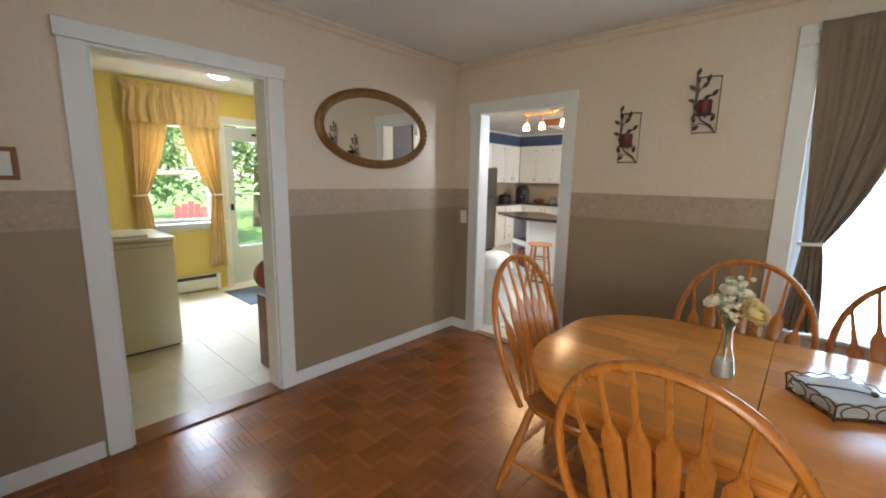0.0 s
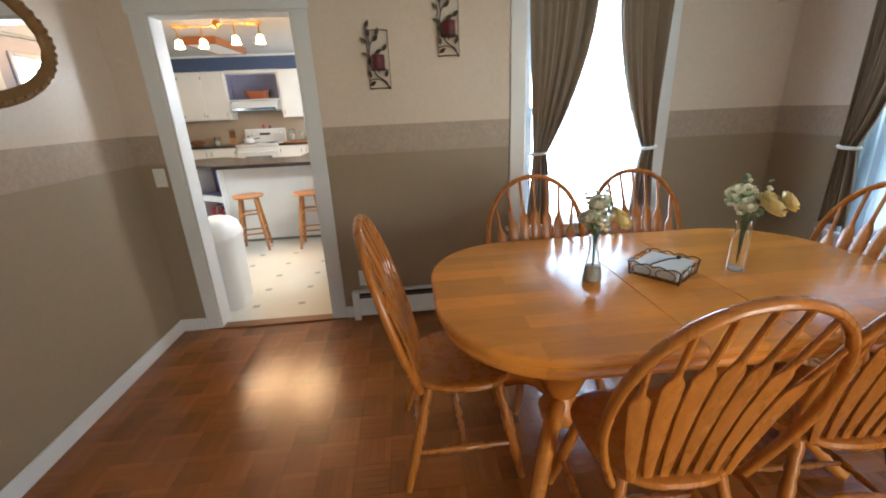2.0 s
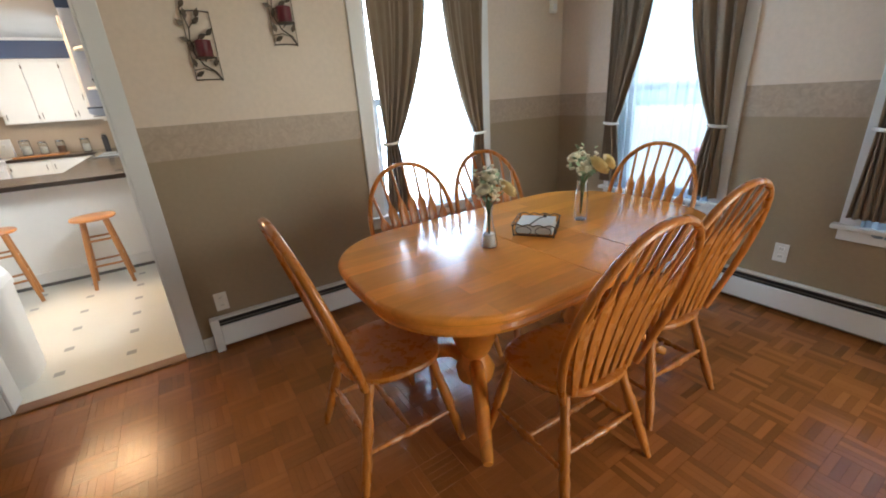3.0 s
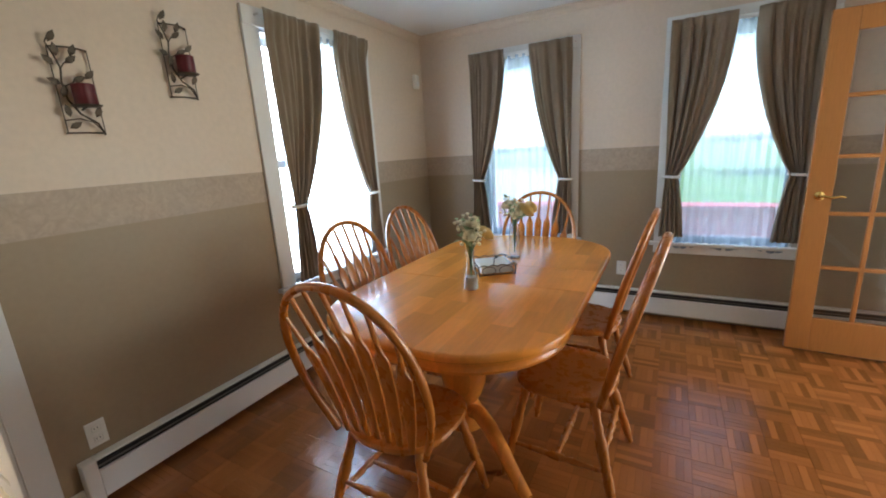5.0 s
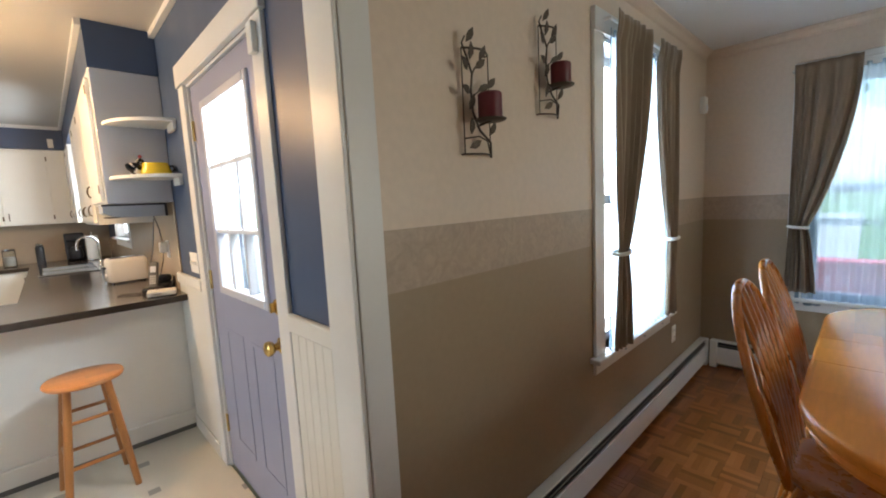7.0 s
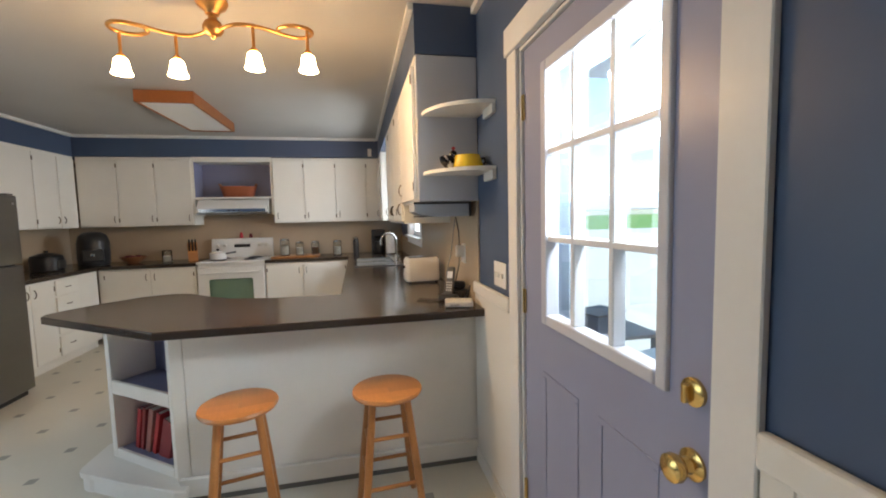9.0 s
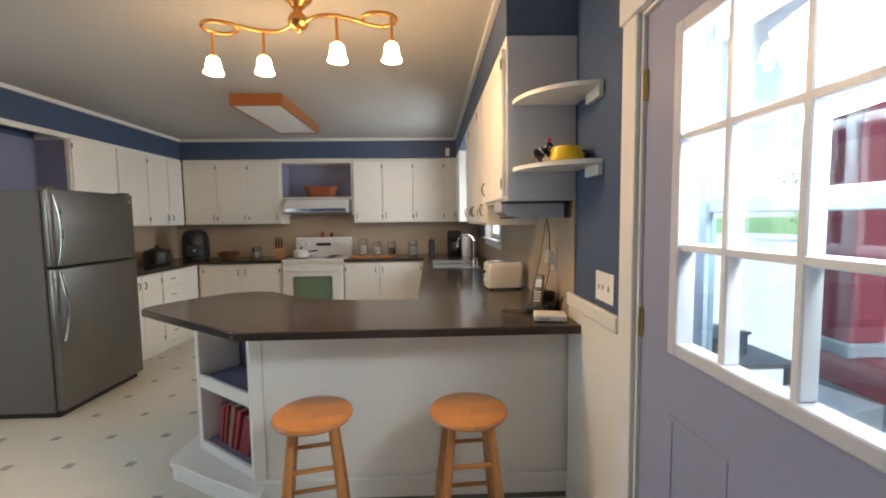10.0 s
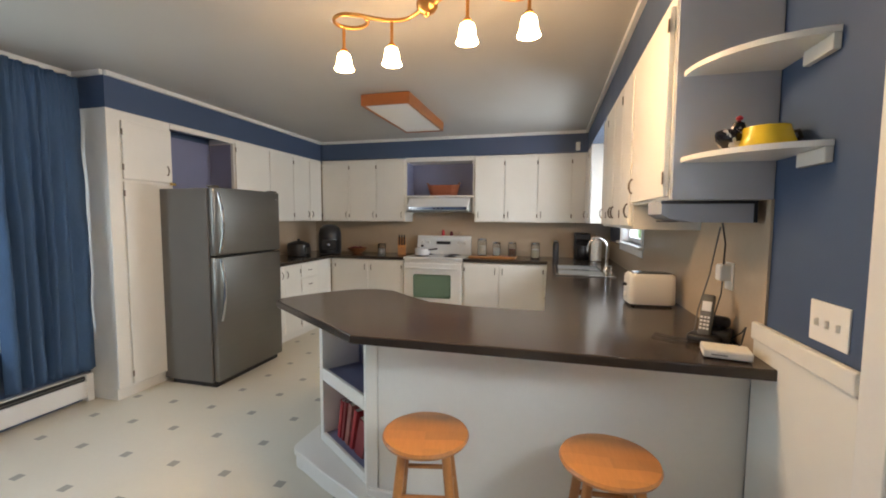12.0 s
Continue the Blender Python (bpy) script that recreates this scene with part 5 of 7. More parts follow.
for i, (z, s) in enumerate(((1.938, 1.0), (1.633, 1.0))):
    t = thing("corner_shelf", "white quarter-round corner shelf on the cabinet end", "shelf", "corner shelves", at=pose(KE - 0.002, 5.505, z))
    pts = [(0, 0)] + [(-0.30 * math.cos(a), -0.30 * math.sin(a)) for a in [radians(90 * k / 16) for k in range(17)]]
    part("board", prism(pts, 0.0, 0.018), M_CAB, t)
    part("bracket", rbox(-0.02, 0.0, -0.30, -0.16, -0.045, -0.001, 0.002, 1), M_CAB, t)

# splash behind the sink run
structure("backsplash_east", boxes((KE - 0.010, KE - 0.001, 5.50, 7.47, TOP, 1.50), (KE - 0.010, KE - 0.001, 7.47, KN - 0.002, TOP, 1.16)), M_SPLASH, "tan tiled backsplash over the worktop", "backsplash")


structure("backsplash_west", boxes((KW + 0.001, KW + 0.010, 7.44, KN - 0.002, TOP, UZ0)), M_SPLASH, "tan backsplash over the side worktop", "backsplash")


def stool(x, y, rz):
    t = thing("bar_stool", "round pine bar stool with rungs at the peninsula", "stool", "bar stools", at=pose(x, y, 0, 0, 0, rz))
    part("seat", lathe([(0.14, 0.592), (0.160, 0.597), (0.165, 0.608), (0.160, 0.618), (0.13, 0.622), (0.02, 0.618)], 40), M_STOOL, t, smooth=True)
    for k in range(4):
        a = radians(45 + 90 * k)
        c, s = math.cos(a), math.sin(a)
        part("leg", tube([(0.195 * c, 0.195 * s, 0.0), (0.16 * c, 0.16 * s, 0.25), (0.11 * c, 0.11 * s, 0.594)], [0.0145, 0.0185, 0.0165], 12), M_STOOL, t, smooth=True)
    for z, off in ((0.20, 0), (0.24, 1), (0.42, 0), (0.385, 1)):
        r = 0.195 - 0.145 * z
        for k in (0, 2):
            a0, a1 = radians(45 + 90 * (k + off)), radians(135 + 90 * (k + off))
            part("rung", tube([(r * math.cos(a0), r * math.sin(a0), z), (r * math.cos(a1), r * math.sin(a1), z)], 0.0095, 8), M_STOOL, t, smooth=True)
    return t


stool(-2.61, 5.265, 12)
stool(-1.957, 5.262, 4)


def chandelier():
    """Serpentine ceiling fixture: a level S-shaped bar with scrolled ends and four lit bell glasses."""
    t = thing("ceiling_light", "aged gold scrolled ceiling light with four lit frosted bells", "lamp", at=pose(-2.712, 5.605, 0))
    part("canopy", lathe([(0.012, 2.412), (0.030, 2.418), (0.036, 2.435), (0.062, 2.452), (0.074, 2.475), (0.068, KCEIL - 0.001)], 24), M_COPPER, t, smooth=True)
    part("hub", lathe([(0.004, 2.303), (0.010, 2.310), (0.014, 2.318), (0.034, 2.326), (0.046, 2.345), (0.047, 2.362), (0.036, 2.385), (0.020, 2.395), (0.018, 2.412)], 22), M_COPPER, t, "ribbed gold ball", smooth=True)
    zc = 2.347
    plan = [(0.03, 0.012), (0.075, 0.052), (0.13, 0.080), (0.195, 0.076), (0.265, 0.040), (0.325, -0.005), (0.380, -0.030), (0.425, -0.022), (0.455, 0.008), (0.463, 0.048), (0.445, 0.082), (0.405, 0.104), (0.360, 0.102), (0.322, 0.080), (0.304, 0.048), (0.312, 0.022)]
    fine = []
    for a, b, c, d in zip([plan[0]] + plan, plan, plan[1:], plan[2:] + [plan[-1]]):
        for k in range(3):
            q = k / 3
            fine.append(tuple(0.5 * (2 * b[n] + (c[n] - a[n]) * q + (2 * a[n] - 5 * b[n] + 4 * c[n] - d[n]) * q * q + (3 * b[n] - a[n] - 3 * c[n] + d[n]) * q ** 3) for n in (0, 1)))
    for s in (-1, 1):
        pts = [(s * x, -s * y, zc) for x, y in fine]
        part("arm", tube(pts, [0.0095] * (len(pts) - 2) + [0.011, 0.008], 10), M_COPPER, t, smooth=True)
        for x, y in ((0.195, 0.076), (0.443, 0.080)):
            x, y = s * x, -s * y
            part("drop", tube([(x, y, zc), (x, y, 2.236)], 0.0075, 8), M_COPPER, t, smooth=True)
            part("socket_cap", moved(lathe([(0.012, 2.222), (0.019, 2.228), (0.016, 2.240), (0.009, 2.246)], 14), pose(x, y, 0)), M_COPPER, t, smooth=True)
            part("shade", moved(lathe([(0.016, 2.224), (0.028, 2.217), (0.033, 2.198), (0.036, 2.170), (0.046, 2.147), (0.043, 2.147), (0.033, 2.170), (0.029, 2.198), (0.016, 2.212)][::-1], 24), pose(x, y, 0)), M_BULB, t, "lit frosted glass bell", smooth=True)
            lamp = new("bulb", bpy.data.lights.new("bulb", "POINT"))
            lamp.data.energy, lamp.data.color, lamp.data.shadow_soft_size = 3.0, (1.0, 0.60, 0.29), 0.02
            lamp.parent = t
            lamp.location = (x, y, 2.115)


chandelier()

M_LAMPWOOD = mat("stained_lamp_wood", (0.30, 0.105, 0.03), rough=0.4, vary=0.12, scale=8, grain=0.12)
t = thing("fluorescent_light", "wood-framed fluorescent ceiling light, switched off", "lamp", at=pose(-3.565, 7.75, 0))
for d in ((-0.222, 0.222, -0.58, -0.558, 2.40, KCEIL - 0.001), (-0.222, 0.222, 0.558, 0.58, 2.40, KCEIL - 0.001), (-0.222, -0.20, -0.558, 0.558, 2.40, KCEIL - 0.001), (0.20, 0.222, -0.558, 0.558, 2.40, KCEIL - 0.001)):
    part("wood_side", rbox(*d, 0.003, 1), M_LAMPWOOD, t, "orange-stained wood side")
part("diffuser", boxes((-0.199, 0.199, -0.557, 0.557, 2.408, 2.416)), M_PLASTIC, t, "white prismatic diffuser")


def outer_door():
    """Half-glazed steel door, closed; it faces -x."""
    t = tagged(thing("door_1", "lavender half-glazed outer door with nine panes, closed", "door", at=pose(KE + 0.012, 4.925 - 0.016, 0.008, 0, 0, -90)), kind="structure")
    w, h, th = 0.908, 2.045, 0.044
    gx0, gx1, gz0, gz1 = 0.175, 0.780, 1.019, 1.932
    for d in ((0, gx0, 0, th, 0, h), (gx1, w, 0, th, 0, h), (gx0, gx1, 0, th, 0, gz0), (gx0, gx1, 0, th, gz1, h)):
        part("slab", boxes(d), M_BDOOR, t)
    for d in ((gx0 - 0.01, gx0 + 0.03, -0.012, th, gz0 - 0.01, gz1 + 0.01), (gx1 - 0.024, gx1 + 0.01, -0.012, th, gz0 - 0.01, gz1 + 0.01), (gx0 + 0.03, gx1 - 0.03, -0.012, th, gz0 - 0.01, gz0 + 0.03), (gx0 + 0.03, gx1 - 0.03, -0.012, th, gz1 - 0.03, gz1 + 0.01)):
        part("lite_frame", rbox(*d, 0.006, 2), M_LITE, t)
    for i in (1, 2):
        x = gx0 + (gx1 - gx0) * i / 3
        part("muntin", rbox(x - 0.011, x + 0.011, -0.006, th - 0.006, gz0 + 0.03, gz1 - 0.03, 0.004, 1), M_SASH, t)
        z = gz0 + (gz1 - gz0) * i / 3
        part("muntin", rbox(gx0 + 0.03, gx1 - 0.03, -0.005, th - 0.007, z - 0.011, z + 0.011, 0.004, 1), M_SASH, t)
    for i in range(3):
        for j in range(3):
            x0, x1 = gx0 + (gx1 - gx0) * i / 3, gx0 + (gx1 - gx0) * (i + 1) / 3
            z0, z1 = gz0 + (gz1 - gz0) * j / 3, gz0 + (gz1 - gz0) * (j + 1) / 3
            g = part("pane", boxes((x0 + 0.008, x1 - 0.008, 0.02, 0.024, z0 + 0.008, z1 - 0.008)), M_GLASS, t)
            g.visible_shadow = False
    for x0, x1 in ((0.165, 0.41), (0.52, 0.765)):
        for d in ((x0, x1, -0.003, 0.0, 0.20, 0.225), (x0, x1, -0.003, 0.0, 0.805, 0.825), (x0, x0 + 0.02, -0.003, 0.0, 0.225, 0.805), (x1 - 0.02, x1, -0.003, 0.0, 0.225, 0.805)):
            part("panel_mould", rbox(*d, 0.0013, 1), M_BDOOR, t)
    k = part("knob_rose", moved(lathe([(0.033, 0), (0.033, 0.006), (0.018, 0.014), (0.012, 0.03)], 22), pose(w - 0.048, 0.0, 0.885, 90, 0, 0)), M_BRASS, t, smooth=True)
    part("knob", moved(lathe([(0.012, 0.028), (0.024, 0.034), (0.030, 0.046), (0.028, 0.058), (0.016, 0.066)], 22), pose(w - 0.048, 0.0, 0.885, 90, 0, 0)), M_BRASS, k, "polished brass knob", smooth=True)
    k = part("deadbolt", moved(lathe([(0.03, 0), (0.03, 0.008), (0.02, 0.014)], 22), pose(w - 0.048, 0.0, 1.04, 90, 0, 0)), M_BRASS, t, "polished brass deadbolt", smooth=True)
    part("thumb_turn", rbox(w - 0.054, w - 0.042, -0.032, -0.012, 1.02, 1.06, 0.004, 2), M_BRASS, k)
    for z in (0.25, 1.06, 1.83):
        part("hinge", rbox(-0.014, 0.012, -0.012, 0.0, z - 0.05, z + 0.05, 0.003, 1), M_BRASS, t, "dull brass hinge")


outer_door()
t = thing("door_contact", "small white alarm contact on the door casing", "sensor", at=pose(KE - 0.019, 3.938, 1.99, 0, 0, -90))
part("case", rbox(-0.022, 0.022, -0.022, 0.0, -0.05, 0.05, 0.005, 2), M_PLASTIC, t)


def hanging_curtain(name, label, axis, plane, out, lo, hi, top, bottom, material, folds, amp=0.03, seed=1, pinch=0.0, group="kitchen curtains", head=0.0):
    bm = bmesh.new()
    rnd = random.Random(seed)
    nu, nv = folds * 12, 30
    ph = [rnd.uniform(0, 6.28) for _ in range(5)]
    grid = []
    for j in range(nv + 1):
        k = j / nv
        z = top + (bottom - top) * k
        row = []
        for i in range(nu + 1):
            u = i / nu
            a = amp * (0.35 + 0.65 * min(1, k * 3))
            fold = math.sin(2 * math.pi * folds * u + ph[0] + 0.9 * math.sin(4 * u + 2.0 * k + ph[1])) + 0.35 * math.sin(2 * math.pi * folds * 2.3 * u + ph[2] + 2 * k)
            c = lo + (hi - lo) * (u + 0.012 * math.sin(7 * u + 6 * k + ph[3]))
            v = plane + out * (0.01 + a * (1.35 + fold))
            row.append(bm.verts.new((c, v, z + head * (k < 0.001) * math.sin(30 * u)) if axis == "x" else (v, c, z)))
        grid.append(row)
    for a, b in zip(grid, grid[1:]):
        for i in range(nu):
            bm.faces.new((a[i], a[i + 1], b[i + 1], b[i]))
    t = single(name, bm, material, label, "curtain", group, smooth=True)
    m = t.modifiers.new("thickness", "SOLIDIFY")
    m.thickness = 0.003
    return t


def gathered_curtain(plane, lo, hi, rod_z, bottom, material, label, seed):
    """Loose cloth shirred on a rod along y: a ruffled header, soft uneven folds that widen and merge below."""
    rnd = random.Random(seed)
    knots = [0.0]
    while knots[-1] < 1.0:
        knots.append(knots[-1] + rnd.uniform(0.10, 0.24))
    knots = [k / knots[-1] for k in knots]
    deep = [rnd.uniform(0.45, 1.0) for _ in knots]
    drift = [rnd.uniform(-0.06, 0.06) for _ in knots]
    bm = bmesh.new()
    nu, nv = 110, 40
    grid = []
    for j in range(nv + 1):
        k = j / nv
        z = rod_z + 0.045 + (bottom - rod_z - 0.045) * k
        row = []
        for i in range(nu + 1):
            u = i / nu
            n = 0
            while n < len(knots) - 2 and u > knots[n + 1] + drift[n + 1] * k * (0 < n + 1 < len(knots) - 1):
                n += 1
            a0 = knots[n] + drift[n] * k * (0 < n)
            a1 = knots[n + 1] + drift[n + 1] * k * (n + 1 < len(knots) - 1)
            s = min(1.0, max(0.0, (u - a0) / (a1 - a0)))
            large = deep[n] * math.sin(math.pi * s) ** 1.4 * min(1.0, 0.25 + 1.5 * k)
            fine = 0.10 * math.sin(120 * u + 3 * k) * max(0.0, 1 - 5 * k) + 0.07 * math.sin(17 * u + 11 * k + seed) + 0.05 * math.sin(29 * u - 23 * k) + 0.04 * math.sin(8 * u + 37 * k)
            waist = -0.014 * math.exp(-((z - rod_z) / 0.02) ** 2)
            flare = (u - 0.5) * 0.05 * math.sin(2.2 * k)
            row.append(bm.verts.new((plane + waist + 0.075 * (large + fine), lo + (hi - lo) * (u + flare), z + 0.006 * math.sin(40 * u) * (k < 0.01) + 0.008 * math.sin(5 * u) * k)))
        grid.append(row)
    for a, b in zip(grid, grid[1:]):
        for i in range(nu):
            bm.faces.new((a[i], a[i + 1], b[i + 1], b[i]))
    t = single("curtain", bm, material, label, "curtain", "kitchen curtains", smooth=True)
    m = t.modifiers.new("thickness", "SOLIDIFY")
    m.thickness = 0.002
    return t


gathered_curtain(KW + 0.085, 5.62, 6.15, 2.40, 0.27, M_BLUECURT, "denim blue kitchen curtain hanging over the heater", 4)
curtain_rod("y", KW, 1, 4.3, 6.14, 2.40)

# ---- on the dining table ----
M_PETAL = mat("cream_petals", (0.88, 0.70, 0.33), rough=0.6, vary=0.12, scale=40, each=0.12)
M_IVORY = mat("ivory_petals", (0.86, 0.80, 0.61), rough=0.6, vary=0.12, scale=40, each=0.1)
M_LEAF = mat("sage_leaves", (0.30, 0.40, 0.24), rough=0.6, vary=0.2, scale=30, each=0.25)
M_STEM = mat("green_stems", (0.10, 0.17, 0.06), rough=0.6)
M_SAND = mat("white_sand", (0.70, 0.66, 0.58), rough=0.9, vary=0.1, grain=0.2, grain_scale=300, bump=0.4, bump_scale=300)
M_CLEAR = glass_mat("clear_glass", (0.97, 0.99, 0.98))
M_PAPER = mat("paper_napkins", (0.78, 0.76, 0.72), rough=0.85, vary=0.06, scale=30)


def petal_ball(r, n, rnd):
    """A rose head: shells of cupped petals that open outwards round a bud; z points out of the flower."""
    bm = bmesh.new()
    for ring, (count, rad, top, flare) in enumerate(((3, 0.34, 150, 0.0), (4, 0.52, 138, 0.06), (5, 0.72, 120, 0.14), (6, 0.90, 100, 0.24), (6, 1.0, 82, 0.30))):
        for k in range(count):
            a0 = 2 * math.pi * k / count + ring * 0.7 + rnd.uniform(-0.2, 0.2)
            half = math.pi / count * 1.35
            g = []
            for i in range(6):
                u = i / 5 * 2 - 1
                row = []
                for j in range(5):
                    v = j / 4
                    polar = radians(12 + (top - 12) * v * (1 - 0.14 * u * u))
                    d = rad * r * (1 + flare * v * v + 0.05 * u * u * v)
                    a = a0 + u * half * (0.35 + 0.65 * math.sin(math.pi * min(1.0, 0.25 + 0.75 * v) * 0.62))
                    row.append(bm.verts.new((d * math.sin(polar) * math.cos(a), d * math.sin(polar) * math.sin(a), -d * math.cos(polar) * 0.85)))
                g.append(row)
            for i in range(5):
                for j in range(4):
                    bm.faces.new((g[i][j], g[i + 1][j], g[i + 1][j + 1], g[i][j + 1]))
    return bm


def leaf_blade(length, width):
    bm = bmesh.new()
    mid = [bm.verts.new((0, 0.0, 0)), bm.verts.new((length * 0.35, 0, 0.05 * length)), bm.verts.new((length * 0.7, 0, 0.03 * length)), bm.verts.new((length, 0, -0.08 * length))]
    for s in (-1, 1):
        e = [bm.verts.new((length * 0.3, s * width, 0.09 * length)), bm.verts.new((length * 0.68, s * width * 0.85, 0.06 * length))]
        for f in ((mid[0], mid[1], e[0]), (mid[1], mid[2], e[1], e[0]), (mid[2], mid[3], e[1])):
            bm.faces.new(f if s > 0 else f[::-1])
    return bm


def bouquet(name_seed, x, y, h_vase, profile, roses, sprigs, label, fill):
    rnd = random.Random(name_seed)
    t = thing("flower_vase", label, "vase", "vases on the table", at=pose(x, y, 0.770))
    wall = [(r, z) for r, z in profile]
    inner = [(max(r - 0.003, 0.003), max(z, 0.006)) for r, z in reversed(profile)]
    part("glass_body", lathe(wall + inner, 24), M_CLEAR, t, "clear glass", smooth=True)
    if fill:
        part("sand_filling", lathe([(profile[0][0] * 0.85, 0.008)] + [(r - 0.005, z) for r, z in profile[1:] if z <= fill], 20), M_SAND, t, "white sand filling", smooth=True)
    top = h_vase
    for (dx, dy, dz, r, m) in roses:
        part("stem", tube([(0, 0, 0.03), (dx * 0.1, dy * 0.1, top), (dx * 0.7, dy * 0.7, dz - 0.02), (dx, dy, dz - r * 0.5)], 0.0022, 5), M_STEM, t)
        tilt = Vector((dx, dy, 0.085)).to_track_quat("Z", "Y").to_matrix().to_4x4()
        part("rose", moved(petal_ball(r, 20, rnd), Matrix.Translation((dx, dy, dz)) @ tilt), m, t, smooth=True)
    for i in range(sprigs):
        a, rr = rnd.uniform(0, 6.28), rnd.uniform(0.01, 0.056)
        tip = Vector((rr * math.cos(a), rr * math.sin(a), top + rnd.uniform(0.05, 0.155)))
        part("sprig", tube([(0, 0, top - 0.05), tip * 0.5 + Vector((0, 0, top * 0.5)), tip], 0.0012, 4), M_STEM, t)
        for k in range(5):
            p = tip + Vector((rnd.gauss(0, 0.011), rnd.gauss(0, 0.011), rnd.gauss(0, 0.011)))
            kind = rnd.random()
            if kind < 0.36:
                part("leaf", moved(leaf_blade(rnd.uniform(0.025, 0.042), 0.010), pose(*p, rnd.uniform(-60, 60), rnd.uniform(-60, 40), rnd.uniform(0, 360))), M_LEAF, t)
            else:
                part("blossom", moved(lathe([(0.002, -0.007), (0.008, -0.002), (0.0095, 0.004), (0.003, 0.008)], 7), pose(*p)), M_IVORY, t, smooth=True)


bouquet(5, -0.156, 2.058, 0.185, [(0.030, 0.0), (0.036, 0.004), (0.036, 0.02), (0.030, 0.06), (0.021, 0.10), (0.0165, 0.135), (0.0165, 0.165), (0.021, 0.185)],
        [(0.074, -0.055, 0.262, 0.036, M_PETAL), (-0.005, -0.02, 0.318, 0.028, M_IVORY), (0.03, 0.045, 0.295, 0.027, M_IVORY), (-0.052, -0.03, 0.270, 0.026, M_IVORY)], 24, "clear bottle vase with cream roses on the dining table", 0.075)
bouquet(9, 0.436, 2.05, 0.20, [(0.027, 0.0), (0.031, 0.004), (0.031, 0.135), (0.027, 0.155), (0.026, 0.19), (0.029, 0.20)],
        [(0.055, -0.06, 0.285, 0.046, M_PETAL), (-0.045, 0.025, 0.325, 0.030, M_IVORY), (-0.025, -0.03, 0.275, 0.026, M_IVORY), (0.105, -0.075, 0.292, 0.034, M_PETAL)], 20, "straight clear glass vase with cream and yellow roses", 0.10)


def napkin_basket():
    t = thing("napkin_basket", "dark wire basket holding folded paper napkins", "basket", at=pose(0.145, 2.07, 0.770, 0, 0, 36))
    h, s = 0.052, 0.092
    part("base_wire", tube([(-s, -s, 0.006), (s, -s, 0.006), (s, s, 0.006), (-s, s, 0.006), (-s, -s, 0.006)], 0.0024, 6), M_IRON, t)
    for k in range(4):
        m = pose(0, 0, 0, 0, 0, 90 * k)
        wave = [(-s - 0.006 + (2 * s + 0.012) * i / 32, -s - 0.008, h + 0.008 * abs(math.sin(i / 32 * math.pi * 4))) for i in range(33)]
        part("rim_wire", moved(tube(wave, 0.0024, 6), m), M_IRON, t)
        part("corner_post", moved(tube([(-s, -s, 0.0), (-s - 0.004, -s - 0.005, h)], 0.0028, 6), m), M_IRON, t)
        for c in (-0.045, 0.045):
            lp = [(c + 0.036 * math.cos(a), -s - 0.005, 0.029 + 0.021 * math.sin(a)) for a in [i * math.pi / 8 for i in range(17)]]
            part("scroll_wire", moved(tube(lp, 0.0018, 5), m), M_IRON, t)
    for i in (-1, 0, 1):
        part("base_wire", tube([(-s, i * 0.045, 0.006), (s, i * 0.045, 0.006)], 0.0018, 5), M_IRON, t)
    part("weight_arm", tube([(-s, 0.02, h + 0.004), (-0.03, 0.0, 0.060), (0.02, -0.01, 0.058), (0.05, -0.03, 0.058)], 0.0028, 6), M_IRON, t)
    part("weight_ball", moved(lathe([(0.002, -0.009), (0.008, -0.005), (0.0095, 0.0), (0.008, 0.005), (0.002, 0.009)], 12), pose(0.055, -0.032, 0.060)), M_IRON, t, smooth=True)
    nap = thing("paper_napkins", "stack of white paper napkins in the wire basket", "napkins", at=pose(0.145, 2.07, 0.770, 0, 0, 36))
    for i in range(6):
        j = random.uniform(-0.003, 0.003)
        part("napkin", rbox(-0.083 + j, 0.083 + j, -0.083 - j, 0.083 - j, 0.010 + i * 0.0072, 0.0165 + i * 0.0072, 0.003, 2), M_PAPER, nap)


napkin_basket()

# ---- kitchen, small things ----
def swing_bin():
    t = thing("trash_can", "white plastic swing-lid trash can by the doorway", "trash can", at=pose(-2.338, 3.815, 0, 0, 0, 90))
    rows = []
    for k, z in ((0.86, 0.0), (0.88, 0.012), (0.93, 0.30), (0.985, 0.54), (1.0, 0.555)):
        rows.append((rounded_rect(0, 0, 0.21 * k, 0.148 * k, 0.135 * k, 8), z))
    part("bin_body", stack(rows), M_PLASTIC, t, smooth=True)
    part("rim", stack([(rounded_rect(0, 0, 0.216, 0.153, 0.14, 8), 0.555), (rounded_rect(0, 0, 0.216, 0.153, 0.14, 8), 0.58)]), M_PLASTIC, t, smooth=True)
    rows = [(rounded_rect(0, 0, 0.212 * k, 0.150 * k, 0.135 * k, 8), z) for k, z in ((1.0, 0.58), (0.97, 0.615), (0.86, 0.665), (0.66, 0.70), (0.35, 0.72), (0.1, 0.725))]
    part("dome_lid", stack(rows), M_PLASTIC, t, "domed swing lid", smooth=True)


swing_bin()


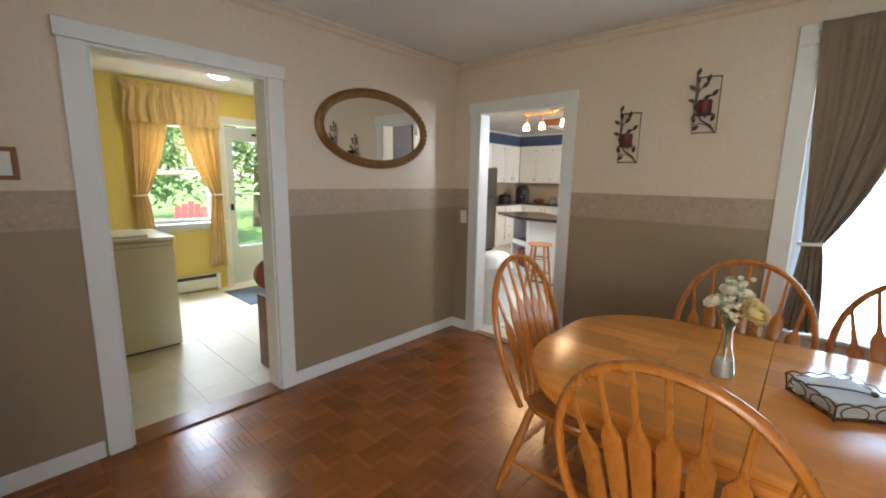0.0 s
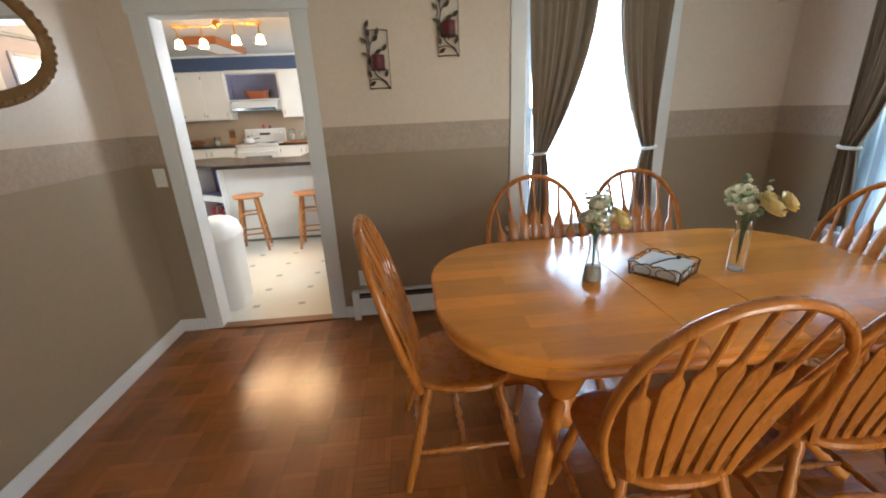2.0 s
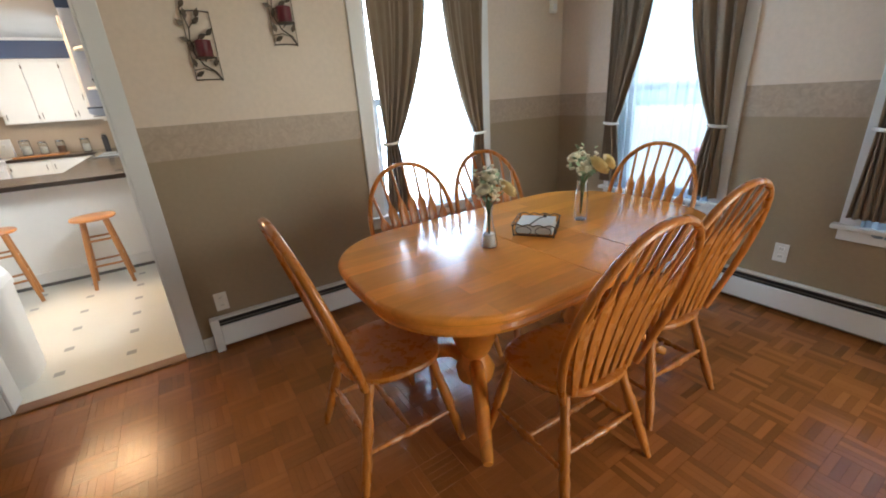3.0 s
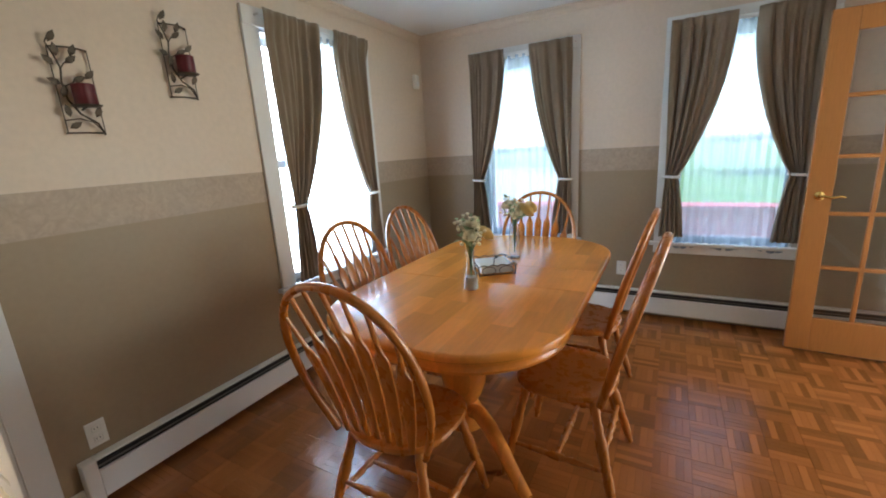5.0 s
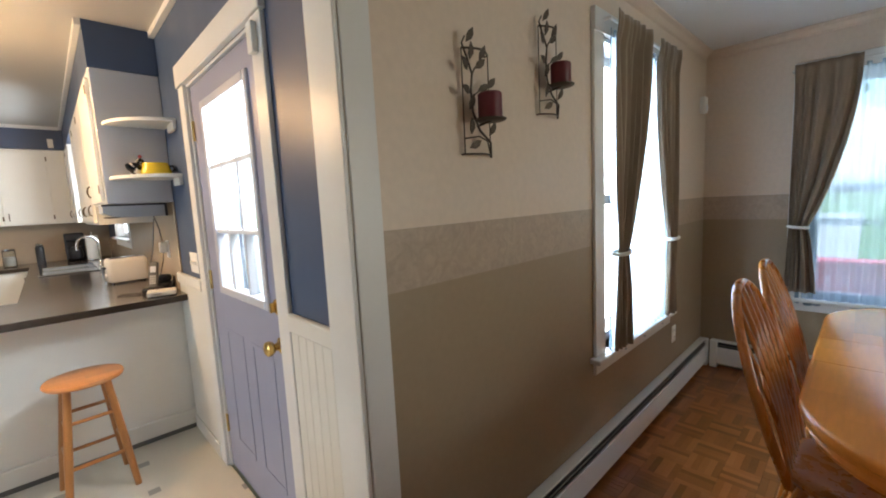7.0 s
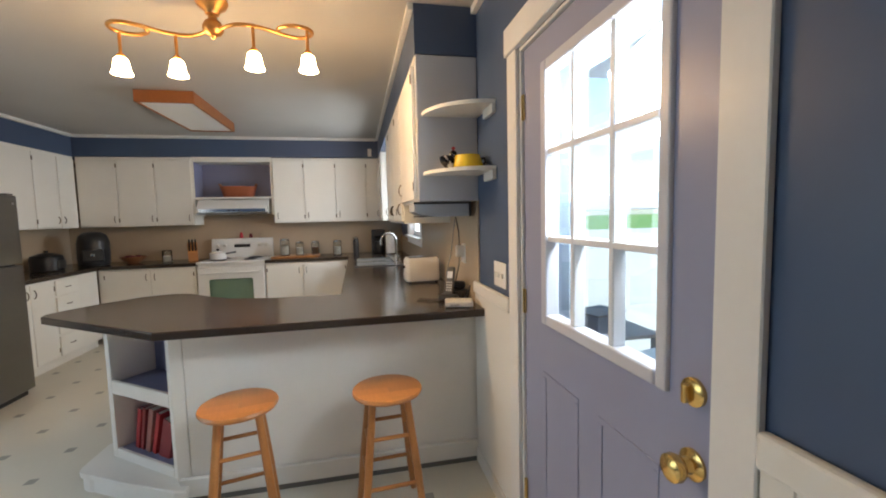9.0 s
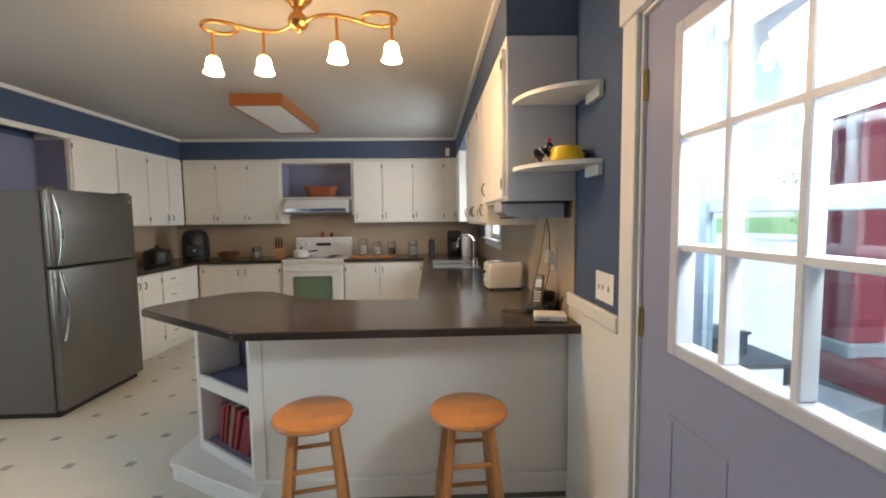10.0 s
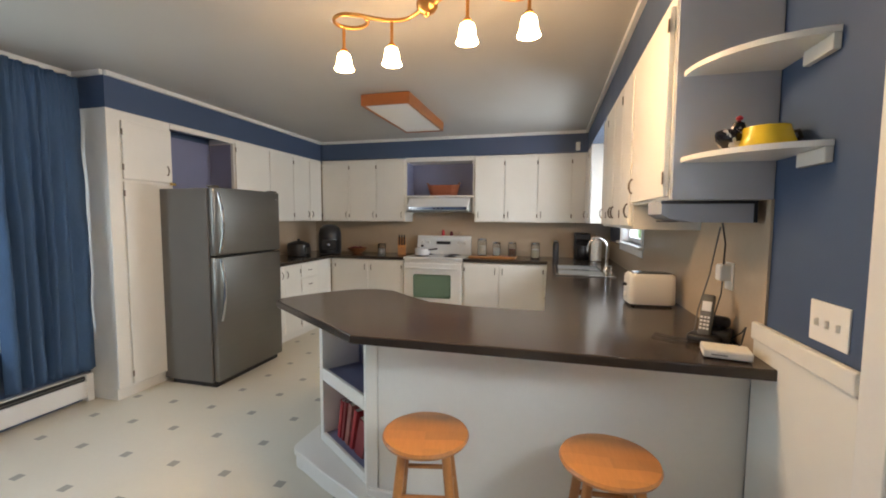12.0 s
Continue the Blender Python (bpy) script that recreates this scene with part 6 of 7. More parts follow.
def toaster():
    t = thing("toaster", "white long-slot toaster on the dark worktop", "toaster", at=pose(-1.60, 6.43, TOP, 0, 0, 4))
    rows = [(rounded_rect(0, 0, 0.125 * k, 0.082 * k, 0.03, 5), z) for k, z in ((0.96, 0.012), (1.0, 0.02), (1.0, 0.155), (0.97, 0.175), (0.88, 0.187))]
    part("shell", stack(rows), M_PLASTIC, t, smooth=True)
    part("top_plate", rbox(-0.10, 0.10, -0.055, 0.055, 0.187, 0.19, 0.001, 1), M_BLACK, t, "black top plate")
    for y in (-0.025, 0.025):
        part("slot_guard", rbox(-0.09, 0.09, y - 0.014, y + 0.014, 0.190, 0.1925, 0.001, 1), M_CHROME, t)
    part("lever", rbox(-0.148, -0.124, -0.018, 0.018, 0.11, 0.128, 0.004, 1), M_BLACK, t)
    part("dial", moved(lathe([(0.016, 0), (0.015, 0.012)], 14), pose(-0.124, 0.0, 0.06, 0, -90, 0)), M_PLASTIC, t)
    for x in (-0.1, 0.1):
        for y in (-0.06, 0.06):
            part("foot", lathe([(0.011, 0.0), (0.011, 0.013)], 10, centre=(x, y)), M_BLACK, t)


toaster()


def sink():
    t = thing("kitchen_sink", "stainless double-bowl sink set in the dark worktop", "sink", at=pose(-1.84, 7.98, TOP))
    for d in ((-0.27, 0.23, -0.42, -0.39), (-0.27, 0.23, 0.39, 0.42), (-0.27, -0.24, -0.39, 0.39), (0.15, 0.23, -0.39, 0.39), (-0.24, 0.15, -0.02, 0.02)):
        part("rim", rbox(*d, 0.0, 0.010, 0.003, 1), M_CHROME, t)
    for y0, y1 in ((-0.39, -0.02), (0.02, 0.39)):
        # No hollow: a flat darker sheet imitates the shade inside each bowl.
        part("bowl", boxes((-0.24, 0.15, y0, y1, 0.0005, 0.002)), M_STEELSIDE, t, "flat dark sheet for the shaded steel bowl")
    f = thing("faucet", "chrome gooseneck faucet behind the sink", "faucet", at=pose(-1.64, 7.98, TOP + 0.01))
    part("base", lathe([(0.03, 0), (0.03, 0.01), (0.018, 0.03), (0.015, 0.06)], 18), M_CHROME, f, smooth=True)
    pts = [(0, 0, 0.05), (0, 0, 0.22)] + [(-0.085 + 0.085 * math.cos(a), 0, 0.22 + 0.085 * math.sin(a)) for a in [i * math.pi / 10 for i in range(1, 11)]] + [(-0.172, 0, 0.175)]
    part("spout", tube(pts, 0.011, 10), M_CHROME, f, smooth=True)
    part("lever", tube([(0.0, -0.03, 0.045), (0.0, -0.07, 0.075)], [0.007, 0.005], 8), M_CHROME, f, smooth=True)
    s = thing("soap_dispenser", "chrome soap dispenser beside the faucet", "dispenser", at=pose(-1.63, 7.72, TOP + 0.008))
    part("pump", lathe([(0.018, 0), (0.015, 0.02), (0.008, 0.03), (0.008, 0.07), (0.012, 0.08)], 14), M_CHROME, s, smooth=True)
    part("nozzle", tube([(0, 0, 0.075), (-0.05, 0, 0.07)], 0.005, 8), M_CHROME, s)


sink()


def phone_group():
    t = thing("cordless_phone", "grey and black cordless phone in its charging cradle", "phone", at=pose(-1.555, 5.675, TOP, 0, 0, -35))
    part("cradle", rbox(-0.055, 0.055, -0.04, 0.05, 0.0, 0.035, 0.012, 3), M_BLACK, t, smooth=True)
    h = part("handset", moved(rbox(-0.024, 0.024, -0.013, 0.013, 0.0, 0.175, 0.010, 3), pose(0, 0.0, 0.022, -16, 0, 0)), M_STEELSIDE, t, "grey handset", smooth=True)
    part("screen", moved(rbox(-0.017, 0.017, -0.0145, -0.0125, 0.105, 0.145, 0.001, 1), pose(0, 0.0, 0.022, -16, 0, 0)), M_SASH, h)
    for r in range(4):
        for c in range(3):
            part("key", moved(rbox(-0.017 + c * 0.0125, -0.008 + c * 0.0125, -0.0148, -0.0125, 0.03 + r * 0.015, 0.039 + r * 0.015, 0.001, 1), pose(0, 0.0, 0.022, -16, 0, 0)), M_PLASTIC, h)
    a = thing("answering_machine", "black answering machine base on the worktop", "phone", at=pose(-1.49, 5.72, TOP, 0, 0, -30))
    part("base", rbox(-0.05, 0.05, -0.06, 0.06, 0, 0.05, 0.015, 3), M_BLACK, a, smooth=True)
    part("hump", rbox(-0.04, 0.04, 0.0, 0.05, 0.048, 0.10, 0.02, 3), M_BLACK, a, smooth=True)
    r = thing("router_box", "flat white plastic modem box on the worktop", "modem", at=pose(-1.54, 5.50, TOP, 0, 0, -12))
    part("case", rbox(-0.075, 0.075, -0.055, 0.055, 0.004, 0.034, 0.006, 2), M_PLASTIC, r)
    part("feet", boxes((-0.06, 0.06, -0.045, 0.045, 0.0, 0.0038)), M_BLACK, r)
    part("light_row", rbox(-0.05, 0.0, -0.0565, -0.0545, 0.015, 0.019, 0.0005, 1), M_STEELSIDE, r)
    c = thing("power_cord", "thin black power cords tangled behind the phone", "cable", "cables")
    part("cord", tube([(-1.452, 5.80, 1.20), (-1.47, 5.76, 1.12), (-1.50, 5.74, 1.02), (-1.47, 5.66, 0.95), (-1.45, 5.60, 1.00), (-1.46, 5.55, 1.03), (-1.48, 5.53, 0.97), (-1.49, 5.54, 0.955)], 0.003, 6), M_BLACK, c, smooth=True)
    part("cord", tube([(-1.60, 5.66, 0.938), (-1.66, 5.72, 0.934), (-1.72, 5.76, 0.934), (-1.74, 5.70, 0.934), (-1.68, 5.66, 0.934), (-1.60, 5.64, 0.936)], 0.002, 6), M_BLACK, c, smooth=True)
    c = thing("radio_cord", "grey power cord running down the backsplash", "cable", "cables")
    part("cord", tube([(-1.50, 5.70, 1.415), (-1.475, 5.73, 1.33), (-1.46, 5.78, 1.25), (-1.458, 5.79, 1.21)], 0.0035, 6), M_BLACK, c, smooth=True)
    part("cord", tube([(-1.50, 5.72, 1.40), (-1.52, 5.75, 1.20), (-1.56, 5.74, 1.05), (-1.575, 5.72, 0.965)], 0.003, 6), M_STEELSIDE, c, smooth=True)
    p = thing("plug_adapter", "white plug adapter in the backsplash outlet", "outlet", at=pose(KE - 0.010, 5.80, 1.19, 0, 0, -90))
    part("plate", rbox(-0.037, 0.037, -0.006, 0.0, -0.058, 0.058, 0.002, 1), M_PLASTIC, p)
    part("adapter", rbox(-0.026, 0.026, -0.05, -0.006, -0.02, 0.05, 0.008, 2), M_PLASTIC, p)


phone_group()

t = thing("under_cabinet_radio", "grey under-cabinet radio hung below the wall cabinet", "radio", at=pose(-1.765, 5.53, 1.418))
bm = bmesh.new()
prof = [(0.0, 0.030), (0.0, 0.078), (0.30, 0.078), (0.30, 0.0), (0.10, 0.0), (0.03, 0.012)]
a = [bm.verts.new((x, 0.0, z)) for x, z in prof]
b = [bm.verts.new((x, 0.22, z)) for x, z in prof]
bm.faces.new(a)
bm.faces.new(b[::-1])
for i in range(len(prof)):
    j = (i + 1) % len(prof)
    bm.faces.new((a[i], a[j], b[j], b[i]))
part("housing", bm, mat("grey_plastic", (0.36, 0.39, 0.44), rough=0.4, vary=0.06), t)
part("top_edge", boxes((-0.003, 0.303, -0.003, 0.0, 0.068, 0.080)), M_BLACK, t)
part("speaker", moved(lathe([(0.042, 0), (0.04, 0.006), (0.01, 0.008)], 20), pose(0.05, 0.11, 0.006, 180, 0, 0)), M_STEELSIDE, t)
part("side_cap", boxes((0.3005, 0.312, -0.003, 0.21, 0.0, 0.080)), M_BLACK, t)

def speckled_ceramic():
    """White glaze with hard-edged black patches."""
    m = mat("black_white_ceramic", (0.7, 0.69, 0.66), rough=0.2, vary=0.03)
    nt = m.node_tree
    tc, n, ramp = nt.nodes.new("ShaderNodeTexCoord"), nt.nodes.new("ShaderNodeTexNoise"), nt.nodes.new("ShaderNodeValToRGB")
    n.inputs["Scale"].default_value = 30
    nt.links.new(tc.outputs["Object"], n.inputs["Vector"])
    nt.links.new(n.outputs["Fac"], ramp.inputs[0])
    ramp.color_ramp.interpolation = "CONSTANT"
    ramp.color_ramp.elements[0].color = (0.01, 0.01, 0.012, 1)
    ramp.color_ramp.elements[1].position, ramp.color_ramp.elements[1].color = 0.52, (0.72, 0.7, 0.67, 1)
    nt.links.new(ramp.outputs[0], nt.nodes["Principled BSDF"].inputs["Base Color"])
    return m


# on the corner shelf: rooster figure and yellow dish
ROOST = pose(-1.605, 5.385, 1.651, 0, 0, 200)
bm = moved(lathe([(0.003, -0.048), (0.020, -0.040), (0.033, -0.015), (0.034, 0.010), (0.024, 0.034), (0.010, 0.050), (0.002, 0.056)], 18), pose(0, 0, 0.038, 0, 68, 0))
bm = lathe([(0.016, 0.0), (0.020, 0.004), (0.014, 0.016)], 14, bm)
bm = lathe([(0.010, 0.052), (0.019, 0.066), (0.021, 0.080), (0.016, 0.093), (0.004, 0.100)], 14, bm, (-0.028, 0.0))
bm = lathe([(0.002, 0.1005), (0.009, 0.103), (0.011, 0.110), (0.004, 0.117)], 10, bm, (-0.030, 0.0))
rooster = single("rooster_figurine", bm, speckled_ceramic(), "small black and white ceramic rooster with red comb", "figurine", at=ROOST, smooth=True)
rooster.data.materials.append(M_RED)
for poly in rooster.data.polygons:
    poly.material_index = 1 if min(rooster.data.vertices[i].co.z for i in poly.vertices) >= 0.1002 else 0
t = thing("yellow_dish", "yellow ceramic dish with a dark handle on the shelf", "dish", at=pose(-1.512, 5.365, 1.651))
part("bowl", lathe([(0.066, 0), (0.076, 0.005), (0.077, 0.022), (0.070, 0.040), (0.064, 0.062), (0.062, 0.070), (0.056, 0.070), (0.058, 0.04), (0.02, 0.02)], 28), mat("yellow_glaze", (0.72, 0.52, 0.03), rough=0.25, vary=0.05), t, "glossy yellow glaze", smooth=True)
part("handle", tube([(0.064, 0, 0.052), (0.084, -0.005, 0.055), (0.092, -0.006, 0.035), (0.074, 0, 0.02)], 0.007, 8), M_BLACK, t, smooth=True)

# back counter
t = thing("slow_cooker", "black and steel slow cooker on the worktop", "cooker", at=pose(-5.36, 8.55, TOP))
part("base", lathe([(0.12, 0), (0.14, 0.01), (0.145, 0.13), (0.14, 0.15)], 28), M_BLACK, t, smooth=True)
part("steel_band", rbox(0.08, 0.148, -0.06, 0.06, 0.03, 0.12, 0.01, 2), M_STEEL, t)
part("lid", lathe([(0.14, 0.15), (0.13, 0.17), (0.06, 0.195), (0.02, 0.20)], 24), M_BLACK, t, smooth=True)
part("lid_knob", lathe([(0.012, 0.198), (0.02, 0.21), (0.018, 0.225)], 12), M_BLACK, t, smooth=True)
t = thing("air_fryer", "black air fryer on the corner worktop", "air fryer", at=pose(-5.16, 9.0, TOP, 0, 0, 25))
part("body", lathe([(0.12, 0), (0.15, 0.01), (0.158, 0.12), (0.155, 0.28), (0.135, 0.36), (0.09, 0.40), (0.02, 0.41)], 28), M_BLACK, t, smooth=True)
part("drawer", rbox(-0.10, 0.10, -0.168, -0.12, 0.06, 0.20, 0.012, 2), M_BLACK, t)
part("handle", rbox(-0.02, 0.02, -0.23, -0.165, 0.12, 0.155, 0.008, 2), M_CHROME, t)
t = thing("fruit_bowl", "dark wooden bowl on the back worktop", "bowl", at=pose(-4.80, 9.12, TOP))
part("bowl", lathe([(0.06, 0), (0.07, 0.01), (0.12, 0.05), (0.145, 0.085), (0.138, 0.085), (0.11, 0.05), (0.05, 0.018)], 28), M_THRESH, t, smooth=True)
for k in range(5):
    part("fruit", moved(lathe([(0.004, -0.03), (0.024, -0.02), (0.033, 0.0), (0.024, 0.022), (0.006, 0.028)], 12), pose(0.06 * math.cos(k * 1.26), 0.06 * math.sin(k * 1.26), 0.075)), M_WAX, t, smooth=True)
t = thing("glass_jar", "small clear glass candle jar on the worktop", "jar", "jars", at=pose(-4.44, 9.15, TOP))
part("jar", lathe([(0.05, 0), (0.055, 0.005), (0.055, 0.14), (0.050, 0.145), (0.047, 0.14), (0.047, 0.01)], 20), M_CLEAR, t, smooth=True)
part("candle_wax", lathe([(0.045, 0.008), (0.045, 0.07)], 18), M_PLASTIC, t)
t = thing("knife_block", "oak knife block with black-handled knives", "knife block", at=pose(-4.16, 9.2, TOP, 0, 0, 20))
bm = bmesh.new()
pts = [(-0.09, 0.0), (0.07, 0.0), (0.07, 0.22), (0.03, 0.235), (-0.09, 0.10)]
a = [bm.verts.new((-0.055, y, z)) for y, z in pts]
b = [bm.verts.new((0.055, y, z)) for y, z in pts]
bm.faces.new(a)
bm.faces.new(b[::-1])
for i in range(5):
    bm.faces.new((a[i], a[(i + 1) % 5], b[(i + 1) % 5], b[i]))
part("block", bm, M_STOOL, t)
for i in range(3):
    for j in range(2):
        part("knife_handle", moved(rbox(-0.009, 0.009, -0.012, 0.012, 0, 0.11, 0.004, 1), pose(-0.034 + 0.034 * i, -0.05 + 0.055 * j, 0.13 + 0.06 * j, 42, 0, 0)), M_BLACK, t)
t = thing("saucepan", "white enamel saucepan with black lid knob on the range", "pan", at=pose(-3.80, 9.0, 0.947))
part("pan", lathe([(0.085, 0), (0.095, 0.006), (0.10, 0.085), (0.094, 0.085), (0.06, 0.10), (0.015, 0.108)], 26), M_ENAMEL, t, smooth=True)
part("lid_knob", lathe([(0.01, 0.107), (0.02, 0.12), (0.014, 0.135)], 12), M_BLACK, t, smooth=True)
part("handle", tube([(0.095, -0.02, 0.07), (0.22, -0.05, 0.09)], [0.009, 0.011], 8), M_BLACK, t, smooth=True)
for x, r, h, m in ((-3.02, 0.06, 0.20, M_CLEAR), (-2.83, 0.05, 0.16, M_CLEAR), (-2.63, 0.052, 0.16, M_CLEAR), (-2.34, 0.055, 0.18, M_CLEAR)):
    t = thing("canister", "clear glass canister with lid and dry goods on the worktop", "jar", "jars", at=pose(x, 9.13, TOP + (0.02 if x < -2.6 else 0)))
    part("jar", lathe([(r * 0.9, 0), (r, 0.006), (r, h), (r * 0.92, h + 0.004), (r * 0.9, h), (r * 0.9, 0.012)], 20), m, t, smooth=True)
    part("contents", lathe([(r * 0.86, 0.014), (r * 0.86, h * 0.62)], 18), M_SAND if x != -2.63 else M_THRESH, t)
    part("lid", lathe([(r * 1.02, h + 0.005), (r * 1.02, h + 0.02), (r * 0.6, h + 0.028)], 20), M_CHROME, t, smooth=True)
t = thing("pepper_mill", "black electric pepper mill on the worktop", "mill", at=pose(-2.09, 9.12, TOP))
part("body", lathe([(0.038, 0), (0.038, 0.19), (0.03, 0.205)], 18), M_BLACK, t, smooth=True)
part("top", lathe([(0.03, 0.205), (0.034, 0.22), (0.02, 0.235)], 18), M_CHROME, t, smooth=True)
single("cutting_board", rbox(-3.17, -2.58, 8.95, 9.30, TOP, TOP + 0.02, 0.006, 2), M_STOOL, "pine cutting board lying on the worktop", "board")
for x, h, m in ((-3.62, 0.08, M_RED), (-3.50, 0.06, M_WAX), (-3.38, 0.06, M_CLEAR)):
    t = thing("spice_shaker", "small shaker on the back of the range", "shaker", "shakers on the range", at=pose(x, 9.415, 1.191))
    part("body", lathe([(0.02, 0), (0.024, 0.01), (0.02, h * 0.7), (0.014, h)], 14), m, t, smooth=True)
t = thing("paper_towel_holder", "white paper towel roll on a stand by the sink", "paper towels", at=pose(-1.63, 8.98, TOP))
part("base", lathe([(0.075, 0), (0.075, 0.012)], 24), M_CHROME, t, smooth=True)
part("roll", lathe([(0.058, 0.013), (0.06, 0.02), (0.06, 0.285), (0.057, 0.29), (0.02, 0.29)], 26), M_PAPER, t, "white paper roll", smooth=True)
part("rod", lathe([(0.006, 0.29), (0.006, 0.32), (0.012, 0.33)], 10), M_CHROME, t, smooth=True)
t = thing("coffee_maker", "black coffee maker in the corner by the sink", "coffee maker", at=pose(-1.78, 9.2, TOP))
part("body", rbox(-0.09, 0.09, -0.02, 0.11, 0.0, 0.33, 0.015, 2), M_BLACK, t)
part("head", rbox(-0.09, 0.09, -0.14, -0.0205, 0.24, 0.33, 0.015, 2), M_BLACK, t)
part("carafe", moved(lathe([(0.05, 0.02), (0.068, 0.05), (0.066, 0.12), (0.045, 0.17)], 20), pose(0, -0.09, 0)), M_BLACK, t, smooth=True)
t = thing("wicker_basket", "oval brown wicker basket in the open niche", "basket", at=pose(-3.575, UN + 0.13, 1.736))
rows = []
for k, z in ((0.80, 0.0), (0.84, 0.01), (0.92, 0.07), (1.0, 0.13), (1.01, 0.14), (0.96, 0.14), (0.9, 0.10)):
    rows.append((rounded_rect(0, 0, 0.22 * k, 0.11 * k, 0.10 * k, 8), z))
part("weave", stack(rows), mat("wicker", (0.30, 0.085, 0.035), rough=0.6, vary=0.3, scale=60, bump=0.9, bump_scale=90, stretch=(1, 1, 3)), t, smooth=True)
for s in (-1, 1):
    part("ear_handle", tube([(s * 0.20, -0.04, 0.135), (s * 0.225, -0.03, 0.17), (s * 0.225, 0.03, 0.17), (s * 0.20, 0.04, 0.135)], 0.009, 8), M_THRESH, t, smooth=True)
t = thing("alarm_siren", "small white sensor box on the soffit corner", "sensor", at=pose(-1.86, UN, 2.31))
part("body", rbox(-0.025, 0.025, -0.03, 0.0, -0.05, 0.05, 0.006, 2), M_PLASTIC, t)

# ---- laundry room ----
M_APPL = mat("almond_enamel", (0.72, 0.70, 0.58), rough=0.22, vary=0.02)
t = thing("washing_machine", "cream enamel washing machine in the laundry room", "washer", at=pose(-3.85, 0.755, 0))
part("cabinet", rbox(-0.66, 0.0, 0.0, 0.66, 0.015, 0.90, 0.012, 3), M_APPL, t, smooth=True)
part("top", rbox(-0.668, 0.008, -0.008, 0.668, 0.902, 0.935, 0.012, 3), M_APPL, t, smooth=True)
part("lid", rbox(-0.58, -0.06, 0.08, 0.50, 0.936, 0.952, 0.008, 2), M_ENAMEL, t)
part("base_gap", boxes((-0.64, -0.02, 0.02, 0.64, 0.0, 0.0148)), M_BLACK, t)
part("seam", boxes((0.0, 0.0015, 0.01, 0.65, 0.86, 0.864)), M_STEELSIDE, t)


def laundry_door():
    t = tagged(thing("door_2", "grey-white laundry storm door with tall glass, closed", "door", at=pose(LW - 0.05, DOOR_LX[0] + 0.014, 0.01, 0, 0, 90)), kind="structure")
    w, h, th = 0.79, 2.03, 0.04
    m = mat("storm_door_paint", (0.60, 0.65, 0.70), rough=0.4, vary=0.03)
    g0, g1, z0, z1 = 0.10, w - 0.10, 0.50, 1.86
    for d in ((0, g0, 0, th, 0, h), (g1, w, 0, th, 0, h), (g0, g1, 0.001, th - 0.001, 0, z0), (g0, g1, 0.001, th - 0.001, z1, h)):
        part("door_rail", rbox(*d, 0.003, 1), m, t)
    part("crossbar", rbox(g0, g1, 0.008, th - 0.008, 1.17, 1.20, 0.003, 1), m, t)
    for a, b in ((z0, 1.17), (1.20, z1)):
        g = part("pane", boxes((g0, g1, 0.018, 0.022, a, b)), M_GLASS, t)
        g.visible_shadow = False
    part("handle", rbox(0.035, 0.06, -0.05, 0.0, 0.98, 1.06, 0.005, 1), M_BLACK, t)
    part("closer", tube([(0.35, -0.02, 1.95), (0.70, -0.03, 1.95)], 0.014, 8), M_BLACK, t)


laundry_door()
LCUR = "gold striped laundry curtain with a gathered valance"
hanging_curtain("curtain_valance", "gathered gold valance over the laundry window", "y", LW + 0.055, 1, 1.48, 2.43, 2.41, 1.98, M_GOLDCURT, 9, 0.016, 5, group="laundry curtains")
tied_curtain("curtain", LCUR, "y", LW + 0.028, 1, 1.50, 1.90, 1.20, 2.36, 0.32, M_GOLDCURT, tie_w=0.11, flare=0.2, seed=21)
tied_curtain("curtain", LCUR, "y", LW + 0.028, 1, 2.41, 1.96, 1.20, 2.36, 0.30, M_GOLDCURT, tie_w=0.11, flare=0.2, seed=23)
curtain_rod("y", LW, 1, 1.47, 2.41, 2.375)
single("door_mat", rbox(-5.30, -4.55, 2.28, 3.18, 0.0, 0.012, 0.004, 2), mat("slate_rug", (0.09, 0.11, 0.15), rough=0.9, vary=0.2, scale=20, grain=0.3, grain_scale=200, bump=0.6, bump_scale=200), "slate blue door mat before the laundry door", "rug")
t = thing("wooden_chair", "reddish wooden chair just inside the laundry room", "chair", at=pose(-3.02, 1.70, 0))
M_MAHOG = mat("mahogany", (0.17, 0.05, 0.025), rough=0.35, vary=0.15, scale=6, grain=0.15, stretch=(2, 2, 0.4), coat=0.2)
part("side_panel", rbox(0.0, 0.28, 0.0, 0.03, 0.0, 0.56, 0.008, 2), M_MAHOG, t)
part("seat", rbox(0.0, 0.28, 0.03, 0.42, 0.40, 0.44, 0.008, 2), M_MAHOG, t)
part("side_panel", rbox(0.0, 0.28, 0.42, 0.45, 0.0, 0.56, 0.008, 2), M_MAHOG, t)
part("back", moved(lathe([(0.10, 0), (0.115, 0.008), (0.115, 0.024), (0.10, 0.032)], 28), pose(0.09, 0.06, 0.72, 90, 0, 90)), M_MAHOG, t, smooth=True)
part("back_post", rbox(0.07, 0.11, 0.03, 0.06, 0.44, 0.70, 0.004, 1), M_MAHOG, t)
t = thing("flush_light", "lit flush ceiling light in the laundry room", "lamp", at=pose(-4.66, 2.16, 2.45))
part("shade", lathe([(0.02, -0.04), (0.08, -0.034), (0.108, -0.014), (0.112, -0.001)], 26), emitter("lit_flush_glass", (1.0, 0.93, 0.8), 14.0), t, smooth=True)
t = thing("wall_switch_box", "small cream wall box above the laundry door side", "sensor", at=pose(W - 0.14, 1.72, 1.62, 0, 0, -90))
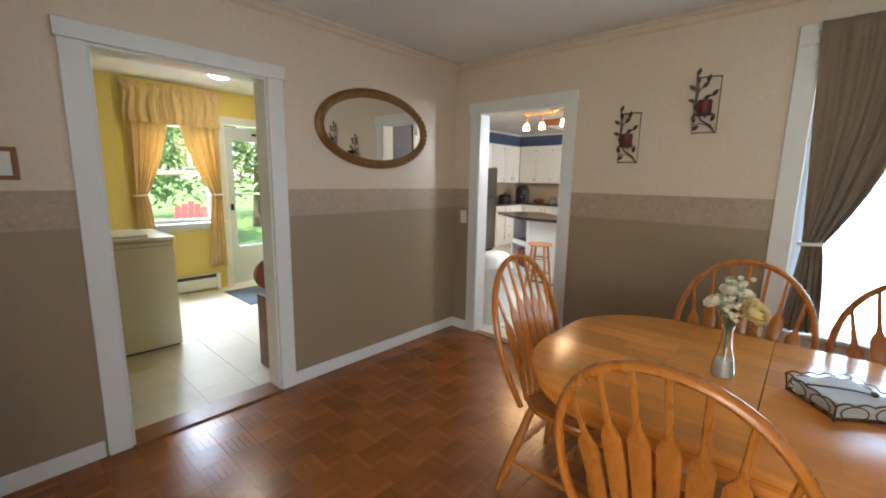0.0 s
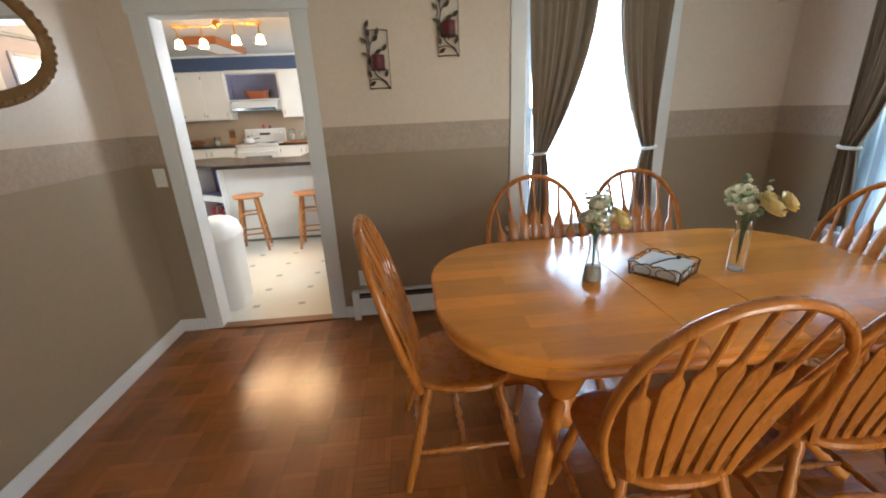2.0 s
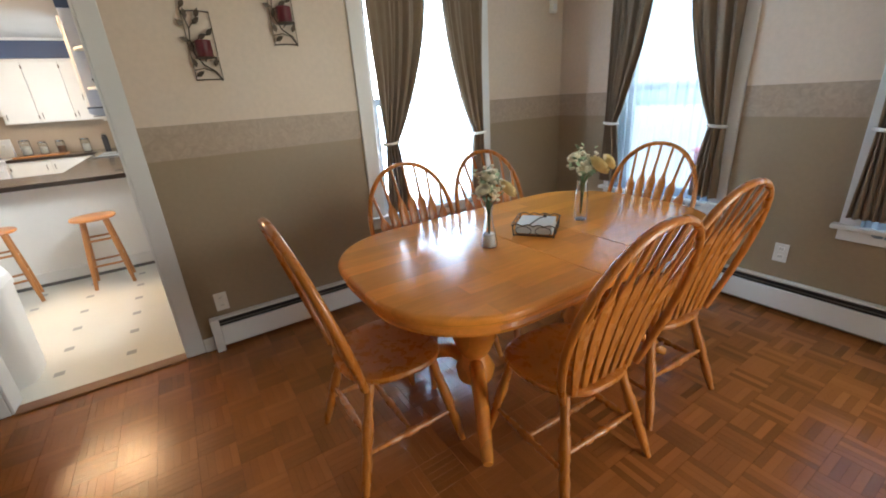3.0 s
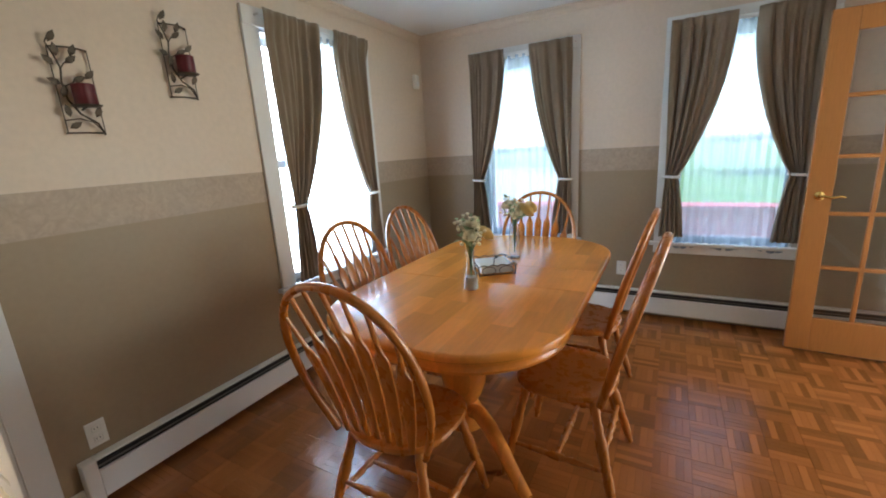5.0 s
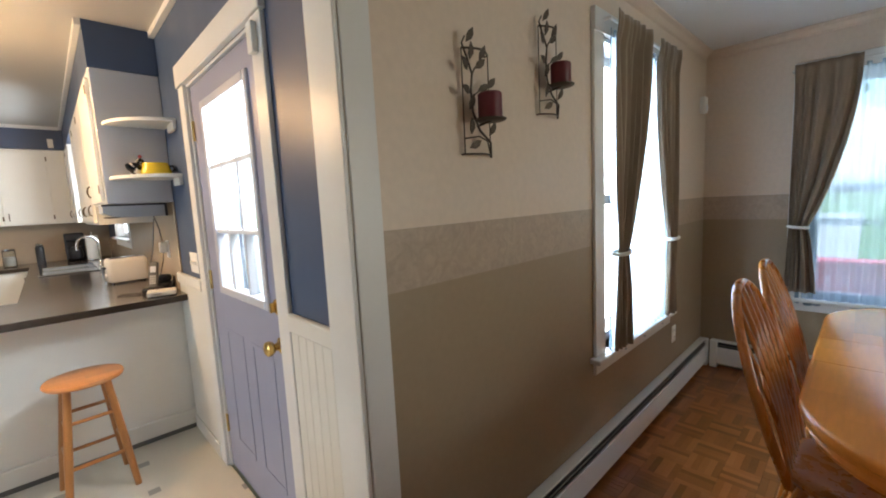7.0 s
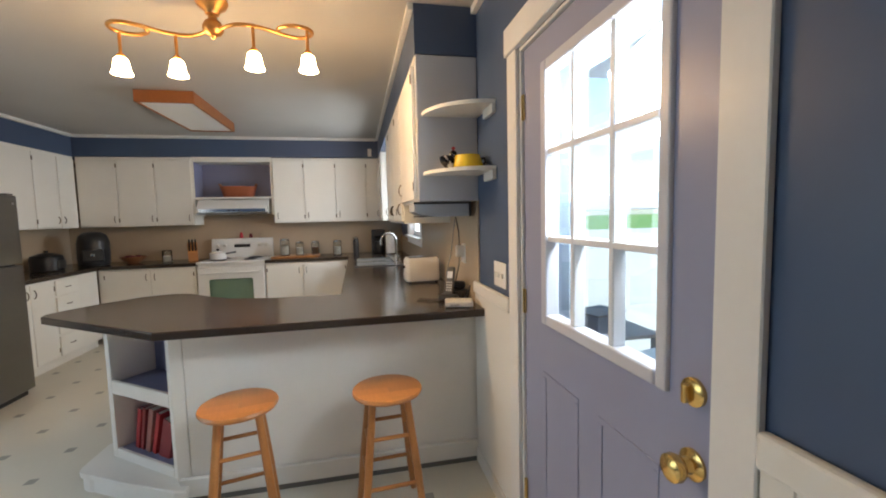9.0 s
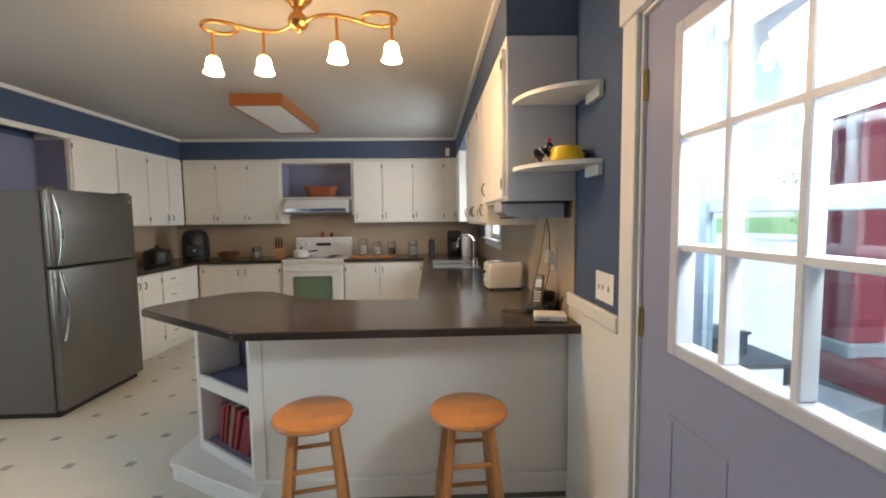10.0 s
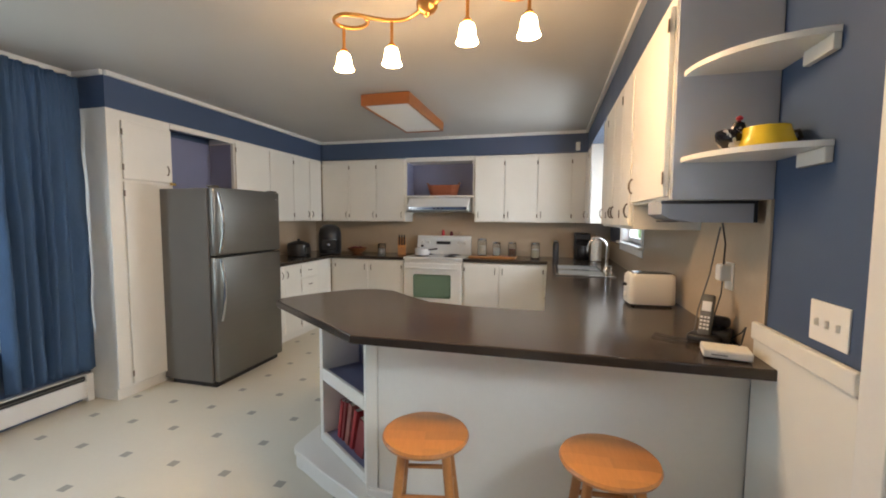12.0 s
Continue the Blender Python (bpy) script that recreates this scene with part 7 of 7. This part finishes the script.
part("box", rbox(-0.05, 0.05, -0.04, 0.0, -0.12, 0.12, 0.006, 2), M_APPL, t)

# ---- outdoors ----
M_GRASS = mat("lawn", (0.12, 0.22, 0.055), rough=0.9, vary=0.3, scale=0.9, grain=0.35, grain_scale=14, bump=0.5, bump_scale=30)
M_TREE = mat("tree_leaves", (0.17, 0.27, 0.085), rough=0.6, vary=0.2, scale=0.8, island=0.45)
M_BARK = mat("bark", (0.10, 0.075, 0.05), rough=0.9, vary=0.3, scale=6, bump=0.8, bump_scale=20)
M_DECK = mat("deck_boards", (0.42, 0.38, 0.33), rough=0.7, vary=0.12, scale=3, grain=0.12, each=0.12)
M_STORMGLASS = glass_mat("storm_glass", (0.66, 0.79, 0.83))
M_STORM = mat("storm_frame_paint", (0.42, 0.52, 0.58), rough=0.4, vary=0.04)
# Red lightened towards pink: outdoor glare is put into the base colour.
M_REDPOST = mat("red_porch_paint_glare", (0.66, 0.11, 0.15), rough=0.5, vary=0.08)
structure("ground", boxes((-300, 300, -300, 300, -0.85, -0.60)), M_GRASS, "green lawn round the house", "ground")


def tree(x, y, h, r, seed, label="leafy green garden tree"):
    rnd = random.Random(seed)
    t = thing("tree", label, "tree", "garden trees", at=pose(x, y, -0.6))
    part("trunk", tube([(0, 0, -0.1), (0.05 * r, 0, h * 0.3), (0, 0.06 * r, h * 0.6), (0.02, 0, h * 0.85)], [0.07 * r + 0.06, 0.05 * r + 0.04, 0.03 * r + 0.02, 0.02], 9), M_BARK, t, smooth=True)
    tips = []
    for k in range(9):
        a = 2.4 * k + rnd.uniform(-0.3, 0.3)
        z0 = h * (0.28 + 0.055 * k)
        l = r * rnd.uniform(0.6, 0.95) * (1 - 0.04 * k)
        tip = (l * math.cos(a), l * math.sin(a), z0 + l * rnd.uniform(0.2, 0.6))
        part("limb", tube([(0, 0, z0), (tip[0] * 0.5, tip[1] * 0.5, z0 + 0.2 * l), tip], [0.05, 0.03, 0.012], 6), M_BARK, t)
        tips.append(Vector(tip))
    verts, faces = [], []
    for k in range(2200):
        c = rnd.choice(tips) * rnd.uniform(0.35, 1.05)
        c = Vector((c.x, c.y, max(h * 0.14, rnd.choice(tips).z * rnd.uniform(0.55, 1.15))))
        p = c + Vector((rnd.gauss(0, r * 0.2), rnd.gauss(0, r * 0.2), rnd.gauss(0, r * 0.17)))
        s = rnd.uniform(0.09, 0.2)
        m = Euler((rnd.uniform(-1, 1), rnd.uniform(-1, 1), rnd.uniform(0, 6.28))).to_matrix()
        n = len(verts)
        for q in ((-s, 0, 0), (0, -s * 0.45, 0.03), (s, 0, -0.03), (0, s * 0.45, 0.03)):
            verts.append(p + m @ Vector(q))
        faces.append((n, n + 1, n + 2, n + 3))
    me = bpy.data.meshes.new("crown")
    me.from_pydata(verts, [], faces)
    me.materials.append(M_TREE)
    ob = new("crown", me)
    ob.parent = t
    tagged(ob, kind="stuff")


for i, (x, y, h, r) in enumerate(((-15, 3.2, 5.5, 3.0), (-17, 8.0, 7.0, 3.6), (-19, 13, 7, 3.6), (-14, -2.5, 5, 2.6), (-24, 5.5, 9, 4.5), (-22, 10.5, 8, 4),
                                  (26, 1.5, 7, 4.0), (24, -5.0, 6, 3.6), (30, 6.5, 8, 4.6), (26, 31, 6, 3.4), (34, 24, 7, 4))):
    tree(x, y, h, r, 40 + i)


def deck(name, x0, x1, y0, y1, label):
    t = thing(name, label, "deck", kind="structure")
    n = int((y1 - y0) / 0.14)
    w = (y1 - y0) / n
    board = mesh_of("board", rbox(x0, x1, 0.004, w - 0.004, -0.045, -0.015, 0.004, 1), M_DECK)
    for i in range(n):
        ob = new("board", board)
        ob.location = (0, y0 + i * w, 0)
        ob.parent = t
    part("frame", boxes((x0 + 0.02, x1 - 0.02, y0 + 0.02, y1 - 0.02, -0.60, -0.05)), M_DECK, t)


# Added pale slab; it stands in for overexposed white below the horizon.
structure("driveway", boxes((1.6, 34.0, 2.6, 48.0, -0.60, -0.585)), mat("pale_glare_ground", (0.42, 0.41, 0.38), rough=0.9, vary=0.15, scale=2, grain=0.3, grain_scale=60, bump=0.5, bump_scale=60), "pale ground slab added for the overexposed white outside", "driveway")
deck("deck_west", -8.1, -5.72, 0.8, 4.2, "weathered grey deck outside the laundry door")
deck("porch_east", -1.26, 1.3, 3.56, 6.6, "weathered porch deck outside the kitchen door")


def railing(name, x0, y0, x1, y1, z0, z1, m, label, step=0.13):
    t = thing(name, label, "railing", "railings")
    L = math.hypot(x1 - x0, y1 - y0)
    ang = math.degrees(math.atan2(y1 - y0, x1 - x0))
    t.matrix_basis = pose(x0, y0, 0, 0, 0, ang)
    part("top_rail", rbox(0, L, -0.045, 0.045, z1 - 0.04, z1, 0.005, 1), m, t)
    part("bottom_rail", rbox(0, L, -0.025, 0.025, z0, z0 + 0.05, 0.005, 1), m, t)
    for i in range(1, int(L / step)):
        part("baluster", boxes((i * step - 0.016, i * step + 0.016, -0.016, 0.016, z0 + 0.05, z1 - 0.04)), m, t)


def porch_post(x, y, m, label):
    t = thing("porch_post", label, "post", "porch posts", at=pose(x, y, -0.015))
    part("base_block", rbox(-0.065, 0.065, -0.065, 0.065, 0, 0.35, 0.006, 1), m, t)
    part("shaft", lathe([(0.05, 0.35), (0.058, 0.40), (0.045, 0.45), (0.055, 0.9), (0.05, 1.5), (0.04, 2.0), (0.055, 2.05), (0.05, 2.12)], 18), m, t, smooth=True)
    part("top_block", rbox(-0.06, 0.06, -0.06, 0.06, 2.12, 2.45, 0.006, 1), m, t)


t = thing("porch_column", "square red porch column with a moulded cap and white collar", "column", at=pose(0.06, 5.60, 0.70))
part("collar", rbox(-0.105, 0.105, -0.105, 0.105, 0.0, 0.07, 0.008, 1), M_SASH, t, "white collar")
part("shaft", rbox(-0.08, 0.08, -0.08, 0.08, 0.07, 1.30, 0.008, 2), M_REDPOST, t)
part("neck_moulding", rbox(-0.098, 0.098, -0.098, 0.098, 1.30, 1.335, 0.012, 2), M_REDPOST, t)
part("capital", stack([(rounded_rect(0, 0, 0.08, 0.08, 0.006, 2), 1.335), (rounded_rect(0, 0, 0.085, 0.085, 0.006, 2), 1.43), (rounded_rect(0, 0, 0.115, 0.115, 0.006, 2), 1.47), (rounded_rect(0, 0, 0.115, 0.115, 0.006, 2), 1.50)]), M_REDPOST, t)
part("upper_block", rbox(-0.07, 0.07, -0.07, 0.07, 1.50, 1.898, 0.006, 1), M_SASH, t)
t = thing("porch_parapet", "low parapet with a red board and pale panel below", "railing", "railings")
part("top_board", rbox(-0.01, 0.13, 4.25, 5.72, 0.53, 0.6995, 0.008, 1), M_REDPOST, t)
part("panel", rbox(0.02, 0.10, 4.25, 5.72, -0.014, 0.5295, 0.004, 1), M_SASH, t)
porch_post(1.18, 6.45, M_REDPOST, "red turned porch post")
porch_post(1.18, 3.75, M_REDPOST, "red turned porch post")
railing("porch_railing", 1.18, 3.85, 1.18, 6.25, 0.06, 0.92, M_REDPOST, "red painted porch railing")
t = thing("porch_roof", "pale porch roof with a blue-grey beam", "roof", kind="structure")
part("beam", rbox(1.10, 1.26, 3.56, 6.6, 2.435, 2.60, 0.006, 1), M_SASH, t)
part("roof_deck", boxes((-1.28, 1.4, 3.56, 6.7, 2.60, 2.68)), M_SASH, t)
t = thing("storm_frame", "blue-grey storm door frame outside the kitchen door", "door frame", kind="structure")
part("frame_post", boxes((-1.255, -1.22, 4.82, 4.93, 0, 2.1)), M_STORM, t)
part("frame_post", boxes((-1.255, -1.22, 3.98, 4.09, 0, 2.1)), M_STORM, t)
part("mid_bar", rbox(-1.25, -1.225, 4.09, 4.82, 1.425, 1.478, 0.004, 1), M_STORM, t)
part("top_rail", rbox(-1.25, -1.225, 4.09, 4.82, 1.93, 2.10, 0.004, 1), M_STORM, t)
part("bottom_panel", rbox(-1.25, -1.225, 4.09, 4.82, 0.0, 0.62, 0.004, 1), M_STORM, t)
for z0, z1 in ((0.62, 1.425), (1.478, 1.93)):
    g = part("pane", boxes((-1.240, -1.236, 4.09, 4.82, z0, z1)), M_STORMGLASS, t)
    g.visible_shadow = False
t = thing("porch_table", "small pale garden table on the porch", "table", at=pose(-0.30, 6.12, -0.015))
part("tabletop", rbox(-0.33, 0.33, -0.29, 0.29, 0.54, 0.57, 0.008, 2), M_DECK, t)
for sx in (-0.3, 0.3):
    for sy in (-0.25, 0.25):
        part("leg", boxes((sx - 0.02, sx + 0.02, sy - 0.02, sy + 0.02, 0, 0.54)), M_DECK, t)
t = thing("storage_box", "slate blue plastic box on the porch table", "box", at=pose(-0.33, 6.05, 0.555, 0, 0, 20))
part("tub", rbox(-0.15, 0.15, -0.11, 0.11, 0, 0.13, 0.012, 2), mat("slate_blue_plastic", (0.10, 0.13, 0.18), rough=0.5), t)
part("lid", rbox(-0.16, 0.16, -0.12, 0.12, 0.13, 0.145, 0.005, 2), M_IRON, t)
t = thing("cardboard_box", "white carton with a dark blue label on the porch", "box", at=pose(-0.42, 5.29, -0.015, 0, 0, 14))
part("carton", rbox(-0.20, 0.20, -0.14, 0.14, 0, 0.62, 0.004, 1), M_PLASTIC, t)
part("label_patch", boxes((-0.204, -0.2002, -0.12, 0.0, 0.50, 0.58)), mat("navy_print", (0.03, 0.04, 0.14), rough=0.5), t)


def adirondack(x, y, z, rz):
    """Red slatted garden chair."""
    t = thing("garden_chair", "red slatted garden chair on the deck", "chair", "garden chairs", at=pose(x, y, z, 0, 0, rz))
    for s in (-1, 1):
        part("arm", rbox(s * 0.30 - 0.06, s * 0.30 + 0.06, -0.35, 0.33, 0.55, 0.575, 0.008, 2), M_RED, t)
        part("front_leg", rbox(s * 0.29 - 0.02, s * 0.29 + 0.02, -0.33, -0.25, 0, 0.55, 0.004, 1), M_RED, t)
        part("side_rail", moved(rbox(-0.015, 0.015, -0.33, 0.45, 0, 0.09, 0.004, 1), pose(s * 0.25, 0, 0.30, -14, 0, 0)), M_RED, t)
    for i in range(5):
        part("back_slat", moved(rbox(-0.045, 0.045, -0.01, 0.01, 0, 0.82 - 0.05 * abs(i - 2), 0.006, 1), pose(-0.2 + 0.1 * i, 0.24, 0.24, -22, 0, 0)), M_RED, t)
    for i in range(5):
        part("seat_slat", rbox(-0.26, 0.26, -0.32 + i * 0.11, -0.225 + i * 0.11, 0.385 - i * 0.024, 0.405 - i * 0.024, 0.004, 1), M_RED, t)


adirondack(-7.6, 2.55, -0.015, 60)
adirondack(0.72, 5.30, -0.015, 250)
t = thing("red_shed", "long red painted garden bed wall beyond the lawn", "wall", at=pose(6.4, -2.5, -0.6))
part("boards", rbox(0, 0.25, 0, 7.0, 0, 0.80, 0.01, 1), M_RED, t)
part("cap", rbox(-0.05, 0.30, -0.05, 7.05, 0.80, 0.85, 0.01, 1), M_REDPOST, t)

# ---- floor pieces, last ----
def parquet():
    """Finger-block parquet: squares of five strips, laid at right angles to their neighbours."""
    side, gap = 0.152, 0.0006
    floor = thing("floor_parquet", "reddish-brown finger-block parquet floor, worn gloss finish", "floor", kind="structure")
    n = 5
    rnd = random.Random(17)
    wv = (side - gap) / n

    def strips(bm, cx, cy, turn, lift):
        for i in range(n):
            a0 = -side / 2 + gap / 2 + i * wv + 0.00015
            a1 = a0 + wv - 0.0003
            b0, b1 = -side / 2 + gap / 2, side / 2 - gap / 2
            x0, x1, y0, y1 = (a0, a1, b0, b1) if turn else (b0, b1, a0, a1)
            x0, x1 = max(cx + x0, W), min(cx + x1, E)
            y0, y1 = max(cy + y0, S), min(cy + y1, N)
            if x1 - x0 > 0.002 and y1 - y0 > 0.002:
                z = lift + -0.0008 + rnd.uniform(-0.0001, 0.0)
                e, k = 0.0003, 0.5
                lo = [bm.verts.new(p) for p in ((x0, y0, -0.008), (x1, y0, -0.008), (x1, y1, -0.008), (x0, y1, -0.008))]
                tx, ty = rnd.uniform(-0.004, 0.004), rnd.uniform(-0.004, 0.004)
                mx, my = (x0 + x1) / 2, (y0 + y1) / 2
                hi = [bm.verts.new((px, py, z + tx * (px - mx) * k + ty * (py - my) * 0.5)) for px, py in ((x0 + e, y0 + e), (x1 - e, y0 + e), (x1 - e, y1 - e), (x0 + e, y1 - e))]
                md = [bm.verts.new((v.co.x, v.co.y, -0.0013)) for v in lo]
                bm.faces.new(hi)
                for k in range(4):
                    bm.faces.new((lo[k], lo[(k + 1) % 4], md[(k + 1) % 4], md[k]))
                    bm.faces.new((md[k], md[(k + 1) % 4], hi[(k + 1) % 4], hi[k]))

    blocks = {0: [], 1: []}
    for turn in (0, 1):
        for _ in range(6):
            bm = bmesh.new()
            strips(bm, 0, 0, turn, 0.0)
            blocks[turn].append(mesh_of("parquet_block", bm, M_PARQUET))
    rest = bmesh.new()
    made = 0
    nx, ny = int((E - W) / side) + 1, int((N - S) / side) + 1
    for i in range(nx):
        for j in range(ny):
            cx, cy = W + (i + 0.5) * side, N - (j + 0.5) * side
            turn = (i + j) % 2
            whole = cx + side / 2 <= E and cy - side / 2 >= S
            if whole and cx < 0.15 and 0.62 < cy and made < 290:
                ob = new("parquet_block", rnd.choice(blocks[turn]))
                ob.location = (cx, cy, 0)
                ob.parent = floor
                made += 1
            else:
                strips(rest, cx, cy, turn, 0.0)
    ob = part("parquet_rest", rest, M_PARQUET, floor)
    tagged(ob, kind="stuff")


parquet()


def laundry_tiles():
    floor = thing("floor_laundry", "cream square vinyl tiles on the laundry floor", "floor", kind="structure")
    side = 0.305
    tile = mesh_of("tile", rbox(-side / 2 + 0.0006, side / 2 - 0.0006, -side / 2 + 0.0006, side / 2 - 0.0006, -0.004, 0.0, 0.0008, 1), M_LFLOOR)
    for i in range(10):
        for j in range(12):
            x, y = W - 0.07 - (i + 0.5) * side, S + (j + 0.5) * side
            ob = new("tile", tile)
            ob.location = (x, y, 0)
            ob.parent = floor


laundry_tiles()
